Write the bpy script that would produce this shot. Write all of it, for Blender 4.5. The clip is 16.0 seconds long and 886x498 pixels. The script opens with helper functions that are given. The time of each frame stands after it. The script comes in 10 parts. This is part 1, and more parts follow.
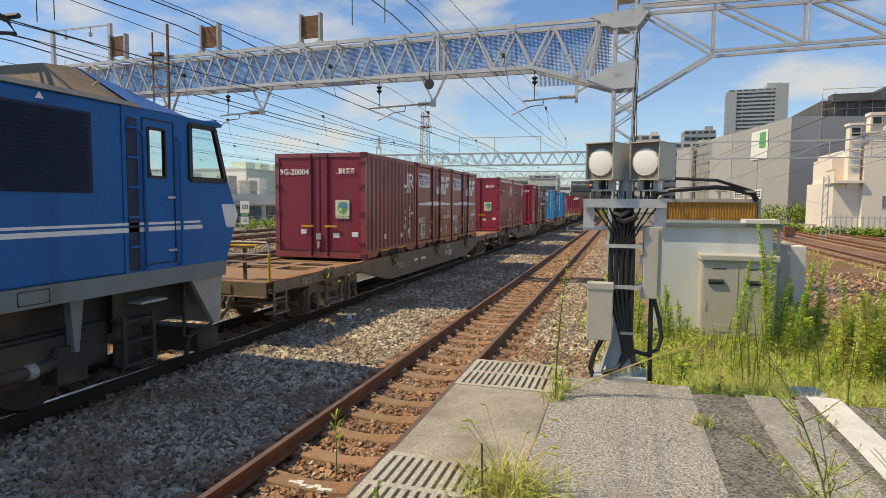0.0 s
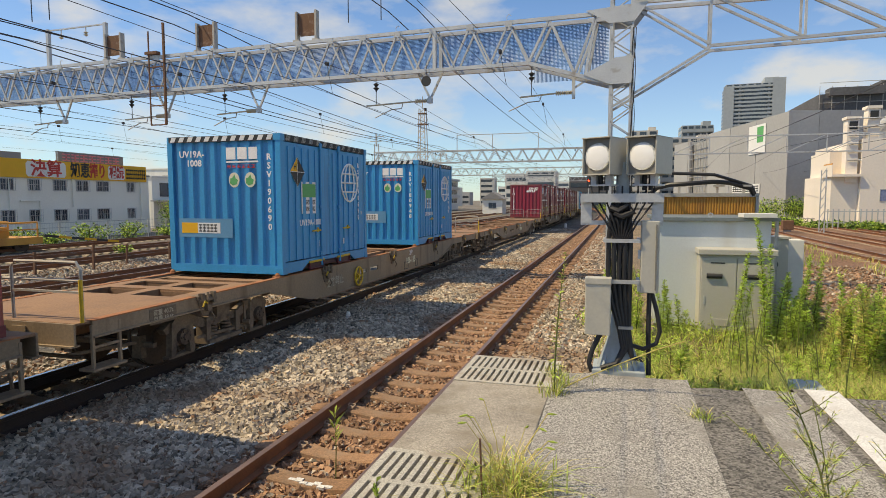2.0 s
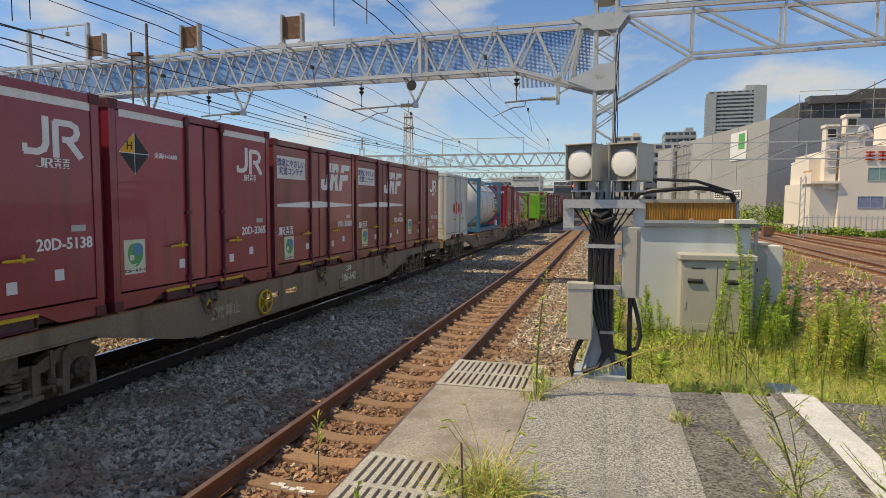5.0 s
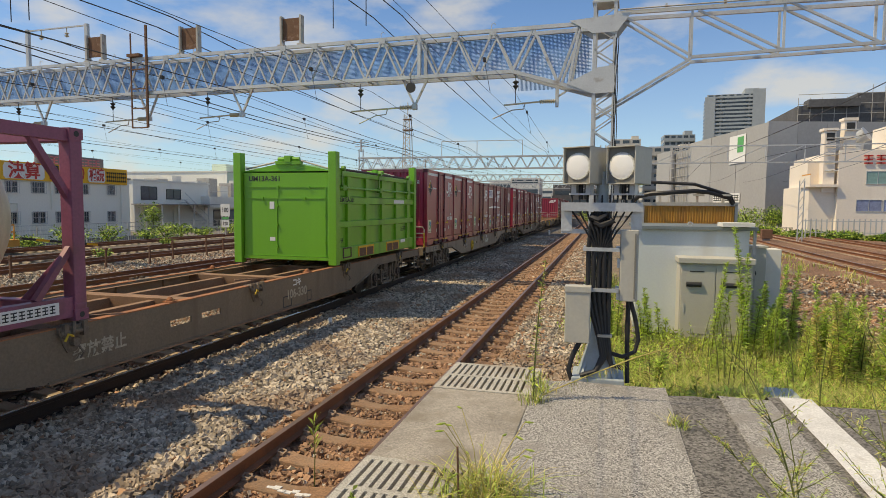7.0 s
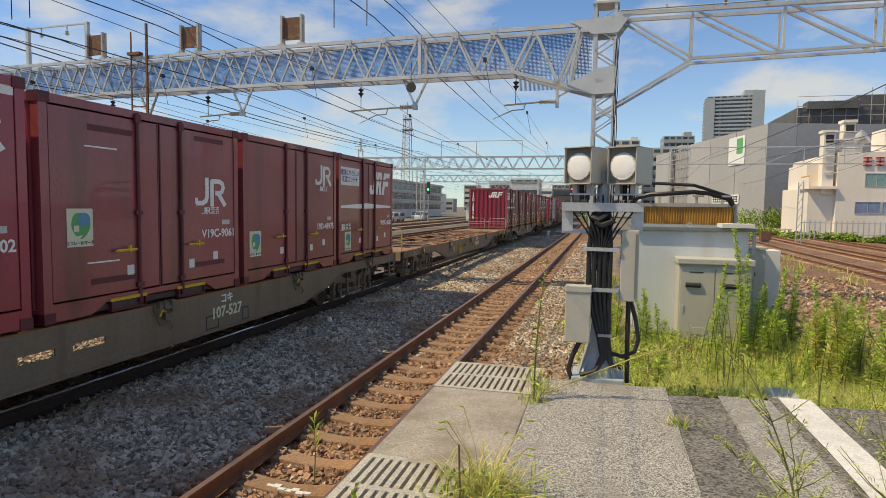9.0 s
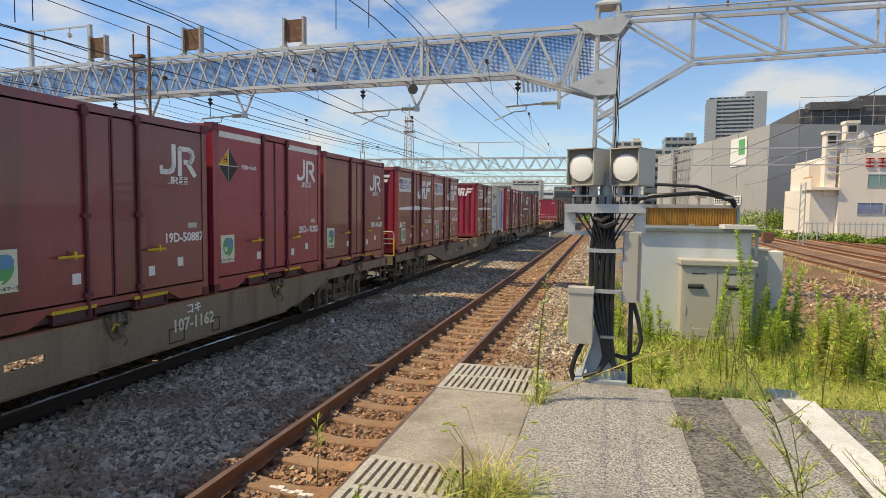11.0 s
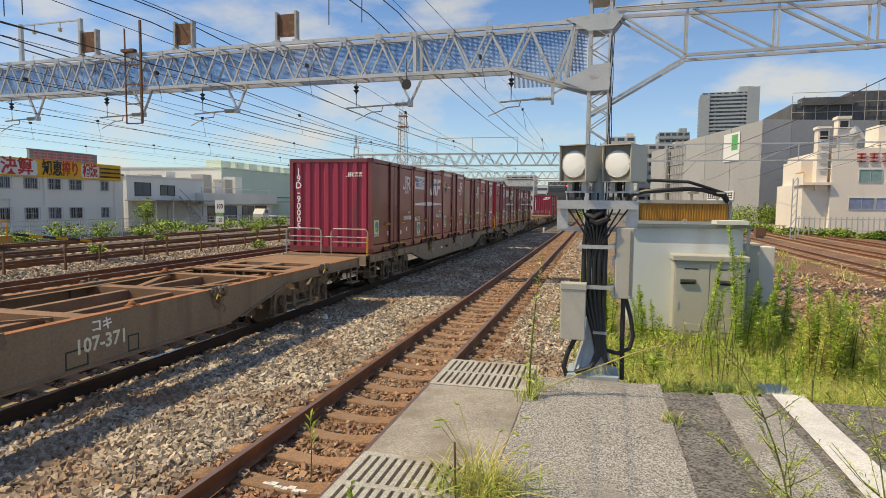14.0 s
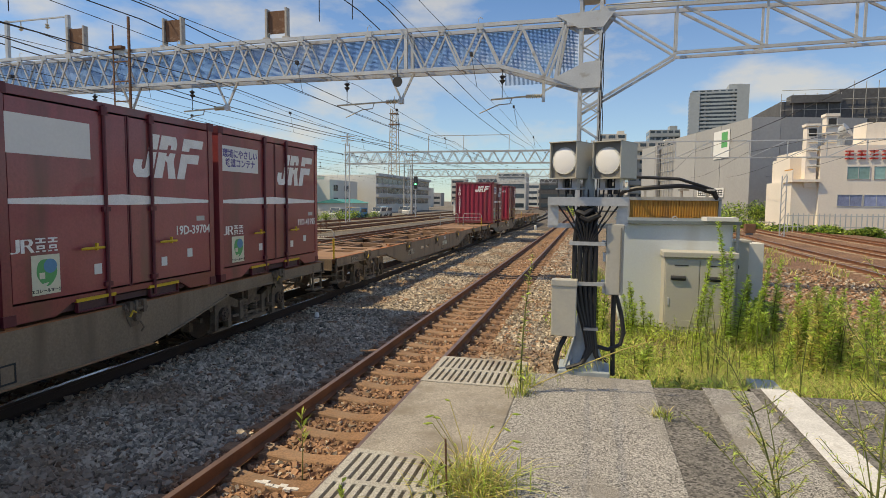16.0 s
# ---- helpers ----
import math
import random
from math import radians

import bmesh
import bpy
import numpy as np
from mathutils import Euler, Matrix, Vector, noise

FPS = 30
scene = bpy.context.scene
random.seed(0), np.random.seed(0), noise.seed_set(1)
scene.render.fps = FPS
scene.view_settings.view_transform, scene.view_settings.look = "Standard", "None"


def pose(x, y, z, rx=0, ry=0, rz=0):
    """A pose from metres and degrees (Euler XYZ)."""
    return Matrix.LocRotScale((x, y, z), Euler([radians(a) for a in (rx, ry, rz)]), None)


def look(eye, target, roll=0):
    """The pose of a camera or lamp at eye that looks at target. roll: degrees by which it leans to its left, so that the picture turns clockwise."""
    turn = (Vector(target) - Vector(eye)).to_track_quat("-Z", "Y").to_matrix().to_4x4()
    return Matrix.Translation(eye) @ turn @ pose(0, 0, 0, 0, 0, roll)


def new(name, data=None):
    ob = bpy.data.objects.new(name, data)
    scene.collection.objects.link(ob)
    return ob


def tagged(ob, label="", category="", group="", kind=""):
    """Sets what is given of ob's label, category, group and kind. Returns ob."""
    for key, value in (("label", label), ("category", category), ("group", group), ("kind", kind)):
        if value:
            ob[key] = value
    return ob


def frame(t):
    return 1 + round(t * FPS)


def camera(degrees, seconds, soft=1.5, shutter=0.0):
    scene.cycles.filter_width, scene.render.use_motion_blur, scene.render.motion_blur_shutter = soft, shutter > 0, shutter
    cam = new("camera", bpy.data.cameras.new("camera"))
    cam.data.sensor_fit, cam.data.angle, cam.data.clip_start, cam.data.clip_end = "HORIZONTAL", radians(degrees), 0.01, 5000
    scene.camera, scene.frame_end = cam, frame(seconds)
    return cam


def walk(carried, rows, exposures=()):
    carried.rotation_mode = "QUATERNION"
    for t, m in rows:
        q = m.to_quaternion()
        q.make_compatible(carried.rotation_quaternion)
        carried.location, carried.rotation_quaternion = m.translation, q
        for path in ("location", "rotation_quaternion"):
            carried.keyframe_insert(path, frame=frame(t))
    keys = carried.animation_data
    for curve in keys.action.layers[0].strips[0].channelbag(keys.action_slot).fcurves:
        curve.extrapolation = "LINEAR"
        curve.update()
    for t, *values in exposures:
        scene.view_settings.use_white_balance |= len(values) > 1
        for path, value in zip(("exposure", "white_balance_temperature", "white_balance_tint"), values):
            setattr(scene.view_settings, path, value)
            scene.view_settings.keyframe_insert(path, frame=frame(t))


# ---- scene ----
# ---- camera ----
cam = camera(72.2, 16.0, soft=0.5)
EYE = (2.70, 0.0, 2.42)
CAMERA_ROWS = [  # seconds, turn, tilt, lean in degrees, drift in metres
    (0.0, 16.46, -4.34, 0.43, -0.014, 0.02, 0.001),
    (0.5, 16.54, -4.36, 0.33, 0.001, 0.039, -0.006),
    (1.0, 16.46, -4.37, 0.15, -0.002, 0.017, -0.003),
    (1.5, 16.37, -4.39, 0.14, 0.001, 0.009, -0.001),
    (2.0, 16.34, -4.6, -0.07, -0.005, 0.026, -0.008),
    (2.5, 16.2, -4.71, 0.11, -0.008, 0.015, -0.003),
    (3.0, 16.04, -4.74, 0.07, -0.006, 0.02, -0.004),
    (3.5, 15.64, -4.7, -0.0, 0.0, 0.0, 0.0),
    (4.0, 15.23, -4.57, 0.32, 0.008, -0.01, 0.001),
    (6.5, 14.6, -3.98, 0.13, 0.022, 0.039, 0.002),
    (7.0, 14.85, -4.03, 0.48, 0.025, 0.025, 0.005),
    (7.5, 14.81, -3.97, 0.02, 0.02, 0.026, 0.006),
    (8.0, 14.89, -4.02, 0.6, 0.024, 0.016, 0.004),
    (8.5, 14.8, -4.01, 0.76, 0.012, 0.02, -0.007),
    (9.0, 14.75, -4.02, 0.76, 0.01, 0.006, -0.002),
    (11.5, 14.97, -3.87, 0.7, 0.003, 0.001, -0.001),
    (12.0, 15.03, -3.92, 0.9, 0.009, -0.005, 0.009),
    (12.5, 14.93, -4.0, 1.04, 0.001, -0.021, 0.006),
    (13.0, 14.6, -4.18, 0.84, 0.005, -0.012, 0.004),
    (13.5, 14.45, -4.25, 0.81, 0.016, -0.004, 0.007),
    (14.0, 14.36, -4.32, 0.64, 0.016, -0.001, 0.009),
    (14.5, 14.22, -4.34, 0.45, 0.026, 0.001, 0.009),
    (15.0, 14.04, -4.41, 0.34, 0.034, -0.012, 0.01),
    (15.5, 13.76, -4.51, 0.58, 0.027, -0.005, 0.01),
    (16.0, 13.59, -4.53, 0.52, 0.024, 0.002, 0.003),
]


EXPOSURES = ((0.0, 0.58), (1.0, 0.58), (2.0, 0.62), (3.0, 0.56), (4.0, 0.46), (6.5, 0.46), (8.0, 0.52), (9.0, 0.55), (11.5, 0.70), (12.5, 0.68), (14.0, 0.56), (14.5, 0.54), (16.0, 0.46))


def cam_pose(turn, tilt, lean, dx, dy, dz):
    return pose(EYE[0] + dx, EYE[1] + dy, EYE[2] + dz, 90 + tilt, 0, turn) @ pose(0, 0, 0, 0, 0, lean)


walk(cam, [(r[0], cam_pose(*r[1:])) for r in CAMERA_ROWS], [(t, e + 0.04, 9800, 5) for t, e in EXPOSURES])

# ---- sky and sun ----
SUN_DIR = Vector((-0.65, -0.265, 1.0)).normalized()  # towards the sun
SUN_ELEV = math.asin(SUN_DIR.z)
SUN_AZ = math.atan2(SUN_DIR.x, SUN_DIR.y)

world = bpy.data.worlds.new("sky")
scene.world = world
world.use_nodes = True
wn, wl = world.node_tree.nodes, world.node_tree.links
wn.clear()


def wnode(kind, operation=""):
    n = wn.new(kind)
    if operation:
        n.operation = operation
    return n


w_out = wnode("ShaderNodeOutputWorld")
w_bg = wnode("ShaderNodeBackground")
w_sky = wnode("ShaderNodeTexSky")
w_sky.sky_type, w_sky.sun_disc = "NISHITA", False
w_sky.sun_elevation, w_sky.sun_rotation = SUN_ELEV, SUN_AZ
w_sky.altitude, w_sky.air_density, w_sky.dust_density, w_sky.ozone_density = 50, 1.0, 0.15, 3.0
w_tc = wnode("ShaderNodeTexCoord")
w_n1 = wnode("ShaderNodeTexNoise")
w_n1.inputs["Scale"].default_value = 5.2
w_n1.inputs["Detail"].default_value = 9
w_n1.inputs["Roughness"].default_value = 0.55
w_n1.inputs["Distortion"].default_value = 0.0
w_puff = wnode("ShaderNodeMapping")
w_puff.inputs["Scale"].default_value = (1.0, 1.0, 2.3)
w_puff.inputs["Location"].default_value = (0.35, 1.2, 0.1)
wl.new(w_tc.outputs["Generated"], w_puff.inputs[0])
wl.new(w_puff.outputs[0], w_n1.inputs["Vector"])
w_r = wnode("ShaderNodeValToRGB")
w_r.color_ramp.elements[0].position = 0.48
w_r.color_ramp.elements[1].position = 0.66
wl.new(w_n1.outputs["Fac"], w_r.inputs[0])
w_f = wnode("ShaderNodeMath", operation="MULTIPLY")
w_f.inputs[1].default_value = 0.66
wl.new(w_r.outputs[0], w_f.inputs[0])
# pale haze that thickens towards the horizon all round
w_xyz = wnode("ShaderNodeSeparateXYZ")
wl.new(w_tc.outputs["Generated"], w_xyz.inputs[0])
w_low = wnode("ShaderNodeMapRange")
w_low.inputs["From Min"].default_value, w_low.inputs["From Max"].default_value = 0.0, 0.30
w_low.inputs["To Min"].default_value, w_low.inputs["To Max"].default_value = 0.25, 0.0
wl.new(w_xyz.outputs["Z"], w_low.inputs["Value"])
w_sum = wnode("ShaderNodeMath", operation="ADD")
w_sum.use_clamp = True
wl.new(w_f.outputs[0], w_sum.inputs[0])
wl.new(w_low.outputs[0], w_sum.inputs[1])
w_mix = wnode("ShaderNodeMix")
w_mix.data_type = "RGBA"
wl.new(w_sum.outputs[0], w_mix.inputs["Factor"])
w_tint = wnode("ShaderNodeMix")
w_tint.data_type, w_tint.blend_type = "RGBA", "MULTIPLY"
w_tint.inputs["Factor"].default_value = 1.0
w_tint.inputs["B"].default_value = (0.45, 0.68, 1.04, 1)
wl.new(w_sky.outputs[0], w_tint.inputs["A"])
wl.new(w_tint.outputs["Result"], w_mix.inputs["A"])
w_mix.inputs["B"].default_value = (3.55, 3.9, 4.75, 1)
wl.new(w_mix.outputs["Result"], w_bg.inputs["Color"])
w_bg.inputs["Strength"].default_value = 0.122
wl.new(w_bg.outputs[0], w_out.inputs[0])

sun = new("sun", bpy.data.lights.new("sun", "SUN"))
sun.data.energy, sun.data.angle, sun.data.color = 2.85, radians(0.53), (1.0, 0.93, 0.82)
sun.matrix_world = look(Vector((0, 0, 60)) + SUN_DIR * 10, (0, 0, 60))

# ---- materials ----


def material(name, base, rough=0.7, metal=0.0, vary=0.18, scale=2.0, fine=25.0, bump=0.15, dirt=None, dirt_at=0.62,
             streak=False, random=0.0, island=0.0, coat=0.0, dirt_scale=1.3, bump_size=0.01, speckle=0.0, speckle_scale=160.0):
    """Surface colour with broad and fine variation, dirt or rust patches and fine relief, at real size."""
    m = bpy.data.materials.new(name)
    m.use_nodes = True
    nt = m.node_tree
    n, l = nt.nodes, nt.links
    b = n["Principled BSDF"]
    tc = n.new("ShaderNodeTexCoord")
    vec = tc.outputs["Object"]
    if streak:
        mp = n.new("ShaderNodeMapping")
        mp.inputs["Scale"].default_value = (1, 1, 0.12)
        l.new(vec, mp.inputs[0])
        svec = mp.outputs[0]
    else:
        svec = vec

    def tex(v, s, detail=3):
        t = n.new("ShaderNodeTexNoise")
        t.inputs["Scale"].default_value = s
        t.inputs["Detail"].default_value = detail
        l.new(v, t.inputs["Vector"])
        return t.outputs["Fac"]

    broad, grain = tex(svec, scale, 4), tex(vec, fine, 3)
    add = n.new("ShaderNodeMath")
    add.operation = "ADD"
    l.new(broad, add.inputs[0])
    l.new(grain, add.inputs[1])
    mr = n.new("ShaderNodeMapRange")
    mr.inputs["From Min"].default_value, mr.inputs["From Max"].default_value = 0.6, 1.4
    mr.inputs["To Min"].default_value, mr.inputs["To Max"].default_value = 1 - vary, 1 + vary
    l.new(add.outputs[0], mr.inputs["Value"])
    val = mr.outputs[0]
    for amount, kind, sock in ((random, "ShaderNodeObjectInfo", "Random"), (island, "ShaderNodeNewGeometry", "Random Per Island")):
        if amount:
            oi = n.new(kind)
            r2 = n.new("ShaderNodeMapRange")
            r2.inputs["To Min"].default_value, r2.inputs["To Max"].default_value = 1 - amount, 1 + amount
            l.new(oi.outputs[sock], r2.inputs["Value"])
            mul = n.new("ShaderNodeMath")
            mul.operation = "MULTIPLY"
            l.new(val, mul.inputs[0])
            l.new(r2.outputs[0], mul.inputs[1])
            val = mul.outputs[0]
    if speckle:
        vo = n.new("ShaderNodeTexVoronoi")
        vo.inputs["Scale"].default_value = speckle_scale
        l.new(vec, vo.inputs["Vector"])
        sp = n.new("ShaderNodeSeparateColor")
        l.new(vo.outputs["Color"], sp.inputs[0])
        r3 = n.new("ShaderNodeMapRange")
        r3.inputs["To Min"].default_value, r3.inputs["To Max"].default_value = 1 - speckle, 1 + speckle
        l.new(sp.outputs[0], r3.inputs["Value"])
        mul = n.new("ShaderNodeMath")
        mul.operation = "MULTIPLY"
        l.new(val, mul.inputs[0])
        l.new(r3.outputs[0], mul.inputs[1])
        val = mul.outputs[0]
    hsv = n.new("ShaderNodeHueSaturation")
    hsv.inputs["Color"].default_value = (*base, 1)
    l.new(val, hsv.inputs["Value"])
    col = hsv.outputs[0]
    if dirt:
        ramp = n.new("ShaderNodeValToRGB")
        ramp.color_ramp.elements[0].position, ramp.color_ramp.elements[1].position = dirt_at, min(1, dirt_at + 0.16)
        l.new(tex(svec, dirt_scale, 6), ramp.inputs[0])
        mx = n.new("ShaderNodeMix")
        mx.data_type = "RGBA"
        l.new(ramp.outputs[0], mx.inputs["Factor"])
        l.new(col, mx.inputs["A"])
        mx.inputs["B"].default_value = (*dirt, 1)
        col = mx.outputs["Result"]
    l.new(col, b.inputs["Base Color"])
    rr = n.new("ShaderNodeMapRange")
    rr.inputs["To Min"].default_value, rr.inputs["To Max"].default_value = max(0.05, rough - 0.12), min(1, rough + 0.12)
    l.new(broad, rr.inputs["Value"])
    l.new(rr.outputs[0], b.inputs["Roughness"])
    b.inputs["Metallic"].default_value = metal
    b.inputs["Coat Weight"].default_value = coat
    if bump:
        bp = n.new("ShaderNodeBump")
        bp.inputs["Strength"].default_value = bump
        bp.inputs["Distance"].default_value = bump_size
        l.new(grain, bp.inputs["Height"])
        l.new(bp.outputs[0], b.inputs["Normal"])
    return m


def glass_material(name, tint=(0.8, 0.9, 0.9)):
    m = bpy.data.materials.new(name)
    m.use_nodes = True
    b = m.node_tree.nodes["Principled BSDF"]
    b.inputs["Base Color"].default_value = (*tint, 1)
    b.inputs["Roughness"].default_value = 0.03
    b.inputs["Transmission Weight"].default_value = 1.0
    b.inputs["IOR"].default_value = 1.1
    return m


def glow_material(name, colour, power):
    m = bpy.data.materials.new(name)
    m.use_nodes = True
    b = m.node_tree.nodes["Principled BSDF"]
    b.inputs["Base Color"].default_value = (*colour, 1)
    b.inputs["Emission Color"].default_value = (*colour, 1)
    b.inputs["Emission Strength"].default_value = power
    return m


BALLAST = material("ballast_stone", (0.385, 0.325, 0.255), 0.9, vary=0.35, scale=0.5, fine=30, bump=0.7, island=0.66, dirt=(0.29, 0.195, 0.13), dirt_at=0.50, dirt_scale=0.55)
# Bed darker than its stones: shade of the gaps is put into the colour.
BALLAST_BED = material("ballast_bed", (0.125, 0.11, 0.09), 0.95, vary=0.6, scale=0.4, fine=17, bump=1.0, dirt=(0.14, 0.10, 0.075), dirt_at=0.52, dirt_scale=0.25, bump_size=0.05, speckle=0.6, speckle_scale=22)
RUST_STONE = material("rusty_stone", (0.305, 0.178, 0.108), 0.95, vary=0.35, scale=0.8, fine=30, bump=0.7, island=0.5, dirt=(0.24, 0.19, 0.15), dirt_at=0.60, dirt_scale=0.9)
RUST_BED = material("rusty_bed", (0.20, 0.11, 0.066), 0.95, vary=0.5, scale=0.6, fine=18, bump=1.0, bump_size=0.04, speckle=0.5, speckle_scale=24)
SLEEPER = material("sleeper_concrete", (0.275, 0.155, 0.088), 0.9, vary=0.35, scale=3, fine=40, bump=0.5, random=0.15, dirt=(0.25, 0.18, 0.125), dirt_at=0.55, speckle=0.3, speckle_scale=90)
SLEEPER_GREY = material("sleeper_grey", (0.36, 0.285, 0.20), 0.9, vary=0.3, scale=3, fine=40, bump=0.4, random=0.2, dirt=(0.26, 0.17, 0.10), dirt_at=0.55)
RAIL = material("rail_rust", (0.205, 0.085, 0.042), 0.75, metal=0.1, vary=0.3, scale=2, fine=60, bump=0.3, dirt=(0.30, 0.125, 0.055), dirt_at=0.55)
RAIL_TOP = material("rail_head_dull", (0.26, 0.17, 0.14), 0.45, metal=0.6, vary=0.2, scale=3, fine=80, bump=0.1)
RAIL_SHINE = material("rail_head_bright", (0.62, 0.62, 0.62), 0.22, metal=1.0, vary=0.1, scale=2, fine=60, bump=0.05)
DARK_RAIL = material("rail_dark", (0.045, 0.027, 0.02), 0.8, metal=0.1, vary=0.3, scale=2, fine=60, bump=0.3, dirt=(0.09, 0.045, 0.025), dirt_at=0.6)
CLIP = material("rail_clip", (0.30, 0.22, 0.16), 0.7, metal=0.2, vary=0.25, random=0.3)
ASPHALT = material("asphalt", (0.30, 0.288, 0.27), 0.95, vary=0.16, scale=1.2, fine=110, bump=1.0, dirt=(0.245, 0.228, 0.205), dirt_at=0.56, dirt_scale=2.2, bump_size=0.008, speckle=0.85, speckle_scale=150)
ASPHALT_DARK = material("asphalt_patch", (0.155, 0.146, 0.135), 0.95, vary=0.45, scale=4, fine=90, bump=1.0, dirt=(0.24, 0.23, 0.21), dirt_at=0.58, dirt_scale=11, bump_size=0.012, speckle=0.7, speckle_scale=70)
CONCRETE = material("slab_concrete", (0.31, 0.28, 0.24), 0.9, vary=0.35, scale=2.2, fine=60, bump=0.5, dirt=(0.22, 0.19, 0.15), dirt_at=0.52, dirt_scale=2.5, speckle=0.32, speckle_scale=150)
GRATE = material("grate_concrete", (0.41, 0.39, 0.345), 0.9, vary=0.25, scale=3, fine=60, bump=0.4, dirt=(0.29, 0.25, 0.205), dirt_at=0.52, dirt_scale=3, speckle=0.3, speckle_scale=150)
WHITE_LINE = material("white_line_paint", (0.62, 0.615, 0.60), 0.8, vary=0.18, scale=3, fine=80, bump=0.5, dirt=(0.48, 0.46, 0.43), dirt_at=0.60, dirt_scale=7, speckle=0.15, speckle_scale=110)
SOIL = material("soil", (0.21, 0.155, 0.105), 0.95, vary=0.4, scale=0.6, fine=22, bump=0.9, dirt=(0.13, 0.12, 0.06), dirt_at=0.55, bump_size=0.03, speckle=0.5, speckle_scale=26)
GROUND = material("ground", (0.17, 0.15, 0.13), 0.95, vary=0.35, scale=0.2, fine=6, bump=0.8, dirt=(0.13, 0.12, 0.08), dirt_at=0.5, dirt_scale=0.1, bump_size=0.03)
GALV = material("galvanised_steel", (0.50, 0.512, 0.515), 0.5, metal=0.3, vary=0.16, scale=1.5, fine=30, bump=0.08, random=0.08, dirt=(0.30, 0.25, 0.20), dirt_at=0.60, dirt_scale=2.6)
GALV_OLD = material("weathered_steel", (0.42, 0.40, 0.37), 0.7, metal=0.2, vary=0.2, scale=2.5, fine=30, bump=0.1, dirt=(0.22, 0.12, 0.07), dirt_at=0.6, dirt_scale=3)
RUSTY = material("rusty_steel", (0.17, 0.085, 0.05), 0.85, vary=0.3, scale=4, fine=40, bump=0.3, dirt=(0.28, 0.18, 0.13), dirt_at=0.58, dirt_scale=5)
WIRE = material("wire_dark", (0.035, 0.035, 0.04), 0.6, vary=0.1, bump=0)
INSULATOR = material("insulator_cream", (0.55, 0.48, 0.36), 0.35, vary=0.1, coat=0.4, bump=0)
BLACK_RUBBER = material("cable_black", (0.018, 0.018, 0.02), 0.5, vary=0.2, bump=0.05)
BEIGE = material("beige_paint", (0.47, 0.45, 0.39), 0.5, vary=0.08, scale=1.5, fine=40, bump=0.05, dirt=(0.37, 0.34, 0.28), dirt_at=0.62, streak=True)
# Darker beige; on the lamp faces it holds the shade of the hoods.
BEIGE_DARK = material("beige_inside", (0.2, 0.19, 0.165), 0.6, vary=0.1)
STAND_GREY = material("stand_grey_paint", (0.33, 0.38, 0.40), 0.5, vary=0.1, scale=2, fine=30, bump=0.05, dirt=(0.25, 0.26, 0.25), dirt_at=0.6)
LENS = material("milky_lens", (0.80, 0.80, 0.79), 0.25, vary=0.03, scale=2, fine=90, bump=0.05, coat=0.5)
HUT_WHITE = material("hut_white_paint", (0.57, 0.61, 0.61), 0.55, vary=0.06, scale=1.2, fine=30, bump=0.05, dirt=(0.52, 0.53, 0.5), dirt_at=0.62, streak=True)
HUT_ROOF = material("hut_roof_steel", (0.20, 0.23, 0.23), 0.5, metal=0.3, vary=0.15)
ORANGE_SHEET = material("orange_sheet", (0.62, 0.30, 0.055), 0.5, vary=0.15, scale=3, fine=30, bump=0.05, dirt=(0.45, 0.2, 0.05), dirt_at=0.6, streak=True)
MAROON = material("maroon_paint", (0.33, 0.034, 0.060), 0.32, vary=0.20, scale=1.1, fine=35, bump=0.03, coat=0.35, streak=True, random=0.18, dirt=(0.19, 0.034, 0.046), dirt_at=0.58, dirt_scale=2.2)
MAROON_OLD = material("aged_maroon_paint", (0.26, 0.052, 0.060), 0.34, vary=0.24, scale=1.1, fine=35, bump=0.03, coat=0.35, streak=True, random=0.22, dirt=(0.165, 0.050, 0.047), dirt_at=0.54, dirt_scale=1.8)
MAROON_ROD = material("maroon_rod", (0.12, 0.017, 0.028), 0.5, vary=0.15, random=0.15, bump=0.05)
# End panels: a maroon apart from the sides, with their sunlight put in colour.
MAROON_LIT_END = material("maroon_end_paint", (0.33, 0.030, 0.062), 0.42, vary=0.16, scale=1.1, fine=35, bump=0.06, streak=True, random=0.25, dirt=(0.20, 0.045, 0.055), dirt_at=0.58, dirt_scale=2.2)
ROOF_DARK = material("container_roof", (0.10, 0.05, 0.05), 0.7, vary=0.3, scale=2)
SKYBLUE = material("container_blue_paint", (0.012, 0.29, 0.58), 0.38, vary=0.16, scale=1.2, fine=35, bump=0.05, streak=True, dirt=(0.025, 0.20, 0.40), dirt_at=0.58, dirt_scale=2.5)
GREEN = material("container_green_paint", (0.14, 0.40, 0.030), 0.33, vary=0.14, scale=1.2, fine=35, bump=0.05, streak=True, dirt=(0.09, 0.25, 0.030), dirt_at=0.58)
TANK_CREAM = material("tank_cream_paint", (0.60, 0.50, 0.37), 0.4, vary=0.12, scale=1.2, fine=30, bump=0.04, dirt=(0.36, 0.24, 0.14), dirt_at=0.58, dirt_scale=1.6, streak=True)
TANK_WHITE = material("tank_white_paint", (0.66, 0.66, 0.63), 0.35, vary=0.06, scale=1.2, fine=30, bump=0.03)
PINK_FRAME = material("tank_frame_plum", (0.27, 0.080, 0.135), 0.5, vary=0.2, scale=2, fine=30, bump=0.05, dirt=(0.17, 0.07, 0.075), dirt_at=0.56)
TEAL_FRAME = material("tank_frame_teal", (0.03, 0.16, 0.27), 0.5, vary=0.15, scale=2, bump=0.05)
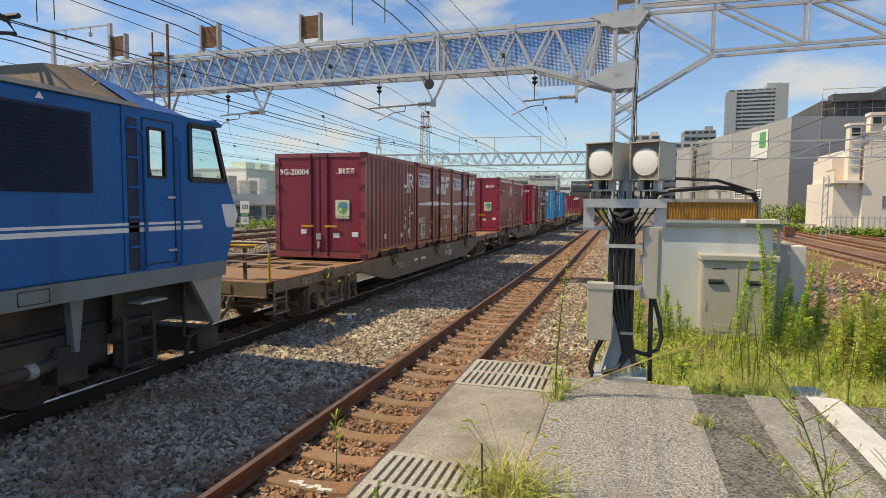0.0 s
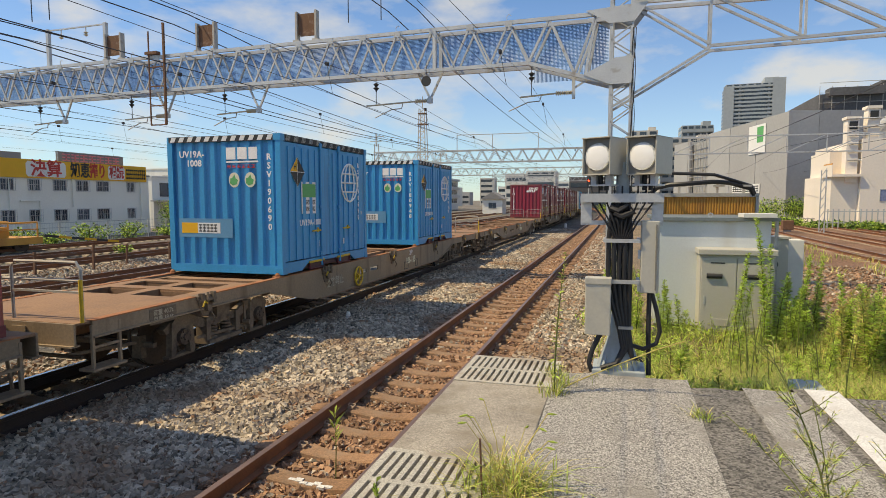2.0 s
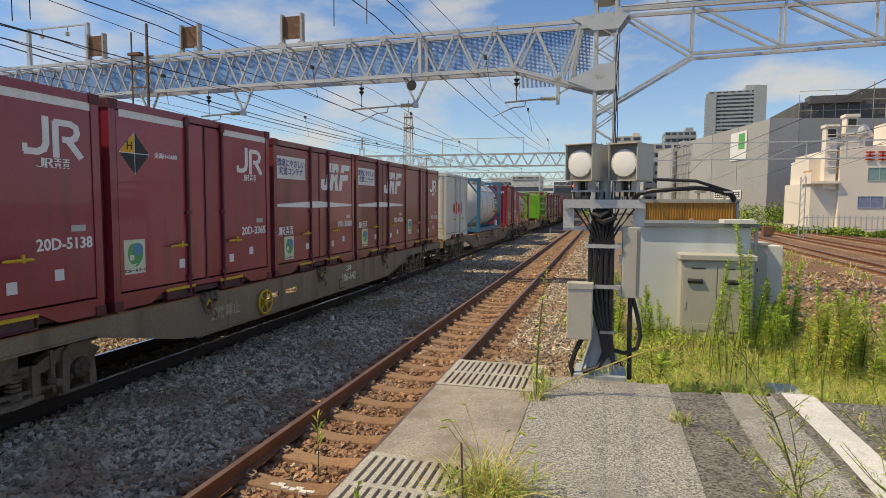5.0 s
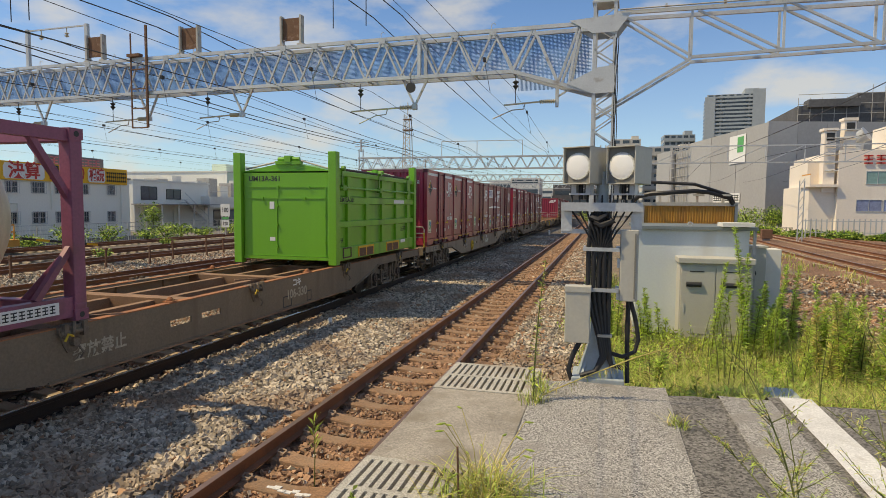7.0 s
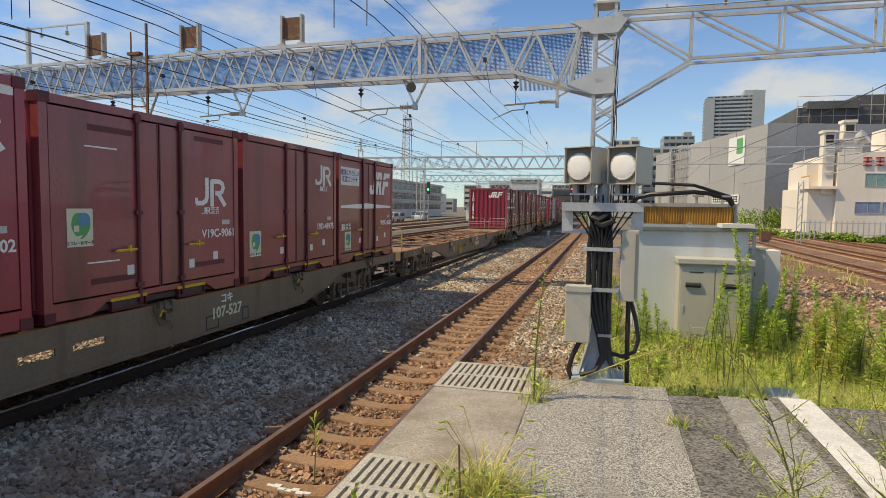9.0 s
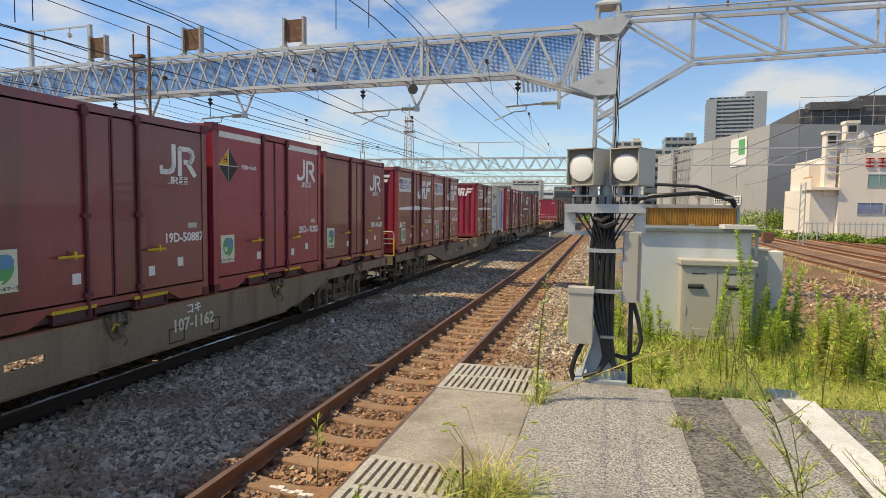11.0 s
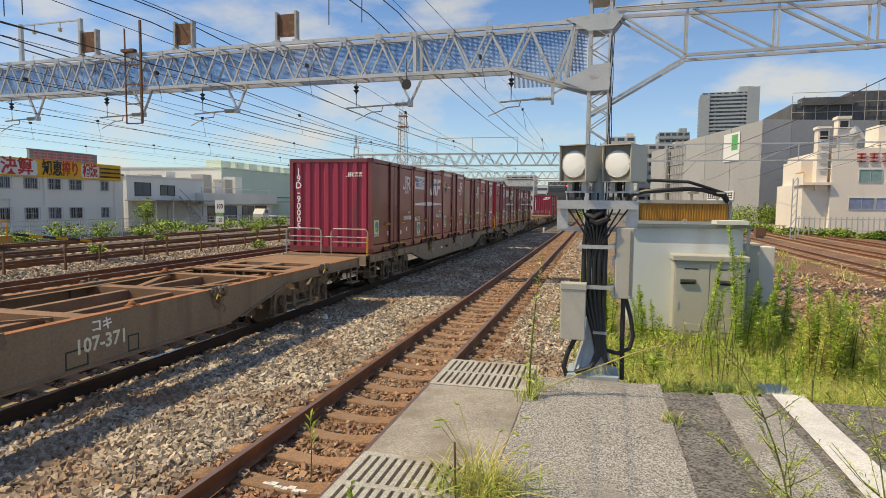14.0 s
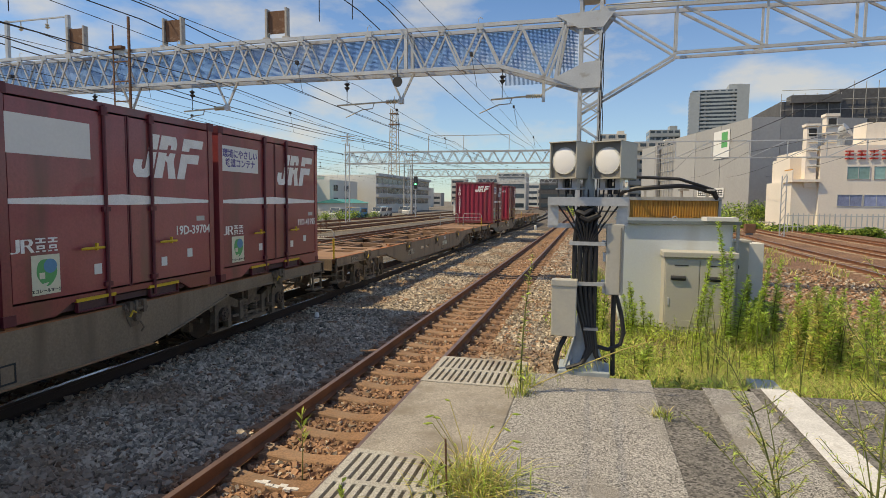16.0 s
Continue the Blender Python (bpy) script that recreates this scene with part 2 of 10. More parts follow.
WHITE_BOX = material("container_white_paint", (0.62, 0.63, 0.60), 0.45, vary=0.08, scale=1.2, fine=30, bump=0.04, streak=True, dirt=(0.45, 0.42, 0.36), dirt_at=0.62)
WHITE_INK = material("white_lettering", (0.84, 0.83, 0.81), 0.6, vary=0.14, scale=6, fine=50, bump=0)
BLACK_INK = material("black_lettering", (0.03, 0.03, 0.03), 0.6, vary=0.1, bump=0)
YELLOW = material("yellow_paint", (0.66, 0.42, 0.03), 0.55, vary=0.2, scale=8, fine=50, bump=0.05, dirt=(0.25, 0.14, 0.05), dirt_at=0.6, dirt_scale=9)
RED_INK = material("red_paint", (0.55, 0.04, 0.03), 0.5, vary=0.12)
STICKER_CREAM = material("sticker_cream", (0.68, 0.68, 0.52), 0.6, vary=0.08, scale=5, bump=0)
STICKER_GREEN = material("sticker_green", (0.09, 0.38, 0.13), 0.6, vary=0.1, bump=0)
STICKER_BLUE = material("sticker_blue", (0.09, 0.28, 0.46), 0.6, vary=0.1, bump=0)
PANEL_BLUE = material("picture_blue", (0.05, 0.25, 0.62), 0.5, vary=0.25, scale=0.5, bump=0)
WAGON_GREY = material("wagon_frame_grey", (0.25, 0.185, 0.125), 0.75, vary=0.25, scale=1.2, fine=35, bump=0.12, streak=True, random=0.25, dirt=(0.16, 0.11, 0.072), dirt_at=0.55, dirt_scale=2)
WAGON_DECK = material("wagon_deck_rust", (0.27, 0.155, 0.09), 0.85, vary=0.3, scale=1.5, fine=35, bump=0.2, random=0.15, dirt=(0.20, 0.115, 0.075), dirt_at=0.55, dirt_scale=2)
WAGON_EDGE = material("wagon_edge_orange_rust", (0.33, 0.13, 0.055), 0.85, vary=0.3, scale=3, fine=40, bump=0.2, dirt=(0.2, 0.1, 0.06), dirt_at=0.58, dirt_scale=4)
BOGIE = material("bogie_dusty", (0.185, 0.138, 0.098), 0.85, vary=0.35, scale=3, fine=35, bump=0.25, dirt=(0.09, 0.066, 0.05), dirt_at=0.52, dirt_scale=4)
WHEEL = material("wheel_steel", (0.10, 0.075, 0.06), 0.6, metal=0.4, vary=0.3, scale=3)
WHEEL_TREAD = material("wheel_tread_bright", (0.55, 0.55, 0.55), 0.25, metal=1.0, vary=0.1)
LOCO_BLUE = material("loco_blue_paint", (0.0, 0.135, 0.40), 0.42, vary=0.12, scale=1.0, fine=30, bump=0.03, streak=True, dirt=(0.008, 0.08, 0.25), dirt_at=0.6)
LOCO_LIGHT = material("loco_lighter_blue", (0.035, 0.14, 0.42), 0.42, vary=0.10, scale=1.0, bump=0.03)
LOCO_GREY = material("loco_grey_paint", (0.20, 0.22, 0.23), 0.55, vary=0.12, scale=1.5, fine=30, streak=True, dirt=(0.14, 0.13, 0.12), dirt_at=0.58)
LOCO_DARK = material("loco_underframe", (0.05, 0.042, 0.036), 0.85, vary=0.3, scale=3, fine=30, dirt=(0.11, 0.08, 0.055), dirt_at=0.55)
for _m in (LOCO_BLUE, LOCO_LIGHT):
    _m.node_tree.nodes["Principled BSDF"].inputs["Specular IOR Level"].default_value = 0.2
LOUVRE = material("louvre_dark_blue", (0.008, 0.018, 0.06), 0.5, vary=0.1)


def leafy(name, base, share):
    """Thin leaf: matt colour that varies leaf by leaf, with light passing through it."""
    m = material(name, base, 0.55, vary=0.3, scale=3, fine=30, bump=0, island=0.6)
    n, l = m.node_tree.nodes, m.node_tree.links
    b = n["Principled BSDF"]
    tr = n.new("ShaderNodeBsdfTranslucent")
    l.new(b.inputs["Base Color"].links[0].from_socket, tr.inputs["Color"])
    mx = n.new("ShaderNodeMixShader")
    mx.inputs[0].default_value = share * 0.7
    l.new(b.outputs[0], mx.inputs[1])
    l.new(tr.outputs[0], mx.inputs[2])
    l.new(mx.outputs[0], n["Material Output"].inputs[0])
    return m


GLASS = glass_material("window_glass")
DARK_GLASS = material("dark_window", (0.055, 0.075, 0.095), 0.12, vary=0.2, scale=0.5, fine=4, bump=0, random=0.5)
LEAF = leafy("leaf_green", (0.47, 0.60, 0.14), 0.8)
LEAF_DARK = leafy("leaf_dark", (0.09, 0.18, 0.035), 0.5)
GRASS = leafy("grass_blade", (0.40, 0.49, 0.11), 0.65)
STRAW = leafy("dry_grass", (0.58, 0.50, 0.19), 0.6)


STEM = material("plant_stem", (0.13, 0.15, 0.04), 0.7, vary=0.2, bump=0)
for leaf in (LEAF, LEAF_DARK, GRASS, STRAW):
    leaf.node_tree.nodes["Principled BSDF"].inputs["Subsurface Weight"].default_value = 0.0
CREAM_WALL = material("cream_wall", (0.80, 0.79, 0.72), 0.8, vary=0.06, scale=0.4, fine=8, bump=0.1, streak=True, dirt=(0.68, 0.65, 0.58), dirt_at=0.62, dirt_scale=0.5)
OFFICE_WALL = material("warm_office_wall", (0.80, 0.72, 0.63), 0.8, vary=0.06, scale=0.3, fine=6, bump=0.1, streak=True, dirt=(0.66, 0.58, 0.50), dirt_at=0.64, dirt_scale=0.4)
WHITE_WALL = material("white_wall", (0.68, 0.67, 0.62), 0.8, vary=0.08, scale=0.3, fine=6, bump=0.1, streak=True, dirt=(0.55, 0.52, 0.46), dirt_at=0.62, dirt_scale=0.4)
MINT_WALL = material("mint_wall", (0.60, 0.72, 0.58), 0.8, vary=0.06, scale=0.3, fine=6, bump=0.1, streak=True)
GREY_SHEET = material("grey_sheeting", (0.34, 0.34, 0.34), 0.75, vary=0.10, scale=0.25, fine=3, bump=0.2, streak=True, random=0.08)
DARK_SHEET = material("dark_sheeting", (0.10, 0.10, 0.105), 0.85, vary=0.3, scale=0.3, fine=2, bump=0.2)
TOWER_WALL = material("tower_wall", (0.33, 0.365, 0.385), 0.7, vary=0.1, scale=0.1, fine=1, bump=0)
PALE_WALL = material("pale_flats_wall", (0.52, 0.49, 0.44), 0.8, vary=0.1, scale=0.1, fine=1, bump=0)
ROOF_GREY = material("roof_grey", (0.24, 0.24, 0.24), 0.8, vary=0.15, scale=0.4)
TEAL_ROOF = material("teal_roof", (0.06, 0.30, 0.28), 0.6, vary=0.1)
SIGN_YELLOW = material("sign_yellow", (0.80, 0.42, 0.02), 0.5, vary=0.05, bump=0)
SIGN_WHITE = material("sign_white", (0.75, 0.75, 0.73), 0.5, vary=0.05, bump=0)
SIGN_PINK = material("led_pink", (0.75, 0.25, 0.28), 0.5, vary=0.1, bump=0)
NET_BLUE = material("net_blue", (0.13, 0.30, 0.60), 0.7, vary=0.1, bump=0)
MINT_GLASS = material("mint_window", (0.26, 0.44, 0.42), 0.15, vary=0.2, scale=0.5, fine=4, bump=0, random=0.3)
CURTAIN_GLASS = material("curtained_window", (0.22, 0.26, 0.42), 0.15, vary=0.3, scale=2.5, fine=9, bump=0, random=0.3)
FADED_INK = material("faded_lettering", (0.42, 0.36, 0.27), 0.7, vary=0.3, scale=8, fine=60, bump=0)
NAVY_INK = material("navy_lettering", (0.035, 0.06, 0.24), 0.5, vary=0.1, bump=0)
SIGNAL_RED = glow_material("signal_red_lamp", (1.0, 0.04, 0.02), 6.0)
SIGNAL_GREEN = glow_material("signal_green_lamp", (0.05, 1.0, 0.45), 4.0)

# ---- mesh helpers ----


class Shape:
    """Collects boxes, bars, tubes and plates into one mesh."""

    def __init__(self):
        self.v, self.f, self.m = [], [], []
        self.mat = 0

    def add(self, verts, faces):
        k = len(self.v)
        self.v += [tuple(p) for p in verts]
        self.f += [tuple(i + k for i in f) for f in faces]
        self.m += [self.mat] * len(faces)
        return self

    def box(self, x0, y0, z0, x1, y1, z1):
        p = [(x, y, z) for z in (z0, z1) for y in (y0, y1) for x in (x0, x1)]
        return self.add(p, [(0, 2, 3, 1), (4, 5, 7, 6), (0, 1, 5, 4), (2, 6, 7, 3), (0, 4, 6, 2), (1, 3, 7, 5)])

    def bar(self, a, b, w, h=None, up=(0, 0, 1)):
        """A square bar from a to b, w wide and h high."""
        a, b, h = Vector(a), Vector(b), h or w
        d = (b - a).normalized()
        u = Vector(up)
        if abs(d.dot(u)) > 0.98:
            u = Vector((0, 1, 0))
        s = d.cross(u).normalized() * (w / 2)
        t = s.cross(d).normalized() * (h / 2)
        p = [q + i * s + j * t for q in (a, b) for i, j in ((-1, -1), (1, -1), (1, 1), (-1, 1))]
        return self.add(p, [(3, 2, 1, 0), (4, 5, 6, 7), (0, 1, 5, 4), (1, 2, 6, 5), (2, 3, 7, 6), (3, 0, 4, 7)])

    def tube(self, points, r, n=8, cap=True):
        """A round tube along points; r one radius or one for each point."""
        pts = [Vector(p) for p in points]
        rs = [float(q) for q in r] if isinstance(r, (list, tuple)) else [float(r)] * len(pts)
        ring, prev = [], None
        for i, p in enumerate(pts):
            d = (pts[min(i + 1, len(pts) - 1)] - pts[max(i - 1, 0)]).normalized()
            u = prev if prev is not None and abs(prev.dot(d)) < 0.95 else (Vector((0, 0, 1)) if abs(d.z) < 0.9 else Vector((1, 0, 0)))
            s = d.cross(u).normalized()
            t = s.cross(d).normalized()
            prev = t
            ring.append([p + rs[i] * (math.cos(2 * math.pi * k / n) * s + math.sin(2 * math.pi * k / n) * t) for k in range(n)])
        faces = [(i * n + k, i * n + (k + 1) % n, (i + 1) * n + (k + 1) % n, (i + 1) * n + k) for i in range(len(pts) - 1) for k in range(n)]
        if cap:
            faces += [tuple(reversed(range(n))), tuple((len(pts) - 1) * n + k for k in range(n))]
        return self.add([q for g in ring for q in g], faces)

    def prism(self, outline, axis, a, b):
        """An outline of (u, v) points pushed from a to b along an axis: x takes (y, z), y takes (x, z), z takes (x, y)."""
        put = {"x": lambda u, v, w: (w, u, v), "y": lambda u, v, w: (u, w, v), "z": lambda u, v, w: (u, v, w)}[axis]
        n = len(outline)
        p = [put(u, v, w) for w in (a, b) for u, v in outline]
        faces = [tuple(range(n)), tuple(reversed(range(n, 2 * n)))] + [(i, i + n, (i + 1) % n + n, (i + 1) % n) for i in range(n)]
        return self.add(p, faces)

    def mesh(self, name, mats):
        me = bpy.data.meshes.new(name)
        me.from_pydata(self.v, [], self.f)
        for m in mats if isinstance(mats, (list, tuple)) else [mats]:
            me.materials.append(m)
        if any(self.m):
            me.polygons.foreach_set("material_index", self.m)
        bm = bmesh.new()
        bm.from_mesh(me)
        bmesh.ops.recalc_face_normals(bm, faces=bm.faces)
        bm.to_mesh(me)
        bm.free()
        me.update()
        return me


def smooth(me, angle=40):
    for p in me.polygons:
        p.use_smooth = True
    me.set_sharp_from_angle(angle=radians(angle))
    return me


def part(name, shape, mats, parent=None, label="", at=None, round_off=0.0, soft=False):
    """One mesh object under a thing or part; shape is a Shape or a ready mesh."""
    me = shape.mesh(name, mats) if isinstance(shape, Shape) else shape
    if soft:
        smooth(me)
    ob = new(name, me)
    ob.parent = parent
    if at is not None:
        ob.matrix_basis = at
    if round_off:
        bv = ob.modifiers.new("bevel", "BEVEL")
        bv.width, bv.segments, bv.limit_method = round_off, 2, "ANGLE"
    if label:
        ob["label"] = label
    return ob


def thing(name, label, category, group="", kind="", at=None):
    e = new(name)
    e.empty_display_size = 0.3
    if at is not None:
        e.matrix_basis = at
    return tagged(e, label, category, group, kind)


def writing(name, text, size, mat, parent, at, align="CENTER", depth=0.002, squeeze=1.0, label=""):
    """Raised lettering as a mesh; it stands in its own x, y plane."""
    cu = bpy.data.curves.new(name, "FONT")
    cu.body, cu.size, cu.align_x, cu.align_y, cu.extrude, cu.resolution_u, cu.offset = text, size, align, "CENTER", depth, 2, size * 0.022
    tmp = new("tmp_text", cu)
    bpy.context.view_layer.update()
    me = bpy.data.meshes.new_from_object(tmp.evaluated_get(bpy.context.evaluated_depsgraph_get()))
    bpy.data.objects.remove(tmp)
    bpy.data.curves.remove(cu)
    if squeeze != 1.0:
        me.transform(Matrix.Diagonal((squeeze, 1, 1, 1)))
    me.materials.clear()
    me.materials.append(mat)
    return part(name, me, mat, parent, label, at)


def big_mesh(name, verts, faces, mats, index=None):
    """A mesh from arrays, for great numbers of small pieces."""
    me = bpy.data.meshes.new(name)
    nv, nf, k = len(verts), len(faces), faces.shape[1]
    me.vertices.add(nv)
    me.vertices.foreach_set("co", verts.astype(np.float32).ravel())
    me.loops.add(nf * k)
    me.loops.foreach_set("vertex_index", faces.astype(np.int32).ravel())
    me.polygons.add(nf)
    me.polygons.foreach_set("loop_start", np.arange(0, nf * k, k, dtype=np.int32))
    me.polygons.foreach_set("loop_total", np.full(nf, k, dtype=np.int32))
    for m in mats if isinstance(mats, (list, tuple)) else [mats]:
        me.materials.append(m)
    if index is not None:
        me.polygons.foreach_set("material_index", index.astype(np.int32))
    me.update(calc_edges=True)
    me.validate()
    me.shade_flat()
    return me


rng = np.random.default_rng(7)

# ---- track plan ----
# z = 0 is the top of the rails; x = 0 the middle of the platform track; y runs along the line.
TRAIN_X = -4.47
TRACKS_LEFT = (-8.93, -13.4, -18.7, -22.4, -27.2)
BEND_Y, BEND_R = 82.0, 900.0


def line_at(x0, y):
    """The place and heading of a track at y: straight, then bending to the left."""
    if y <= BEND_Y:
        return x0, 0.0
    d = min(y - BEND_Y, 260.0)
    x = x0 - d * d / (2 * BEND_R)
    slope = d / BEND_R
    if y - BEND_Y > 260.0:
        x -= (y - BEND_Y - 260.0) * slope
    return x, slope


def sweep(profile, xs, ys, z=0.0):
    """A section of (u, w) points carried along the line."""
    s = Shape()
    n = len(profile)
    verts = []
    for x, y in zip(xs, ys):
        verts += [(x + u, y, z + w) for u, w in profile]
    faces = [(i * n + k, i * n + (k + 1) % n, (i + 1) * n + (k + 1) % n, (i + 1) * n + k) for i in range(len(xs) - 1) for k in range(n)]
    faces += [tuple(reversed(range(n))), tuple((len(xs) - 1) * n + k for k in range(n))]
    return s.add(verts, faces)


RAIL_FOOT = [(-0.065, -0.153), (0.065, -0.153), (0.065, -0.14), (0.012, -0.12), (0.012, -0.045), (0.033, -0.035), (0.033, -0.003),
             (-0.033, -0.003), (-0.033, -0.035), (-0.012, -0.045), (-0.012, -0.12), (-0.065, -0.14)]
RAIL_CAP = [(-0.032, -0.004), (0.032, -0.004), (0.030, 0.0), (-0.030, 0.0)]
Y_STEPS = [-30, 0, 40, 80] + list(range(90, 345, 12)) + [420]


def rails(x0, name, body, cap, bent=True, label="", steps=None, tall=1.0):
    for side in (-0.5655, 0.5655):
        ys = steps or Y_STEPS
        xs = [(line_at(x0, y)[0] if bent else x0) + side for y in ys]
        r = part(name, sweep([(u, w * tall) for u, w in RAIL_FOOT], xs, ys), body)
        tagged(r, label, "rail", "rails", "structure")
        part("running_surface", sweep(RAIL_CAP, xs, ys), cap, r)


# ---- ground ----
g = Shape()
g.add([(-1500, -400, -0.62), (1500, -400, -0.62), (1500, 3000, -0.62), (-1500, 3000, -0.62)], [(0, 1, 2, 3)])
tagged(part("ground", g, GROUND), "dusty grey-brown railway ground reaching the horizon", "ground", kind="structure")

# The ballast bed: one undulating sheet under all tracks left of the platform edge.
bx = np.concatenate([np.arange(-31.5, -14, 1.2), np.arange(-14, 1.31, 0.3)])
bx[-1] = 1.28
by = np.concatenate([np.arange(-28, 0, 2.0), np.arange(0, 30, 0.4), np.arange(30, 90, 2.0), np.arange(90, 345, 12.0)])


def bed_height(x, y):
    """The ballast surface: shoulders between the tracks a little above the cribs."""
    z = -0.20
    for tx in (0.0, TRAIN_X, *TRACKS_LEFT):
        d = abs(x - tx)
        if d < 1.25:
            z = min(z, -0.205 if d > 0.75 else -0.215) if tx != TRAIN_X else (-0.29 if d < 0.66 else -0.20)
    if x > -1.3:
        z = -0.225
    if x < -30.5:
        z = -0.5
    return z + 0.018 * noise.noise((x * 1.3, y * 1.3, 0)) + 0.02 * noise.noise((x * 0.35, y * 0.35, 4))


verts, faces = [], []
for y in by:
    off = line_at(0, y)[0]
    for x in bx:
        verts.append((x + off, y, bed_height(x, y)))
nx = len(bx)
for j in range(len(by) - 1):
    for i in range(nx - 1):
        faces.append((j * nx + i, j * nx + i + 1, (j + 1) * nx + i + 1, (j + 1) * nx + i))
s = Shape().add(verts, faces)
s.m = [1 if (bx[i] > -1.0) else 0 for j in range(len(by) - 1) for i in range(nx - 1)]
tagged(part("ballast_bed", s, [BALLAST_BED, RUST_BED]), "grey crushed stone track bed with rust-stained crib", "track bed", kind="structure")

# Second bed, right of the platform, for the tracks beyond the weeds.


def right_x(x0, y):
    return x0 + 0.006 * max(0, y - 30) + max(0, y - 30) ** 2 / 1500.0


s = Shape()
ys = list(range(4, 150, 3))
verts = []
for y in ys:
    verts += [(right_x(9.5, y), y, -0.3), (right_x(11.2, y), y, -0.16), (right_x(24.0, y), y, -0.16), (right_x(26.0, y), y, -0.4)]
s.add(verts, [(j * 4 + i, j * 4 + i + 1, (j + 1) * 4 + i + 1, (j + 1) * 4 + i) for j in range(len(ys) - 1) for i in range(3)])
tagged(part("ballast_bed_right", s, RUST_BED), "rust-brown ballast under the tracks beyond the weeds", "track bed", kind="structure")

rails(0.0, "rail_platform_track", RAIL, RAIL_TOP, label="rust-brown rail of the unused platform track")
rails(TRAIN_X, "rail_train_track", DARK_RAIL, RAIL_SHINE, label="dark rail with a bright worn running surface", tall=1.35)
for tx in TRACKS_LEFT:
    rails(tx, "rail_yard_track", RAIL, RAIL_TOP, label="dark rust-brown yard rail")
for tx in (13.3, 16.9, 20.6):
    ys = list(range(4, 150, 4))
    for side in (-0.5655, 0.5655):
        r = part("rail_right_track", sweep(RAIL_FOOT, [right_x(tx, y) + side for y in ys], ys), RAIL)
        tagged(r, "rust-brown rail curving away beyond the weeds", "rail", "rails", "structure")
        part("running_surface", sweep(RAIL_CAP, [right_x(tx, y) + side for y in ys], ys), RAIL_SHINE if tx < 15 else RAIL_TOP, r)

# ---- platform end ----
PZ = 0.82
platform = thing("platform", "grey asphalt platform end with concrete edge slabs", "platform", kind="structure")
s = Shape()
s.box(1.42, -12, -0.62, 2.10, 5.05, PZ - 0.13)
s.box(2.10, -12, -0.62, 3.27, 5.55, PZ - 0.05)
part("platform_core", s, CONCRETE, platform)


def grid_sheet(x0, x1, y0, y1, z, step, amp, edge=None, seed=0):
    """A gently uneven surface sheet with skirts; edge(x) gives the ragged far end."""
    s = Shape()
    nx, ny = max(2, int((x1 - x0) / step) + 1), max(2, int((y1 - y0) / step) + 1)
    vs = []
    for j in range(ny):
        for i in range(nx):
            x = x0 + (x1 - x0) * i / (nx - 1)
            ye = y1 if edge is None else edge(x)
            y = y0 + (ye - y0) * j / (ny - 1)
            vs.append((x, y, z + amp * noise.noise((x * 1.1, y * 1.1, seed)) - (0.06 if j == ny - 1 else 0)))
    return s.add(vs, [(j * nx + i, j * nx + i + 1, (j + 1) * nx + i + 1, (j + 1) * nx + i) for j in range(ny - 1) for i in range(nx - 1)])


part("asphalt_surface", grid_sheet(2.16, 3.29, -12, 5.85, PZ, 0.12, 0.012, lambda x: 5.80 + 0.06 * noise.noise((x * 5, 0, 3)) - 0.10 * (2.6 - x if x < 2.6 else 0)), ASPHALT, platform, "pale worn asphalt")
part("asphalt_patch", grid_sheet(3.28, 3.72, -12, 5.6, PZ - 0.012, 0.10, 0.02, lambda x: 5.62 + 0.1 * noise.noise((x * 5, 0, 8))), ASPHALT_DARK, platform, "dark crumbling asphalt strip")
part("asphalt_right", grid_sheet(3.71, 4.12, -12, 5.5, PZ - 0.002, 0.12, 0.012, lambda x: 5.72), ASPHALT, platform)
part("asphalt_seam", grid_sheet(4.115, 4.25, -12, 5.7, PZ - 0.006, 0.10, 0.012, lambda x: 5.80), ASPHALT_DARK, platform)
part("white_line", grid_sheet(4.20, 4.45, -12, 5.8, PZ + 0.006, 0.12, 0.008, lambda x: 5.80), WHITE_LINE, platform, "worn white painted line")
part("asphalt_outer", grid_sheet(4.43, 5.6, -12, 5.6, PZ - 0.008, 0.15, 0.015, lambda x: 5.70), ASPHALT_DARK, platform)
part("platform_side", Shape().box(3.27, -12, -0.62, 5.62, 5.4, PZ - 0.06), CONCRETE, platform)

# Edge slabs and slotted drain grates along the track side.
y = -9.0
slab_me = Shape().box(1.30, 0.0, PZ - 0.16, 2.16, 1.55, PZ + 0.004).mesh("edge_slab", CONCRETE)


def grate_mesh(length):
    """A concrete cover with two rows of long slots through it."""
    s = Shape()
    x0, x1, z0, z1 = 1.30, 2.16, PZ - 0.12, PZ + 0.014
    rows = 2
    n = 13
    frame_w = 0.05
    s.box(x0, 0, z0, x0 + frame_w, length, z1)
    s.box(x1 - frame_w, 0, z0, x1, length, z1)
    rl = (length - 3 * frame_w) / rows
    for r in range(rows + 1):
        ya = r * (rl + frame_w)
        s.box(x0 + frame_w, ya, z0, x1 - frame_w, ya + frame_w, z1 - 0.0005)
    for r in range(rows):
        ya = frame_w + r * (rl + frame_w)
        pitch = (x1 - x0 - 2 * frame_w) / n
        for i in range(n):
            xa = x0 + frame_w + i * pitch + 0.024
            s.box(xa, ya, z0, x0 + frame_w + (i + 1) * pitch, ya + rl, z1 - 0.001)
    return s.mesh("drain_grate", GRATE)


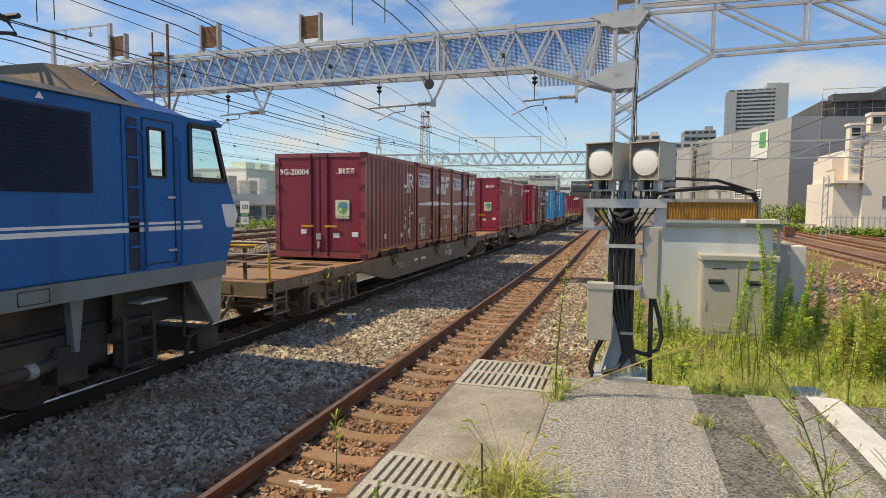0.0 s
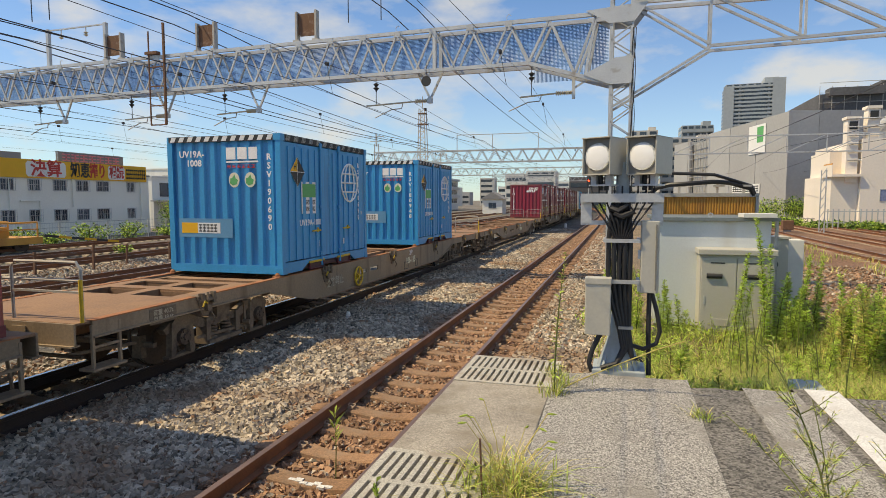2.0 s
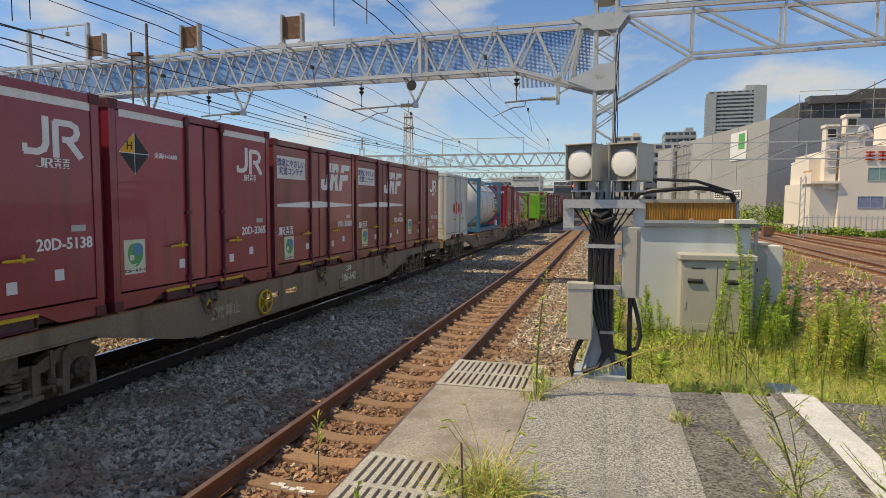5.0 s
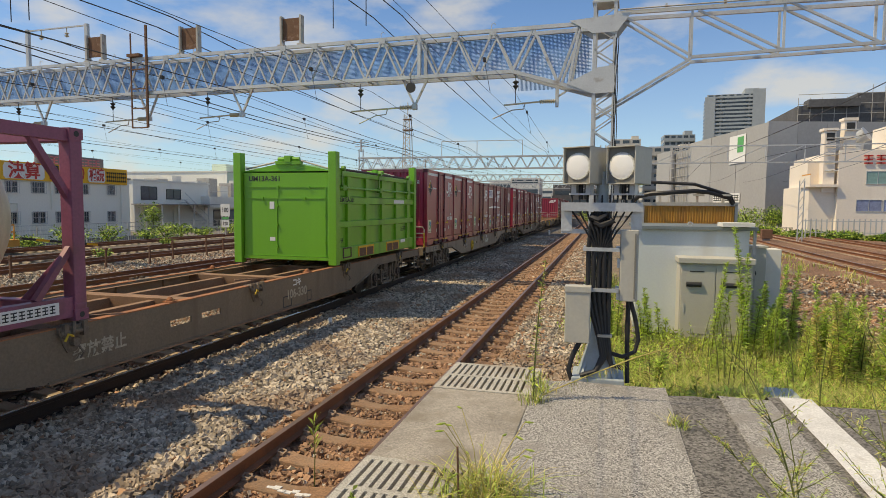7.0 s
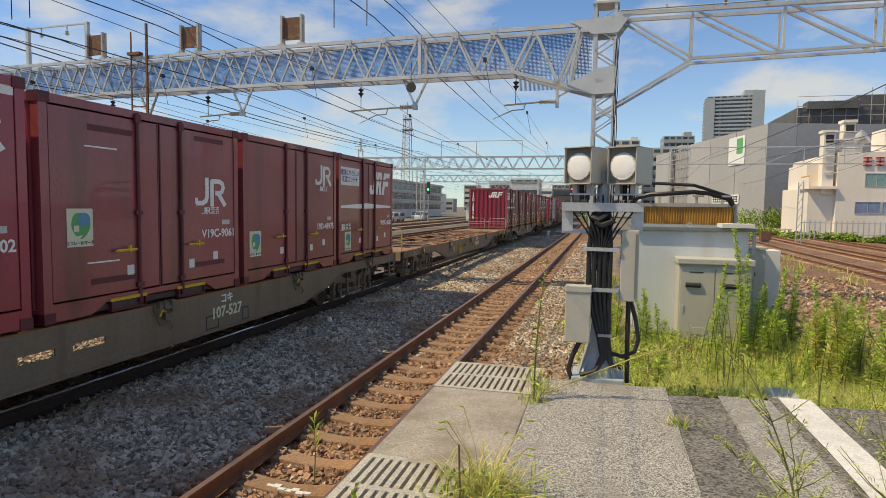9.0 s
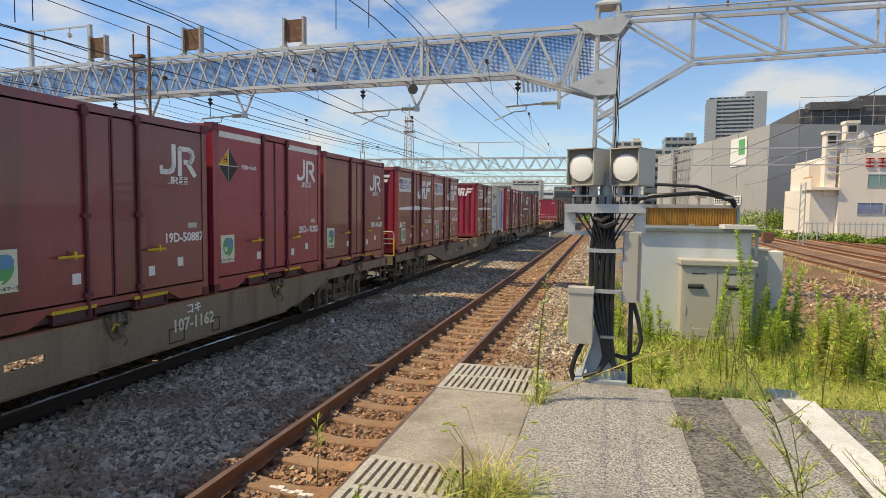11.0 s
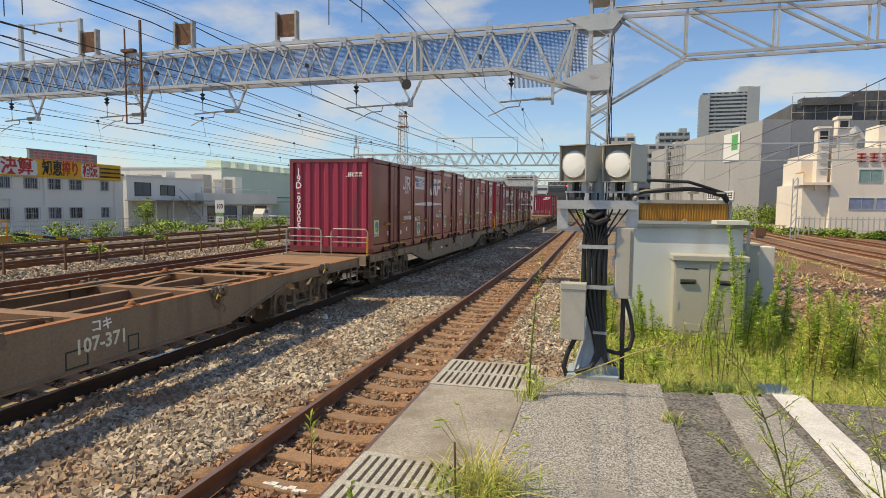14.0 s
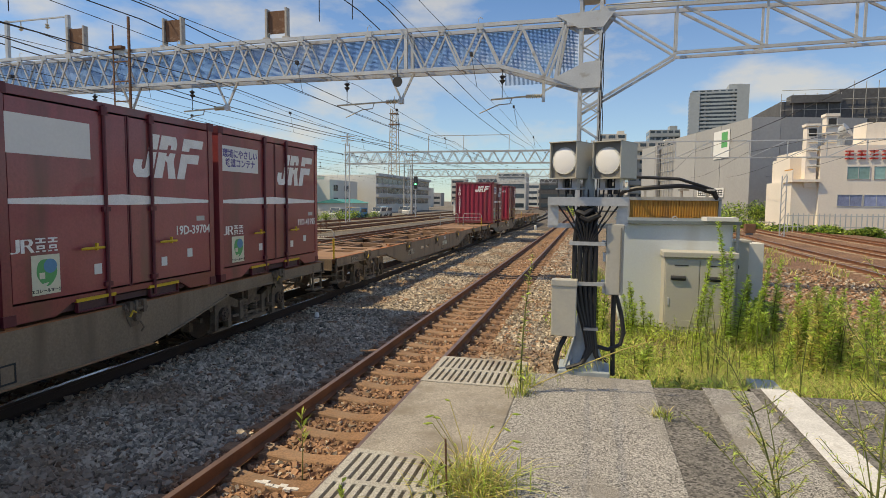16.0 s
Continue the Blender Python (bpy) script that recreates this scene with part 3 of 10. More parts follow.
grate_me = grate_mesh(0.88)
grate_dark = Shape().box(1.34, 0.02, PZ - 0.13, 2.12, 0.86, PZ - 0.085).mesh("drain_floor", SOIL)
for y0 in (-2.0, 0.86, 1.77, 2.68, 5.10):
    gr = part("drain_grate", grate_me, GRATE, platform, at=pose(0, y0, 0))
    part("drain_floor", grate_dark, SOIL, gr)
for y0 in (3.565, -0.72):
    part("edge_slab", slab_me, CONCRETE, platform, at=pose(0, y0, 0), round_off=0.012)

# ---- train ----
PITCH = 3.87          # from one container slot to the next
DECK_Z = 1.02
BOX_L, BOX_W, BOX_H = 3.715, 2.45, 2.56


def corrugated(s, x0, x1, z0, z1, y, depth, ribs, face=-1):
    """A ribbed panel across x at y, standing out by depth towards face."""
    n = ribs
    w = (x1 - x0) / n
    xs, ys = [x0], [y]
    for i in range(n):
        a = x0 + i * w
        for fx, d in ((0.28, 0), (0.40, 1), (0.78, 1), (0.90, 0)):
            xs.append(a + fx * w)
            ys.append(y + face * depth * d)
    xs.append(x1)
    ys.append(y)
    k = len(xs)
    verts = [(a, b, z) for z in (z0, z1) for a, b in zip(xs, ys)]
    s.add(verts, [(i, i + 1, i + 1 + k, i + k) for i in range(k - 1)])


def corrugated_side(s, y0, y1, z0, z1, x, depth, ribs, face=1):
    t = Shape()
    corrugated(t, y0, y1, z0, z1, 0, depth, ribs, -1)
    s.add([(x - face * v[1], v[0], v[2]) for v in t.v], t.f)


def frame_edges(s, w, l, h, post=0.11, rail_h=0.10):
    """Corner posts and rails of a box w by l by h standing at z = 0."""
    for sx in (-1, 1):
        for sy in (-1, 1):
            x, y = sx * w / 2, sy * l / 2
            s.box(min(x, x - sx * post), min(y, y - sy * post), 0, max(x, x - sx * post), max(y, y - sy * post), h)
        # lower rail: deep at the corners, sloping up to a shallow middle where the forklift pockets hang
        e = l / 2 - post
        foot = [(-e, 0.0), (-1.22, 0.0), (-0.98, 0.125), (0.98, 0.125), (1.22, 0.0), (e, 0.0), (e, 0.20), (-e, 0.20)]
        s.prism(foot if l < 4 else [(-e, 0.0), (e, 0.0), (e, 0.15), (-e, 0.15)], "x", min(sx * w / 2, sx * (w / 2 - 0.08)), max(sx * w / 2, sx * (w / 2 - 0.08)))
        s.box(min(sx * w / 2, sx * (w / 2 - 0.08)), -l / 2 + post, h - rail_h, max(sx * w / 2, sx * (w / 2 - 0.08)), l / 2 - post, h)
    for sy in (-1, 1):
        y = sy * l / 2
        s.box(-w / 2 + post, min(y, y - sy * 0.07), 0, w / 2 - post, max(y, y - sy * 0.07), 0.15)
        s.box(-w / 2 + post, min(y, y - sy * 0.07), h - rail_h, w / 2 - post, max(y, y - sy * 0.07), h)


SIDE = Matrix(((0, 0, 1, 0), (1, 0, 0, 0), (0, 1, 0, 0), (0, 0, 0, 1)))      # a plate's x runs along +y, its face looks to +x
END = Matrix(((1, 0, 0, 0), (0, 0, -1, 0), (0, 1, 0, 0), (0, 0, 0, 1)))      # a plate's x runs along +x, its face looks to -y
mesh_store = {}


def stored(key, make):
    if key not in mesh_store:
        mesh_store[key] = make()
    return mesh_store[key]


def plate_mesh(name, outlines, mat, t=0.003):
    s = Shape()
    for o in outlines:
        s.prism(o, "z", 0.0, t)
    return s.mesh(name, mat)


def rect(x0, y0, x1, y1):
    return [(x0, y0), (x1, y0), (x1, y1), (x0, y1)]


def sheared(o, k=0.22):
    return [(x + k * y, y) for x, y in o]


def maker_mark():
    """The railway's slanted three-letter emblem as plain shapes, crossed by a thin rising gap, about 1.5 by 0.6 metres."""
    def band(x0, x1, z0, z1):
        return [(x0, z0), (x1, z0), (x1, z1), (x0, z1)]

    o = [[(0.03, 0.06), (0.10, 0.0), (0.30, 0.0), (0.38, 0.05), (0.40, 0.13), (0.23, 0.13), (0.21, 0.115), (0.17, 0.115), (0.155, 0.15), (0.155, 0.24), (0.0, 0.24), (0.0, 0.13)],
         band(0.23, 0.40, 0.13, 0.36), [(0.23, 0.39), (0.40, 0.40), (0.40, 0.61), (0.23, 0.61)],
         band(0.44, 0.61, 0.0, 0.365), [(0.44, 0.405), (0.61, 0.41), (0.61, 0.61), (0.44, 0.61)],
         [(0.61, 0.48), (0.68, 0.48), (0.68, 0.42), (0.80, 0.42), (0.80, 0.52), (0.75, 0.61), (0.61, 0.61)],
         [(0.61, 0.26), (0.66, 0.22), (0.74, 0.0), (0.90, 0.0), (0.79, 0.25), (0.80, 0.37), (0.68, 0.37), (0.66, 0.32), (0.61, 0.32)],
         band(0.93, 1.10, 0.0, 0.375), [(0.93, 0.42), (1.10, 0.42), (1.10, 0.61), (0.93, 0.61)],
         [(1.10, 0.48), (1.40, 0.48), (1.40, 0.61), (1.10, 0.61)], [(1.10, 0.24), (1.36, 0.24), (1.36, 0.385), (1.10, 0.38)]]
    return [sheared(p, 0.30) for p in o]


def stroke(path, w):
    """Quads of width w along a path, butted end to end."""
    out = []
    for (x0, y0), (x1, y1) in zip(path, path[1:]):
        d = math.hypot(x1 - x0, y1 - y0)
        ux, uy = (x1 - x0) / d * w * 0.18, (y1 - y0) / d * w * 0.18
        nx, ny = -(y1 - y0) / d * w / 2, (x1 - x0) / d * w / 2
        out.append([(x0 - ux - nx, y0 - uy - ny), (x1 + ux - nx, y1 + uy - ny), (x1 + ux + nx, y1 + uy + ny), (x0 - ux + nx, y0 - uy + ny)])
    return out


def round_mark():
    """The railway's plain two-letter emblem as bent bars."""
    return stroke([(0.02, 0.045), (0.17, 0.045), (0.245, 0.085), (0.275, 0.16), (0.275, 0.50)], 0.085) + stroke([(0.02, 0.045), (0.02, 0.13)], 0.06) + stroke([(0.40, 0.0), (0.40, 0.455), (0.60, 0.455), (0.67, 0.42), (0.69, 0.345), (0.66, 0.27), (0.60, 0.235), (0.50, 0.235)], 0.085) + stroke([(0.57, 0.22), (0.73, 0.01)], 0.09)


def serif_shapes(w, h, slant=0.0):
    """A three-part emblem of a hooked stroke, a ring and a topped stroke, w by h."""
    ring = [[(0.5 + r * 0.165 * math.cos(a), 0.5 + q * math.sin(a)) for r, q in ((1.0, 0.48), (0.62, 0.40))] for a in [i * math.pi / 8 for i in range(17)]]
    o = [[p[0], q[0], q[1], p[1]] for p, q in zip(ring, ring[1:])]
    o += [rect(0.16, 0.12, 0.23, 0.92), rect(0.11, 0.92, 0.29, 0.98), [(0.0, 0.10), (0.03, -0.02), (0.14, -0.02), (0.22, 0.06), (0.23, 0.12), (0.16, 0.12), (0.12, 0.05), (0.05, 0.06), (0.05, 0.16), (0.0, 0.16)],
          rect(0.81, 0.06, 0.89, 0.90), rect(0.76, 0.0, 0.94, 0.06), rect(0.70, 0.90, 1.0, 0.98), rect(0.70, 0.74, 0.725, 0.90), rect(0.975, 0.74, 1.0, 0.90)]
    return [[(x * w + slant * y * h, y * h) for x, y in p] for p in o]


def text_bars(n, w, h, gap=0.25):
    """Strokes that stand for small writing: n characters over width w."""
    o = []
    c = w / n
    for i in range(n):
        x0, x1 = i * c, i * c + c * (1 - gap)
        o += [rect(x0, 0, x1, h * 0.16), rect(x0, h * 0.42, x1, h * 0.58), rect(x0, h * 0.84, x1, h), rect(x0 + 0.42 * (x1 - x0), 0, x0 + 0.58 * (x1 - x0), h)]
    return o


def eco_sticker(parent, y, z, x, face):
    st = part("eco_sticker", stored("eco", lambda: plate_mesh("eco_sticker", [rect(-0.185, -0.225, 0.185, 0.225)], STICKER_CREAM)), STICKER_CREAM, parent, "cream sticker with a green and blue leaf picture",
              at=Matrix.Translation((x, y, z)) @ SIDE if face == "side" else Matrix.Translation((x, y, z)) @ END)

    def leaf():
        ring = [(0.01 + 0.135 * math.cos(a), 0.035 + 0.155 * math.sin(a) * (1 + 0.10 * math.sin(3 * a))) for a in [i * math.pi / 10 for i in range(20)]]
        return plate_mesh("leaf_picture", [ring], STICKER_GREEN, 0.005)

    def dot():
        ring = [(0.055 + 0.088 * math.cos(a), 0.095 + 0.082 * math.sin(a)) for a in [i * math.pi / 8 for i in range(16)]]
        return plate_mesh("leaf_shade", [ring], STICKER_BLUE, 0.007)

    part("leaf_picture", stored("eco1", leaf), STICKER_GREEN, st)
    part("leaf_shade", stored("eco2", dot), STICKER_BLUE, st)
    part("leaf_belly", stored("eco4", lambda: plate_mesh("leaf_belly", [[(-0.055 + 0.05 * math.cos(a), -0.01 + 0.05 * math.sin(a)) for a in [i * math.pi / 2 + math.pi / 4 for i in range(4)]], [(-0.06, -0.10), (0.03, -0.09), (-0.03, -0.15)]], STICKER_CREAM, 0.007)), STICKER_CREAM, st)
    part("sticker_note", stored("eco3", lambda: text_mesh("sticker_note", "エコレールマーク", 0.05, BLACK_INK)), BLACK_INK, st, at=pose(0, -0.185, 0.004))


def name_shapes(w, h):
    """A short company name as plain strokes: a hook, a loop and two denser blocks."""
    o = stroke([(0.02, 0.12), (0.08, 0.05), (0.15, 0.05), (0.19, 0.14), (0.19, 0.95)], 0.075) + stroke([(0.28, 0.0), (0.28, 0.9), (0.42, 0.9), (0.45, 0.7), (0.42, 0.5), (0.30, 0.5)], 0.07) + stroke([(0.38, 0.48), (0.47, 0.02)], 0.07)
    for x in (0.53, 0.78):
        o += [rect(x, 0.88, x + 0.20, 0.98), rect(x, 0.62, x + 0.20, 0.72), rect(x + 0.02, 0.38, x + 0.18, 0.47), rect(x + 0.02, 0.20, x + 0.18, 0.28), rect(x, 0.0, x + 0.07, 0.10), rect(x + 0.13, 0.0, x + 0.20, 0.10), rect(x + 0.08, 0.72, x + 0.13, 0.88), rect(x + 0.02, 0.28, x + 0.06, 0.38), rect(x + 0.14, 0.28, x + 0.18, 0.38)]
    return [[(x * w, y * h) for x, y in p] for p in o]


CASTING = Shape().box(-0.075, -0.075, -0.06, 0.075, 0.075, 0.06)
LABELS = {
    "jr": "maroon steel freight container with double side doors and a white emblem",
    "jrf": "maroon steel freight container with a slanted white emblem and stripe",
    "hi": "maroon high freight container with a white top band and yellow-black diamond",
    "rib": "maroon freight container with ribbed sides and end doors",
    "ribhi": "maroon high ribbed container with white band and end doors",
    "blue": "sky-blue ribbed freight container with a white globe emblem",
    "white": "white freight container with pale side doors",
    "whitejot": "white freight container with a blue cloud picture panel",
    "ribjrf": "maroon ribbed freight container with a slanted white emblem",
}


def pocket_shape():
    """Forklift pocket: yellow upper lip, thin frame below, dark inside."""
    s = Shape().box(-0.03, -0.31, 0.115, 0.022, 0.31, 0.155)
    s.mat = 1
    s.box(-0.02, -0.30, -0.012, 0.02, 0.30, 0.004)
    s.box(-0.02, -0.30, 0.004, 0.02, -0.282, 0.115)
    s.box(-0.02, 0.282, 0.004, 0.02, 0.30, 0.115)
    s.mat = 2
    s.box(-0.05, -0.282, 0.004, -0.012, 0.282, 0.115)
    return s


def diamond(parent, x, y, z, w, h, letter, flip=1):
    """The black and yellow size diamond with its white outline and letter, on a container's side."""
    at = Matrix.Translation((x, y, z)) @ SIDE
    e = part("diamond", stored("dia%s" % letter, lambda: plate_mesh("diamond", [[(-w, 0), (0, -h), (w, 0), (0, h)]], SIGN_WHITE, 0.002)), SIGN_WHITE, parent, "black and yellow size diamond with a white outline", at=at)
    k = 0.965
    part("diamond_black", stored("diab%s" % letter, lambda: plate_mesh("diamond_black", [[(0.006, 0.006 * flip), (k * w, 0.006 * flip), (0.006, k * h * flip)], [(-k * w, -0.006 * flip), (-0.006, -0.006 * flip), (-0.006, -k * h * flip)], [(0.006, -0.006 * flip), (k * w, -0.006 * flip), (0.006, -k * h * flip)]], BLACK_INK, 0.004)), BLACK_INK, e)
    part("diamond_yellow", stored("diay%s" % letter, lambda: plate_mesh("diamond_yellow", [[(-k * w, 0.006 * flip), (-0.006, 0.006 * flip), (-0.006, k * h * flip)]], SIGN_YELLOW, 0.004)), SIGN_YELLOW, e)
    part("diamond_letter", stored("dial%s" % letter, lambda: text_mesh("diamond_letter", letter, 0.15, BLACK_INK)), BLACK_INK, e, at=pose(-0.33 * w, 0.32 * h * flip, 0.004))


def container(kind, number=""):
    """A twelve-foot rail container standing at z = 0, long axis along y."""
    high = kind in ("hi", "ribhi")
    h = 2.65 if high else BOX_H
    blue, white = kind == "blue", kind.startswith("white")
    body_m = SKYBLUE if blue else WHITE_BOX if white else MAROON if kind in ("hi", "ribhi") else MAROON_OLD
    # Ends take the sunlit maroon, sides the plain or aged one.
    end_m = SKYBLUE if blue else WHITE_BOX if white else MAROON_LIT_END
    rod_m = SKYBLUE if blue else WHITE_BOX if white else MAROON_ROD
    ribbed = kind.startswith("rib")
    base = thing("freight_container", LABELS[kind], "container", "containers on the train")
    w, l = BOX_W, (BOX_L + 0.13 if blue else BOX_L)
    lift = 0.13 if blue else 0.0
    key = ("ribbed" if ribbed else "door") + str(h) + str(l) + body_m.name

    def make_frame():
        s = Shape()
        frame_edges(s, w, l, h)
        return s.mesh("frame", body_m)

    fr = part("frame", stored("frame" + key, make_frame), body_m, base)

    def make_roof():
        s = Shape()
        s.box(-w / 2 + 0.03, -l / 2 + 0.03, h - 0.03, w / 2 - 0.03, l / 2 - 0.03, h - 0.008)
        for i in range(9):
            y = -l / 2 + 0.35 + i * 0.377
            s.box(-w / 2 + 0.1, y, h - 0.012, w / 2 - 0.1, y + 0.12, h + 0.006)
        return s.mesh("roof", ROOF_DARK)

    part("roof", stored("roof" + str(h) + str(l), make_roof), ROOF_DARK, base)
    part("floor", stored("floor" + str(l), lambda: Shape().box(-w / 2 + 0.05, -l / 2 + 0.05, 0.02, w / 2 - 0.05, l / 2 - 0.05, 0.10).mesh("floor", ROOF_DARK)), ROOF_DARK, base)

    def make_end():
        s = Shape()
        corrugated(s, -w / 2 + 0.11, w / 2 - 0.11, 0.13, h - 0.09, 0, 0.045, 9 if blue else 8)
        s.box(-w / 2 + 0.11, 0.002, 0.13, w / 2 - 0.11, 0.012, h - 0.09)
        return s.mesh("end_panel", end_m)

    def make_end_door():
        s = Shape()
        s.box(-w / 2 + 0.12, -0.03, 0.15, -0.01, 0.01, h - 0.10)
        s.box(0.01, -0.03, 0.15, w / 2 - 0.12, 0.01, h - 0.10)
        return s.mesh("end_door", end_m)

    if ribbed:
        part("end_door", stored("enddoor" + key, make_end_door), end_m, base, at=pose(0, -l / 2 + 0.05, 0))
        part("door_gasket", stored("gasket" + str(h), lambda: Shape().box(-w / 2 + 0.14, -0.012, 0.155, w / 2 - 0.14, 0.0, 0.18).box(-0.012, -0.012, 0.17, 0.012, 0.0, h - 0.11).mesh("door_gasket", BLACK_RUBBER)), BLACK_RUBBER, base, at=pose(0, -l / 2 + 0.018, 0))
        for px, pz in ((0.36, 0.5), (-0.52, 0.58), (0.86, 0.53)):
            part("door_placard", stored("placard", lambda: plate_mesh("door_placard", [rect(0, 0, 0.17, 0.12)], SIGN_WHITE)), SIGN_WHITE, base, at=Matrix.Translation((px, -l / 2 + 0.014, pz)) @ END)
        part("lock_box", stored("lockbox", lambda: Shape().box(-0.06, -0.05, 0.45, 0.06, 0.0, 0.6).box(-0.03, -0.06, 0.25, 0.03, -0.0, 0.4).mesh("lock_box", GALV_OLD)), GALV_OLD, base, at=pose(-0.02, -l / 2 + 0.02, 0))
        for x in (-0.22, 0.22):
            part("lock_rod", stored("erod" + str(h), lambda: Shape().tube([(0, 0, 0.05), (0, 0, h - 0.03)], 0.022, 6).mesh("lock_rod", MAROON_ROD)), MAROON_ROD, base, at=pose(x, -l / 2 - 0.008, 0))
            part("lock_handle", stored("ehan", lambda: Shape().box(-0.17, -0.03, -0.02, 0.17, 0, 0.02).mesh("lock_handle", YELLOW)), YELLOW, base, "yellow lock handle", at=pose(x - 0.1 if x < 0 else x + 0.1, -l / 2 - 0.012, 0.78))
        for x in (-w / 2 + 0.09, w / 2 - 0.09):
            for z in (0.35, 1.1, 1.75, 2.3):
                part("hinge", stored("hinge", lambda: Shape().box(-0.07, -0.03, -0.04, 0.07, 0.0, 0.04).mesh("hinge", MAROON_ROD)), MAROON_ROD, base, at=pose(x, -l / 2 + 0.01, z))
    else:
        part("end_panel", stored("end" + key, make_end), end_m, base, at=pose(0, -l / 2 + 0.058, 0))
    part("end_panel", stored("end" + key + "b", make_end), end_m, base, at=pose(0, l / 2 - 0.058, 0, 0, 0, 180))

    # sides
    def make_side():
        s = Shape()
        if ribbed:
            corrugated_side(s, -l / 2 + 0.11, l / 2 - 0.11, 0.19, h - 0.09, w / 2 - 0.055, 0.045, 13)
        else:
            s.box(w / 2 - 0.06, -l / 2 + 0.130, 0.222, w / 2 - 0.012, -0.010, h - 0.122)
        return s.mesh("side_door", body_m)

    for turn in (0, 180):
        if ribbed:
            part("side_panel", stored("side" + key, make_side), body_m, base, at=pose(0, 0, 0, 0, 0, turn))
            continue
        for flip in (0, 1):
            me = stored("side" + key, make_side)
            d = part("side_door", me, body_m, base, at=pose(0, 0, 0, 0, 0, turn) @ (pose(0, l / 2 - 0.107, 0) if flip else Matrix()))
            if blue and turn == 0:
                for i in range(6):
                    part("door_rib", stored("drib", lambda: Shape().box(w / 2 - 0.012, 0, 0.22, w / 2 + 0.008, 0.12, h - 0.2).mesh("door_rib", SKYBLUE)), SKYBLUE, d, at=pose(0, -l / 2 + 0.25 + i * 0.26, 0))
            if turn == 0:
                y = -0.42 if not flip else 0.42 - (l / 2 - 0.107)

                def rod():
                    return Shape().tube([(0, 0, 0.03), (0, 0, h - 0.03)], 0.024, 6).mesh("lock_rod", rod_m)

                r1 = part("lock_rod", stored("rod" + key, rod), rod_m, d, at=pose(w / 2 + 0.014, y, 0))
                part("rod_bracket", stored("rbr" + key, lambda: Shape().box(-0.03, -0.06, 0.25, 0.015, 0.06, 0.31).box(-0.03, -0.06, 1.2, 0.015, 0.06, 1.26).box(-0.03, -0.05, h - 0.16, 0.02, 0.05, h - 0.05).mesh("rod_bracket", rod_m)), rod_m, d, at=pose(w / 2 + 0.014, y, 0))
                part("lock_handle", stored("han", lambda: Shape().tube([(0.015, -0.34, -0.005), (0.015, -0.3, 0.0), (0.015, 0.0, 0.0), (0.015, 0.02, 0.0)], [0.012, 0.019, 0.019, 0.012], 6).box(0.0, -0.12, -0.03, 0.03, -0.09, 0.06).mesh("lock_handle", YELLOW)), YELLOW, d, "yellow lock handle", at=pose(w / 2 + 0.03, y - 0.10 + (0.0 if not flip else 0.54), 0.755))
                part("seam_strip", stored("seam" + key, lambda: Shape().box(-0.03, -0.012, 0.17, 0.004, 0.012, h - 0.11).mesh("seam_strip", rod_m)), rod_m, d, at=pose(w / 2 - 0.012, (-0.02 if not flip else 0.02 - (l / 2 - 0.107)), 0))
    # forklift pockets and corner castings
    for y in (-0.62, 0.62):
        part("forklift_pocket", stored("pocket", lambda: pocket_shape().mesh("forklift_pocket", [YELLOW, rod_m, ROOF_DARK])), YELLOW, base, "scratched yellow forklift pocket", at=pose(w / 2, y, 0.0))
    for sx in (1,):
        for sy in (-1, 1):
            for z in (0.05, h - 0.05):
                part("corner_casting", stored("cast" + body_m.name, lambda: CASTING.mesh("corner_casting", rod_m)), rod_m, base, at=pose(sx * (w / 2 - 0.065), sy * (l / 2 - 0.065), z))
    X, Y = (w / 2 + 0.004 if blue else w / 2 - 0.0105), (-l / 2 - 0.004 if blue or ribbed else -l / 2 + 0.009)

    def side_plate(name, key2, outlines, mat, y, z, label=""):
        return part(name, stored(key2, lambda: plate_mesh(name, outlines, mat)), mat, base, label, at=Matrix.Translation((X, y, z)) @ SIDE)

    def end_plate(name, key2, outlines, mat, x, z, label="", out=0.0):
        return part(name, stored(key2, lambda: plate_mesh(name, outlines, mat)), mat, base, label, at=Matrix.Translation((x, Y - out, z)) @ END)

    ink = BLACK_INK if kind == "whitejot" else WHITE_INK
    if number and not blue:
        if ribbed:
            code = number.split("-")
            writing("side_number", "\n".join(code[1]), 0.2, ink, base, Matrix.Translation((X, 1.3, 0.8)) @ SIDE)
            writing("side_code", "\n".join(code[0]), 0.2, ink, base, Matrix.Translation((X, 0.95, 0.9)) @ SIDE)
        else:
            writing("side_number", ("UR" + number if kind == "whitejot" else number), 0.185, NAVY_INK if kind == "whitejot" else ink, base, Matrix.Translation((X, -1.28 if kind == "whitejot" else 1.34, 0.89)) @ SIDE)
        if ribbed:
            writing("end_number", number, 0.20, WHITE_INK, base, Matrix.Translation((-0.74, Y + 0.012, h - 0.46)) @ END)
        elif not white:
            for i, ch in enumerate(number):
                if ch != " ":
                    part_at = Matrix.Translation((-w / 2 + 0.27, Y + 0.0, h - 0.36 - i * 0.19)) @ END
                    part("end_digit", stored("digit" + ch, lambda: digit_mesh(ch)), WHITE_INK, base, at=part_at)
    if kind in ("jr", "hi", "rib", "ribhi"):
        low = 0.46 if number.startswith("V19C") else 0.0     # the ventilated ones carry it lower
        side_plate("emblem", "round", [[(a, b * 0.84) for a, b in o] for o in round_mark()], WHITE_INK, 0.86 - low * 0.2, h - 0.77 - low, "white emblem of bent bars")
        side_plate("emblem_bars", "roundbars", name_shapes(0.44, 0.11), WHITE_INK, 1.0 - low * 0.2, h - 0.90 - low)
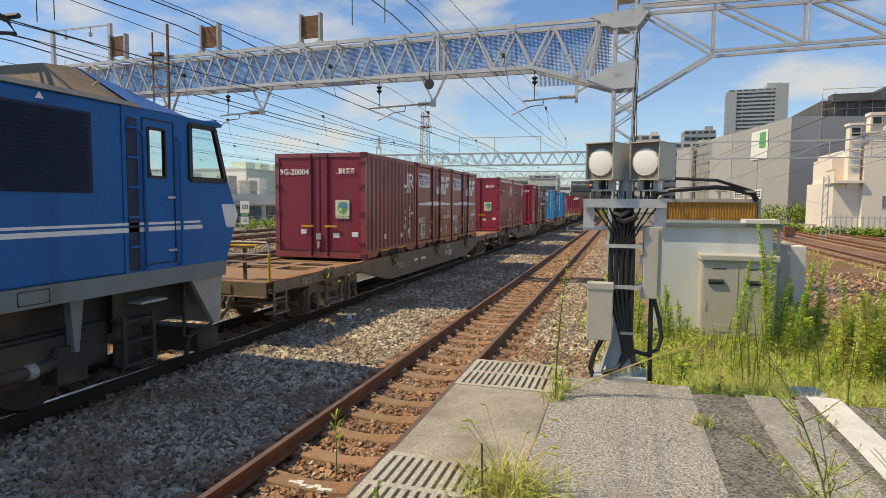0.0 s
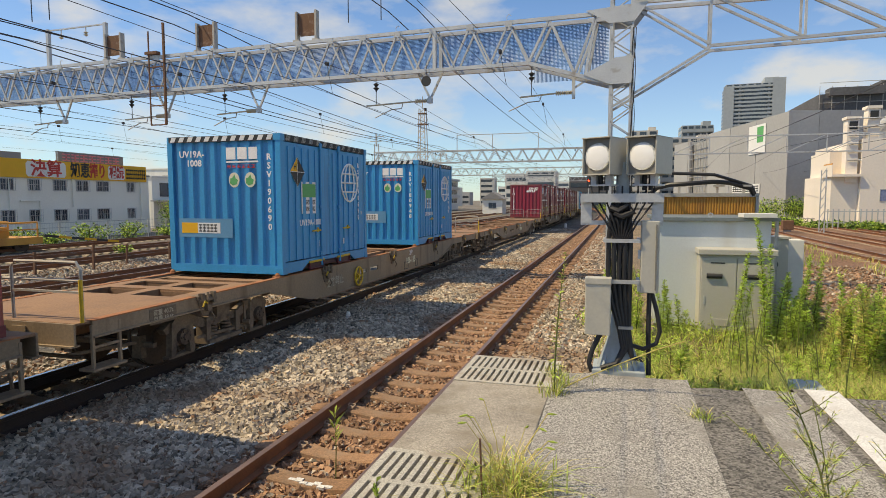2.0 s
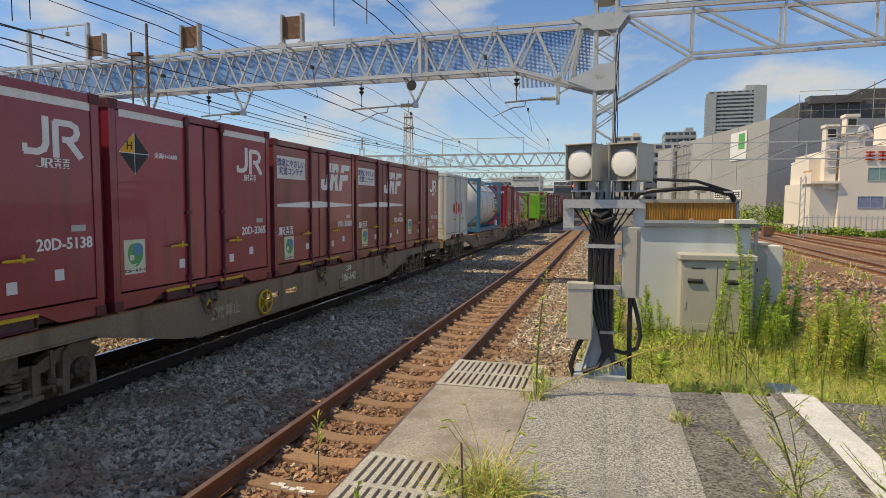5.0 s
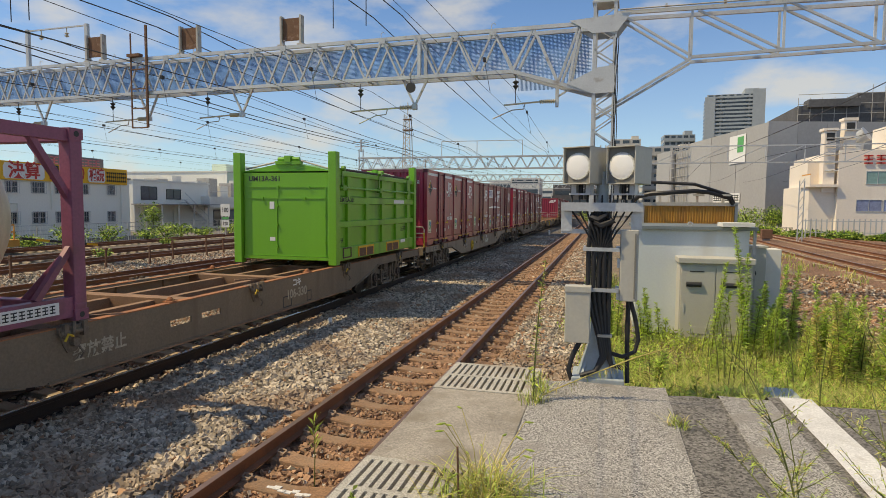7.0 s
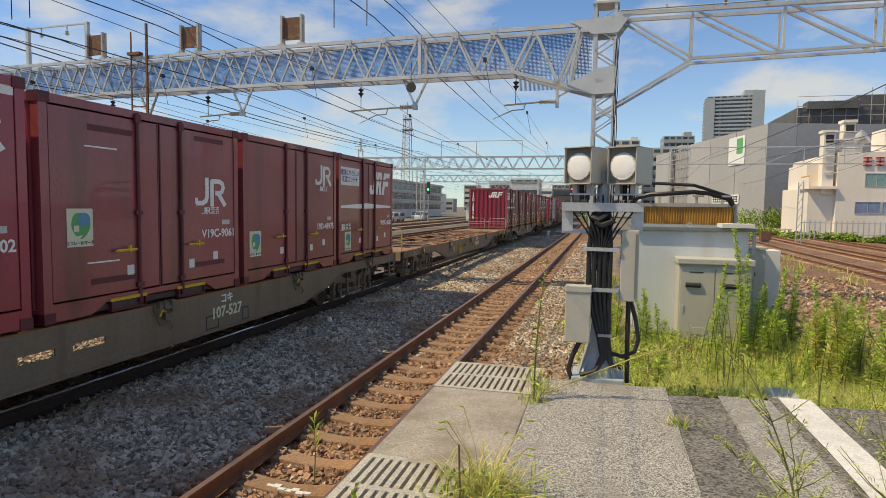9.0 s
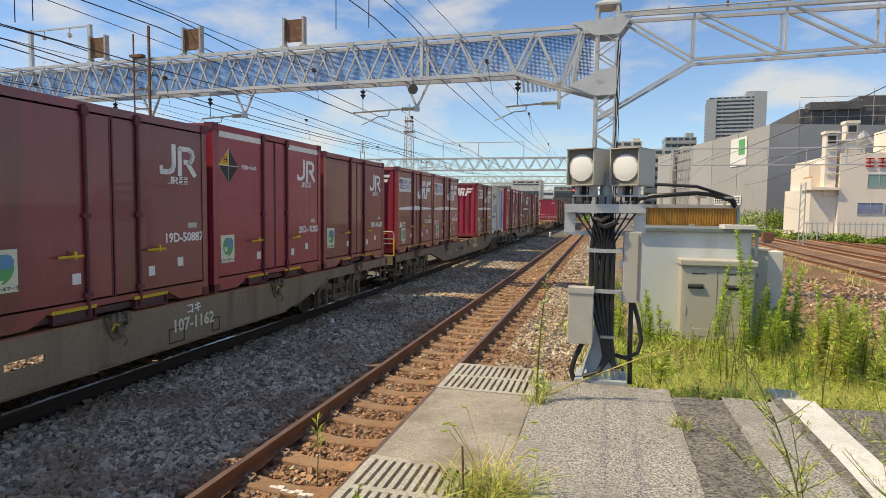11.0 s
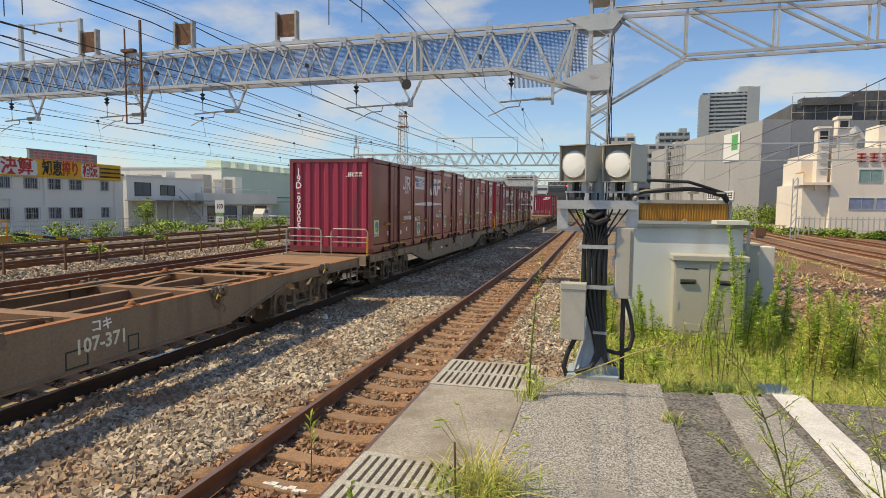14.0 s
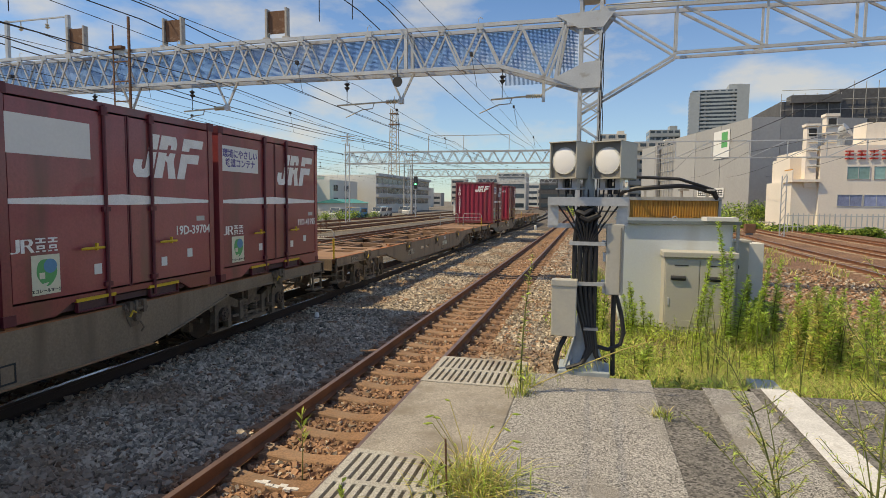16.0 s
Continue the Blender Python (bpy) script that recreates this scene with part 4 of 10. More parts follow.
        if low:
            for z in (0.62, 2.02):
                side_plate("vent_line", "ventline", [rect(0, 0, 0.5, 0.018)], WHITE_INK, -1.25, z)
            for y, z in ((-1.2, 2.22), (0.75, 2.30), (-1.2, 0.36), (0.75, 0.40)):
                side_plate("vent_slot", "ventslot", [rect(0, 0, 0.72, 0.075)], MAROON_ROD, y, z, "dark ventilation slot")
        end_plate("end_bars", "endbars", name_shapes(0.5, 0.13), WHITE_INK, 0.45, h - 0.50)
        if not ribbed:
            eco_sticker(base, -1.48 if not low else -1.34, 0.66 if not low else 1.06, X, "side")
        else:
            eco_sticker(base, Y, 1.2, 0.62, "end")
    if kind in ("jrf", "ribjrf"):
        side_plate("emblem", "maker", maker_mark() if kind == "jrf" else [[(a * 0.8, b * 0.85) for a, b in o] for o in maker_mark()], WHITE_INK, 0.05 if kind == "jrf" else -0.1, h - 0.90, "white slanted emblem")
        side_plate("stripe", "stripe", [[(-1.76, 0.02), (-0.1, 0.0), (1.73, 0.03), (1.73, 0.075), (-0.1, 0.14), (-1.76, 0.075)]], WHITE_INK, 0.0, 1.28)
        panel = side_plate("slogan_panel", "slogan", [rect(0, 0, 1.13, 0.43)], SIGN_WHITE, -1.75, h - 0.72, "white slogan panel, some with violet writing") if kind == "jrf" else None
        if panel and number not in ("19D-39704", "19D-36844"):
            me = stored("slogan_text", slogan_mesh)
            part("slogan", me, VIOLET, panel, at=pose(0.565, 0.215, 0.004))
        side_plate("emblem_bars", "jrfbars", name_shapes(0.64, 0.16), WHITE_INK, -1.77, 0.76)
        end_plate("end_emblem", "makerend", [[(a * 0.60, b * 0.60) for a, b in o] for o in maker_mark()], WHITE_INK, 0.02, h - 0.60, out=0.0)
        eco_sticker(base, -1.31, 0.50, X, "side") if kind == "jrf" else None
    if high:
        for a, b in ((-1.62, 1.62),) if ribbed else ((-1.68, -0.47), (0.48, 1.74)):
            side_plate("white_band", "band%.2f" % (b - a), [rect(0, 0, b - a, 0.125)], WHITE_INK, a, h - 0.195)
        diamond(base, X, -1.43, h - 0.64, 0.27, 0.28, "H")
        part("height_note", stored("h2600", lambda: text_mesh("height_note", "全高H=2600", 0.085)), WHITE_INK, base, at=Matrix.Translation((X, -0.84, h - 0.64)) @ SIDE)
    if blue:
        def globe():
            s = Shape()
            for rx in (0.42, 0.24, 0.0):
                s.tube([(rx * math.cos(a), 0.42 * math.sin(a), 0) for a in [i * math.pi / 10 for i in range(21)]], 0.02, 4)
            for yy in (-0.2, 0.0, 0.2):
                xx = math.sqrt(0.42 ** 2 - yy ** 2)
                s.tube([(-xx, yy, 0), (xx, yy, 0)], 0.02, 4)
            return s.mesh("globe_emblem", WHITE_INK)

        part("globe_emblem", stored("globe", globe), WHITE_INK, base, "white globe emblem", at=Matrix.Translation((X + 0.01, 0.95, 1.75)) @ SIDE)
        side_plate("maker_panel", "nx", [rect(0, 0, 0.6, 0.62)], SIGN_WHITE, -1.2, 1.1, "white and yellow maker's panel")
        part("panel_mark", stored("nx2", lambda: plate_mesh("panel_mark", [rect(0.04, 0.32, 0.56, 0.58)], STICKER_GREEN, 0.006)), STICKER_GREEN, base, at=Matrix.Translation((X, -1.2, 1.1)) @ SIDE)
        diamond(base, X + 0.01, -1.35, h - 0.66, 0.27, 0.28, "H")
        side_plate("panel_bars", "bluebars", [rect(0.06, 0.18, 0.54, 0.27), rect(0.06, 0.05, 0.54, 0.14)], BLACK_INK, -1.2, 1.1)
        end_plate("dark_patch", "bpatch", [rect(0, 0, 1.2, 0.36)], STICKER_BLUE, -1.02, 0.66, "darker blue overpainted patch", out=-0.0155)
        end_plate("maker_strip", "bstrip", [rect(0.36, 0, 0.86, 0.2)], SIGN_WHITE, -0.95, 0.74, "white maker's strip", out=-0.0125)
        end_plate("maker_corner", "bstrip2", [rect(0, 0, 0.36, 0.2)], SIGN_YELLOW, -0.95, 0.74, out=-0.0125)
        end_plate("strip_bars", "bstrip3", text_bars(5, 0.42, 0.14), BLACK_INK, -0.56, 0.77, out=-0.0095)
        code = number.split("-")
        writing("end_code", code[0] + "-\n  " + code[1], 0.17, WHITE_INK, base, Matrix.Translation((-0.68, Y + 0.012, h - 0.42)) @ END)
        writing("end_serial", "\n".join("RSV190690" if code[1] == "1008" else "RSV180948"), 0.16, WHITE_INK, base, Matrix.Translation((0.98, Y + 0.012, h - 1.05)) @ END)
        writing("side_serial", "\n".join("RSV190690" if code[1] == "1008" else "RSV180948"), 0.15, WHITE_INK, base, Matrix.Translation((X + 0.01, 1.42, h - 1.0)) @ SIDE)
        writing("side_code", number, 0.17, WHITE_INK, base, Matrix.Translation((X + 0.01, -0.85, 0.92)) @ SIDE)
        end_plate("maker_bars", "bbars", [rect(0, 0.06, 0.2, 0.28), rect(0.24, 0.06, 0.44, 0.28), rect(0.48, 0.06, 0.66, 0.28), rect(0, 0, 0.68, 0.03)], WHITE_INK, 0.08, h - 0.50, "white maker's lettering shapes", out=-0.0155)
        end_plate("red_bars", "rbars", text_bars(6, 0.62, 0.06), RED_INK, 0.1, h - 0.60, out=-0.0155)
        for dx in (0.24, 0.58):
            end_plate("sticker_picture", "rst2", [[(-0.09, -0.06), (-0.03, -0.10), (0.05, -0.08), (0.08, 0.0), (0.03, 0.03), (0.01, 0.10), (-0.04, 0.04), (-0.08, 0.03)]], STICKER_GREEN, dx, h - 0.82, out=-0.0125)
            end_plate("round_sticker", "rst", [[(0.115 * math.cos(i * math.pi / 7), 0.14 * math.sin(i * math.pi / 7)) for i in range(14)]], STICKER_CREAM, dx, h - 0.82, "round cream and green sticker", out=-0.0155)
        side_plate("hazard_strip", "hzs1", [rect(-1.8, -0.01, 1.8, 0.11)], BLACK_INK, 0, h - 0.10)
        end_plate("hazard_strip", "hzs2", [rect(-1.18, -0.01, 1.18, 0.1)], BLACK_INK, 0, h - 0.10, out=0.001)
        for i in range(12):
            side_plate("hazard_mark", "hz", [sheared(rect(0, 0, 0.15, 0.1), 0.5)], SIGN_WHITE, -1.75 + i * 0.29, h - 0.098)
            end_plate("hazard_mark", "hze", [sheared(rect(0, 0, 0.1, 0.09), 0.5)], SIGN_WHITE, -1.15 + i * 0.19, h - 0.098, out=0.004)
    if kind == "whitejot":
        side_plate("picture_panel", "cloudpanel", [rect(0, 0, 0.48, h - 0.3)], PANEL_BLUE, 0.97, 0.16, "blue sky and cloud picture panel")
        side_plate("picture_clouds", "clouds", [[(cx + 0.11 * r * math.cos(a) * (1 + 0.25 * math.sin(3 * a)), cz + 0.075 * r * math.sin(a)) for a in [i * math.pi / 7 for i in range(14)]] for cx, cz, r in ((0.15, 1.62, 0.6), (0.30, 1.30, 1.4), (0.40, 1.08, 0.8), (0.17, 1.10, 0.5), (0.12, 0.82, 1.1), (0.36, 0.70, 0.5), (0.20, 0.50, 0.6))], SIGN_WHITE, 0.97, 0.164)
        side_plate("emblem_bars", "jotbars", serif_shapes(0.92, 0.42, 0.22), NAVY_INK, -1.55, 1.14, "navy slanted emblem shapes")
        diamond(base, X, -1.32, 2.0, 0.24, 0.26, "W", -1)
        part("width_note", text_mesh("width_note", "全幅W=2485", 0.085, BLACK_INK), BLACK_INK, base, at=Matrix.Translation((X, -0.79, 2.0)) @ SIDE)
        part("lashing_note", text_mesh("lashing_note", "ラッシング\nリング付", 0.09, BLACK_INK), BLACK_INK, base, at=Matrix.Translation((X, 1.68, 1.05)) @ SIDE)
    if kind == "white":
        side_plate("emblem_bars", "weladots", [[(i * 0.42 + 0.17 * math.cos(a), 0.2 * math.sin(a) * (1 + 0.4 * (i % 2))) for a in [k * math.pi / 5 for k in range(10)]] for i in range(4)], RED_INK, -0.6, 1.2, "red lettering shapes")
    for yy, zz in ((1.18, 0.48), (0.60, 0.40), (-0.62, 0.42)):
        side_plate("small_notice", "notice", [rect(0, 0, 0.12, 0.13)], SIGN_WHITE, yy, zz)
    side_plate("number_tag", "ntag", [rect(0, 0, 0.20, 0.075)], GALV, 1.42, 1.03)
    return base


def text_mesh(name, text, size, ink=None, squeeze=1.0):
    o = writing(name, text, size, ink or WHITE_INK, None, Matrix(), squeeze=squeeze)
    me = o.data
    bpy.data.objects.remove(o)
    return me


def digit_mesh(ch):
    o = writing("digit", ch, 0.25, WHITE_INK, None, Matrix())
    me = o.data
    bpy.data.objects.remove(o)
    return me


def slogan_mesh():
    o = writing("slogan", "環境にやさしい\n鉄道コンテナ", 0.155, VIOLET, None, Matrix(), depth=0.001)
    me = o.data
    bpy.data.objects.remove(o)
    return me


VIOLET = material("violet_lettering", (0.10, 0.08, 0.28), 0.6, vary=0.1, bump=0)

# ---- flat wagon ----
WAGON_L = 20.4


def bogie_meshes():
    s = Shape()
    for sx in (-1, 1):
        x = sx * 0.98
        top = [(-1.30, 0.60), (-1.05, 0.74), (-0.72, 0.72), (-0.42, 0.60), (0.42, 0.60), (0.72, 0.72), (1.05, 0.74), (1.30, 0.60), (1.24, 0.52), (0.80, 0.60), (0.5, 0.48), (-0.5, 0.48), (-0.80, 0.60), (-1.24, 0.52)]
        s.prism(top, "x", x - 0.06, x + 0.06)
        for y in (-0.95, 0.95):
            # pedestal arch round the axle box
            arch = [(y - 0.25, 0.18), (y - 0.15, 0.18), (y - 0.13, 0.52), (y + 0.13, 0.52), (y + 0.15, 0.18), (y + 0.25, 0.18), (y + 0.22, 0.66), (y + 0.13, 0.74), (y - 0.13, 0.74), (y - 0.22, 0.66)]
            s.prism(arch, "x", x - 0.05 + sx * 0.05, x + 0.07 + sx * 0.03)
            s.box(x - 0.06, y - 0.12, 0.32, x + 0.06 + sx * 0.03, y + 0.12, 0.52)
            s.box(x - 0.04, y - 0.27, 0.15, x + 0.07, y + 0.27, 0.19)
        for y in (-0.17, 0.17):
            z = 0.26
            while z < 0.56:
                s.tube([(x, y, z), (x, y, z + 0.032)], 0.085, 10)
                z += 0.05
        s.box(x - 0.14, -0.42, 0.20, x + 0.14, 0.42, 0.26)
        s.prism([(-0.42, 0.26), (-0.32, 0.26), (-0.32, 0.60), (-0.42, 0.60)], "x", x - 0.1, x + 0.1)
        s.prism([(0.32, 0.26), (0.42, 0.26), (0.42, 0.60), (0.32, 0.60)], "x", x - 0.1, x + 0.1)
        s.box(x - 0.10, -0.16, 0.58, x + 0.10, 0.16, 0.80)
        # brake lever, hanger and rod
        s.bar((x + sx * 0.05, -0.62, 0.34), (x + sx * 0.05, 0.62, 0.30), 0.045)
        s.bar((x + sx * 0.05, 0.60, 0.72), (x + sx * 0.05, 0.62, 0.22), 0.05)
        s.tube([(x + sx * 0.06, 0.58, 0.36), (x + sx * 0.2, 0.58, 0.36)], 0.045, 8)
    s.box(-1.0, -0.22, 0.46, 1.0, 0.22, 0.72)
    for y in (-1.42, 1.42):
        s.bar((-0.9, y * 0.92, 0.38), (0.9, y * 0.92, 0.38), 0.07)
        for sx in (-1, 1):
            s.box(sx * 0.62 - 0.08, y * 0.92 - 0.05, 0.18, sx * 0.62 + 0.08, y * 0.92 + 0.05, 0.5)
    frame_me = s.mesh("bogie_frame", BOGIE)
    w = Shape()
    for sx in (-1, 1):
        x = sx * 0.5655
        w.tube([(x - 0.065, 0, 0), (x + 0.065, 0, 0)], 0.405, 28)
        w.tube([(x - sx * 0.075, 0, 0), (x - sx * 0.045, 0, 0)], 0.432, 28)
        w.tube([(x + sx * 0.06, 0, 0), (x + sx * 0.09, 0, 0)], [0.15, 0.12], 16)
    w.tube([(-0.6, 0, 0), (0.6, 0, 0)], 0.075, 10)
    w.mat = 1
    for sx in (-1, 1):
        x = sx * 0.5655
        w.tube([(x - 0.066, 0, 0), (x + 0.066, 0, 0)], 0.408, 28, cap=False)
    wheel_me = smooth(w.mesh("wheelset", [WHEEL, WHEEL_TREAD]), 30)
    c = Shape()
    for sx in (1,):
        c.tube([(sx * 0.99, 0, 0), (sx * 1.13, 0, 0)], [0.13, 0.12], 14)
        c.tube([(sx * 1.13, 0, 0), (sx * 1.15, 0, 0)], [0.06, 0.05], 6)
        for k in range(6):
            a = k * math.pi / 3
            c.tube([(sx * 1.125, 0.09 * math.cos(a), 0.09 * math.sin(a)), (sx * 1.145, 0.09 * math.cos(a), 0.09 * math.sin(a))], 0.014, 5)
    cap_me = c.mesh("axle_cap", WHEEL)
    return frame_me, wheel_me, cap_me


BOGIE_ME, WHEEL_ME, CAP_ME = bogie_meshes()


SILL_LOW = 0.40
SILL_HOLES = ((-2.20, -1.74), (-1.50, -1.02))


def sill_shape(s):
    """The fish-bellied side sill in (y, z), pierced by two long slots."""
    low = [(-9.75, 0.82), (-6.05, 0.80), (-4.55, SILL_LOW + 0.05), (-4.25, SILL_LOW)]
    (a0, a1), (b0, b1) = SILL_HOLES
    s.prism(low + [(a0, SILL_LOW), (a0, 1.0), (-9.75, 1.0)], "x", -0.012, 0.012)
    s.prism([(-y, z) for y, z in reversed(low)] + [(9.75, 1.0), (b1, 1.0), (b1, SILL_LOW)], "x", -0.012, 0.012)
    s.box(-0.012, a1, SILL_LOW, 0.012, b0, 1.0)
    for y0, y1 in SILL_HOLES:
        s.box(-0.012, y0, SILL_LOW, 0.012, y1, 0.66)
        s.box(-0.012, y0, 0.755, 0.012, y1, 1.0)


def wagon(number):
    base = thing("container_wagon", "grey-brown skeletal flat container wagon, dusty and rust-edged", "freight wagon", "wagons of the train")
    for sx in (-1, 1):
        def make_sill():
            s = Shape()
            sill_shape(s)
            s.box(-0.10, -9.75, 0.97, 0.012, 9.75, 1.0)
            s.box(-0.10, -4.2, SILL_LOW - 0.002, 0.03, 4.2, SILL_LOW + 0.02)
            for sy in (-1, 1):
                s.box(-0.12, min(sy * 6.0, sy * 9.75), 0.80, 0.045, max(sy * 6.0, sy * 9.75), 0.822)
                s.bar((0.0, sy * 6.05, 0.79), (0.0, sy * 4.5, SILL_LOW + 0.04), 0.10, 0.02)
            for y in (-8.9, -7.2, -3.4, -0.6, 0.6, 3.4, 7.2, 8.9):
                s.box(-0.06, y - 0.02, 0.82 if abs(y) > 6 else SILL_LOW + 0.02, 0.0, y + 0.02, 0.97)
            return s.mesh("side_sill", WAGON_GREY)

        sill = part("side_sill", stored("sill", make_sill), WAGON_GREY, base, at=pose(sx * 1.22, 0, 0, 0, 0, 0 if sx > 0 else 180))
        part("sill_edge", stored("sill_edge", lambda: Shape().box(-0.10, -9.75, 0.997, 0.016, 9.75, 1.012).mesh("sill_edge", WAGON_EDGE)), WAGON_EDGE, sill, "orange-rusted top edge")
        part("lower_flange", stored("sill_low", lambda: Shape().box(-0.12, -4.2, SILL_LOW - 0.022, 0.045, 4.2, SILL_LOW - 0.002).mesh("lower_flange", WAGON_DECK)), WAGON_DECK, sill)
    for sy in (-1, 1):
        def make_deck():
            s = Shape()
            # plate with two pairs of openings that show the frame below
            s.box(-1.2, 8.0, 0.975, 1.2, 9.95, 1.005)
            for x0, x1 in ((-1.2, -0.86), (-0.12, 0.12), (0.86, 1.2)):
                s.box(x0, 6.4, 0.975, x1, 8.0, 1.005)
            for y0, y1 in ((6.4, 6.62), (7.15, 7.4)):
                for x0, x1 in ((-0.86, -0.12), (0.12, 0.86)):
                    s.box(x0, y0, 0.975, x1, y1, 1.005)
            for x in (-0.9, -0.1, 0.1, 0.9):
                s.box(x - 0.015, 6.4, 0.80, x + 0.015, 9.9, 0.975)
            for y in (6.6, 7.4, 8.0, 9.0):
                s.box(-1.18, y - 0.015, 0.80, 1.18, y + 0.015, 0.975)
            return s.mesh("end_deck", WAGON_DECK)

        dk = part("end_deck", stored("deck", make_deck), WAGON_DECK, base, "rusty plate end deck", at=pose(0, 0, 0, 0, 0, 0 if sy > 0 else 180))
        part("end_sill", stored("endsill", lambda: Shape().box(-1.2, 9.952, 0.74, 1.2, 9.98, 1.0).box(-1.2, 9.90, 0.73, 1.2, 10.02, 0.75).box(-0.5, 9.985, 0.78, -0.3, 10.0, 0.95).box(0.75, 9.985, 0.78, 0.95, 10.0, 0.93).mesh("end_sill", WAGON_GREY)), WAGON_GREY, dk)
        bg = part("bogie", BOGIE_ME, BOGIE, base, "dusty two-axle bogie", at=pose(0, sy * 7.1, 0))
        for y in (-0.95, 0.95):
            part("wheelset", WHEEL_ME, WHEEL, bg, at=pose(0, y, 0.41))
            part("axle_cap", CAP_ME, WHEEL, bg, at=pose(0, y, 0.44))

        def make_coupler():
            s = Shape()
            s.box(-0.10, 9.6, 0.70, 0.10, 10.05, 0.94)
            s.box(-0.16, 10.0, 0.66, 0.14, 10.2, 0.98)
            s.box(-0.3, 9.7, 0.62, 0.3, 9.98, 0.70)
            for x in (-0.48, 0.48):
                s.tube([(x, 9.9, 0.80), (x, 10.0, 0.72), (x * 0.95, 10.06, 0.5), (x * 0.8, 10.14, 0.36), (x * 0.7, 10.2, 0.33)], 0.032, 7)
            s.tube([(0.9, 9.85, 0.74), (0.9, 9.9, 0.35)], 0.02, 5)
            s.bar((-0.9, 9.6, 0.5), (0.9, 9.6, 0.5), 0.04)
            s.bar((0.6, 9.6, 0.5), (0.75, 8.6, 0.45), 0.04)
            s.bar((-0.6, 9.6, 0.5), (-0.75, 8.6, 0.45), 0.04)
            return s.mesh("coupler", BOGIE)

        part("coupler", stored("coupler", make_coupler), BOGIE, base, at=pose(0, 0, 0, 0, 0, 0 if sy > 0 else 180))

        def make_step():
            s = Shape()
            for y in (9.35, 9.75):
                s.bar((1.22, y, 0.95), (1.22, y, 0.42), 0.035)
            s.box(1.05, 9.3, 0.40, 1.28, 9.8, 0.43)
            s.bar((1.22, 9.35, 0.68), (1.22, 9.75, 0.68), 0.03)
            return s.mesh("step", WAGON_GREY)

        part("step", stored("step", make_step), WAGON_GREY, base, "worn grey-brown foot step", at=Matrix.Diagonal((1, sy, 1, 1)))

    def make_rail():
        s = Shape()
        for x0, x1 in ((-1.2, -0.15), (0.15, 1.2)):
            s.tube([(x0, -9.85, 1.0), (x0, -9.85, 1.62), (x0 + 0.06, -9.85, 1.7), (x1 - 0.06, -9.85, 1.7), (x1, -9.85, 1.62), (x1, -9.85, 1.0)], 0.02, 6)
            s.bar((x0, -9.85, 1.35), (x1, -9.85, 1.35), 0.025)
        s.tube([(-1.15, -9.8, 1.48), (1.15, -9.8, 1.48)], 0.02, 6)
        return s.mesh("end_handrail", GALV_OLD)

    if number not in ("107-527", "107-1709", "107-207"):
        part("end_handrail", stored("hrail", make_rail), GALV_OLD, base, "weathered tubular end handrail")
        part("handrail_end", stored("hrend", lambda: Shape().tube([(1.2, -9.86, 1.0), (1.2, -9.86, 1.5)], 0.024, 6).mesh("handrail_end", YELLOW)), YELLOW, base, "yellow painted rail end")

    def make_brake():
        s = Shape()
        s.bar((0.6, -9.7, 1.0), (0.6, -9.7, 1.6), 0.05)
        s.box(0.45, -9.78, 1.58, 0.75, -9.62, 1.62)
        return s.mesh("brake_stand", BOGIE)

    if number in ("107-1839", "107-1645"):
        part("brake_stand", stored("brake", make_brake), BOGIE, base)
    if number in ("107-1839", "107-1645"):
        part("brake_handle", stored("brakeh", lambda: Shape().box(0.32, -9.76, 1.62, 0.88, -9.64, 1.645).mesh("brake_handle", YELLOW)), YELLOW, base)

    def make_frame():
        s = Shape()
        for x in (-0.42, 0.42):
            s.box(x - 0.06, -6.4, 0.55, x + 0.06, 6.4, 0.93)
        for y in (-5.8, -3.87, -1.5, 1.5, 3.87, 5.8):
            s.box(-1.2, y - 0.13, 0.78, 1.2, y + 0.13, 0.965)
        for y0, y1 in ((-5.6, -3.95), (5.6, 3.95)):
            for sx in (-1, 1):
                s.bar((sx * 1.1, y0, 0.92), (sx * 0.4, y1, 0.92), 0.12, 0.06)
        for sx in (-1, 1):
            s.box(min(sx * 1.0, sx * 1.2), -6.3, 0.962, max(sx * 1.0, sx * 1.2), 6.3, 0.972)
        s.tube([(-0.9, -4.0, 0.5), (-0.9, 4.0, 0.5)], 0.05, 8)
        s.tube([(0.70, -2.9, 0.62), (0.70, -1.9, 0.62)], 0.16, 12)
        for x, z, y0, y1 in ((0.82, 0.86, -5.5, 5.2), (0.66, 0.80, -4.0, 6.0), (-0.70, 0.84, -6.0, 3.0)):
            s.tube([(x, y0, z), (x, y1, z)], 0.022, 6)
        for y0 in (-3.6, 0.9, 4.1):
            s.bar((0.2, y0, 0.94), (0.95, y0 + 0.9, 0.94), 0.05, 0.03)
        return s.mesh("underframe", WAGON_DECK)

    part("underframe", stored("under", make_frame), WAGON_DECK, base, "rusty cross-beamed underframe")

    def make_lock():
        s = Shape()
        s.box(-0.10, -0.20, -0.05, 0.06, 0.20, 0.015)
        s.prism([(-0.17, -0.05), (0.17, -0.05), (0.12, -0.22), (0.05, -0.30), (-0.07, -0.30), (-0.13, -0.20)], "x", 0.014, 0.034)
        s.box(0.03, -0.16, -0.12, 0.10, -0.10, 0.05)
        s.box(0.03, 0.10, -0.12, 0.10, 0.16, 0.05)
        s.tube([(0.065, -0.19, -0.06), (0.065, 0.19, -0.06)], 0.028, 8)
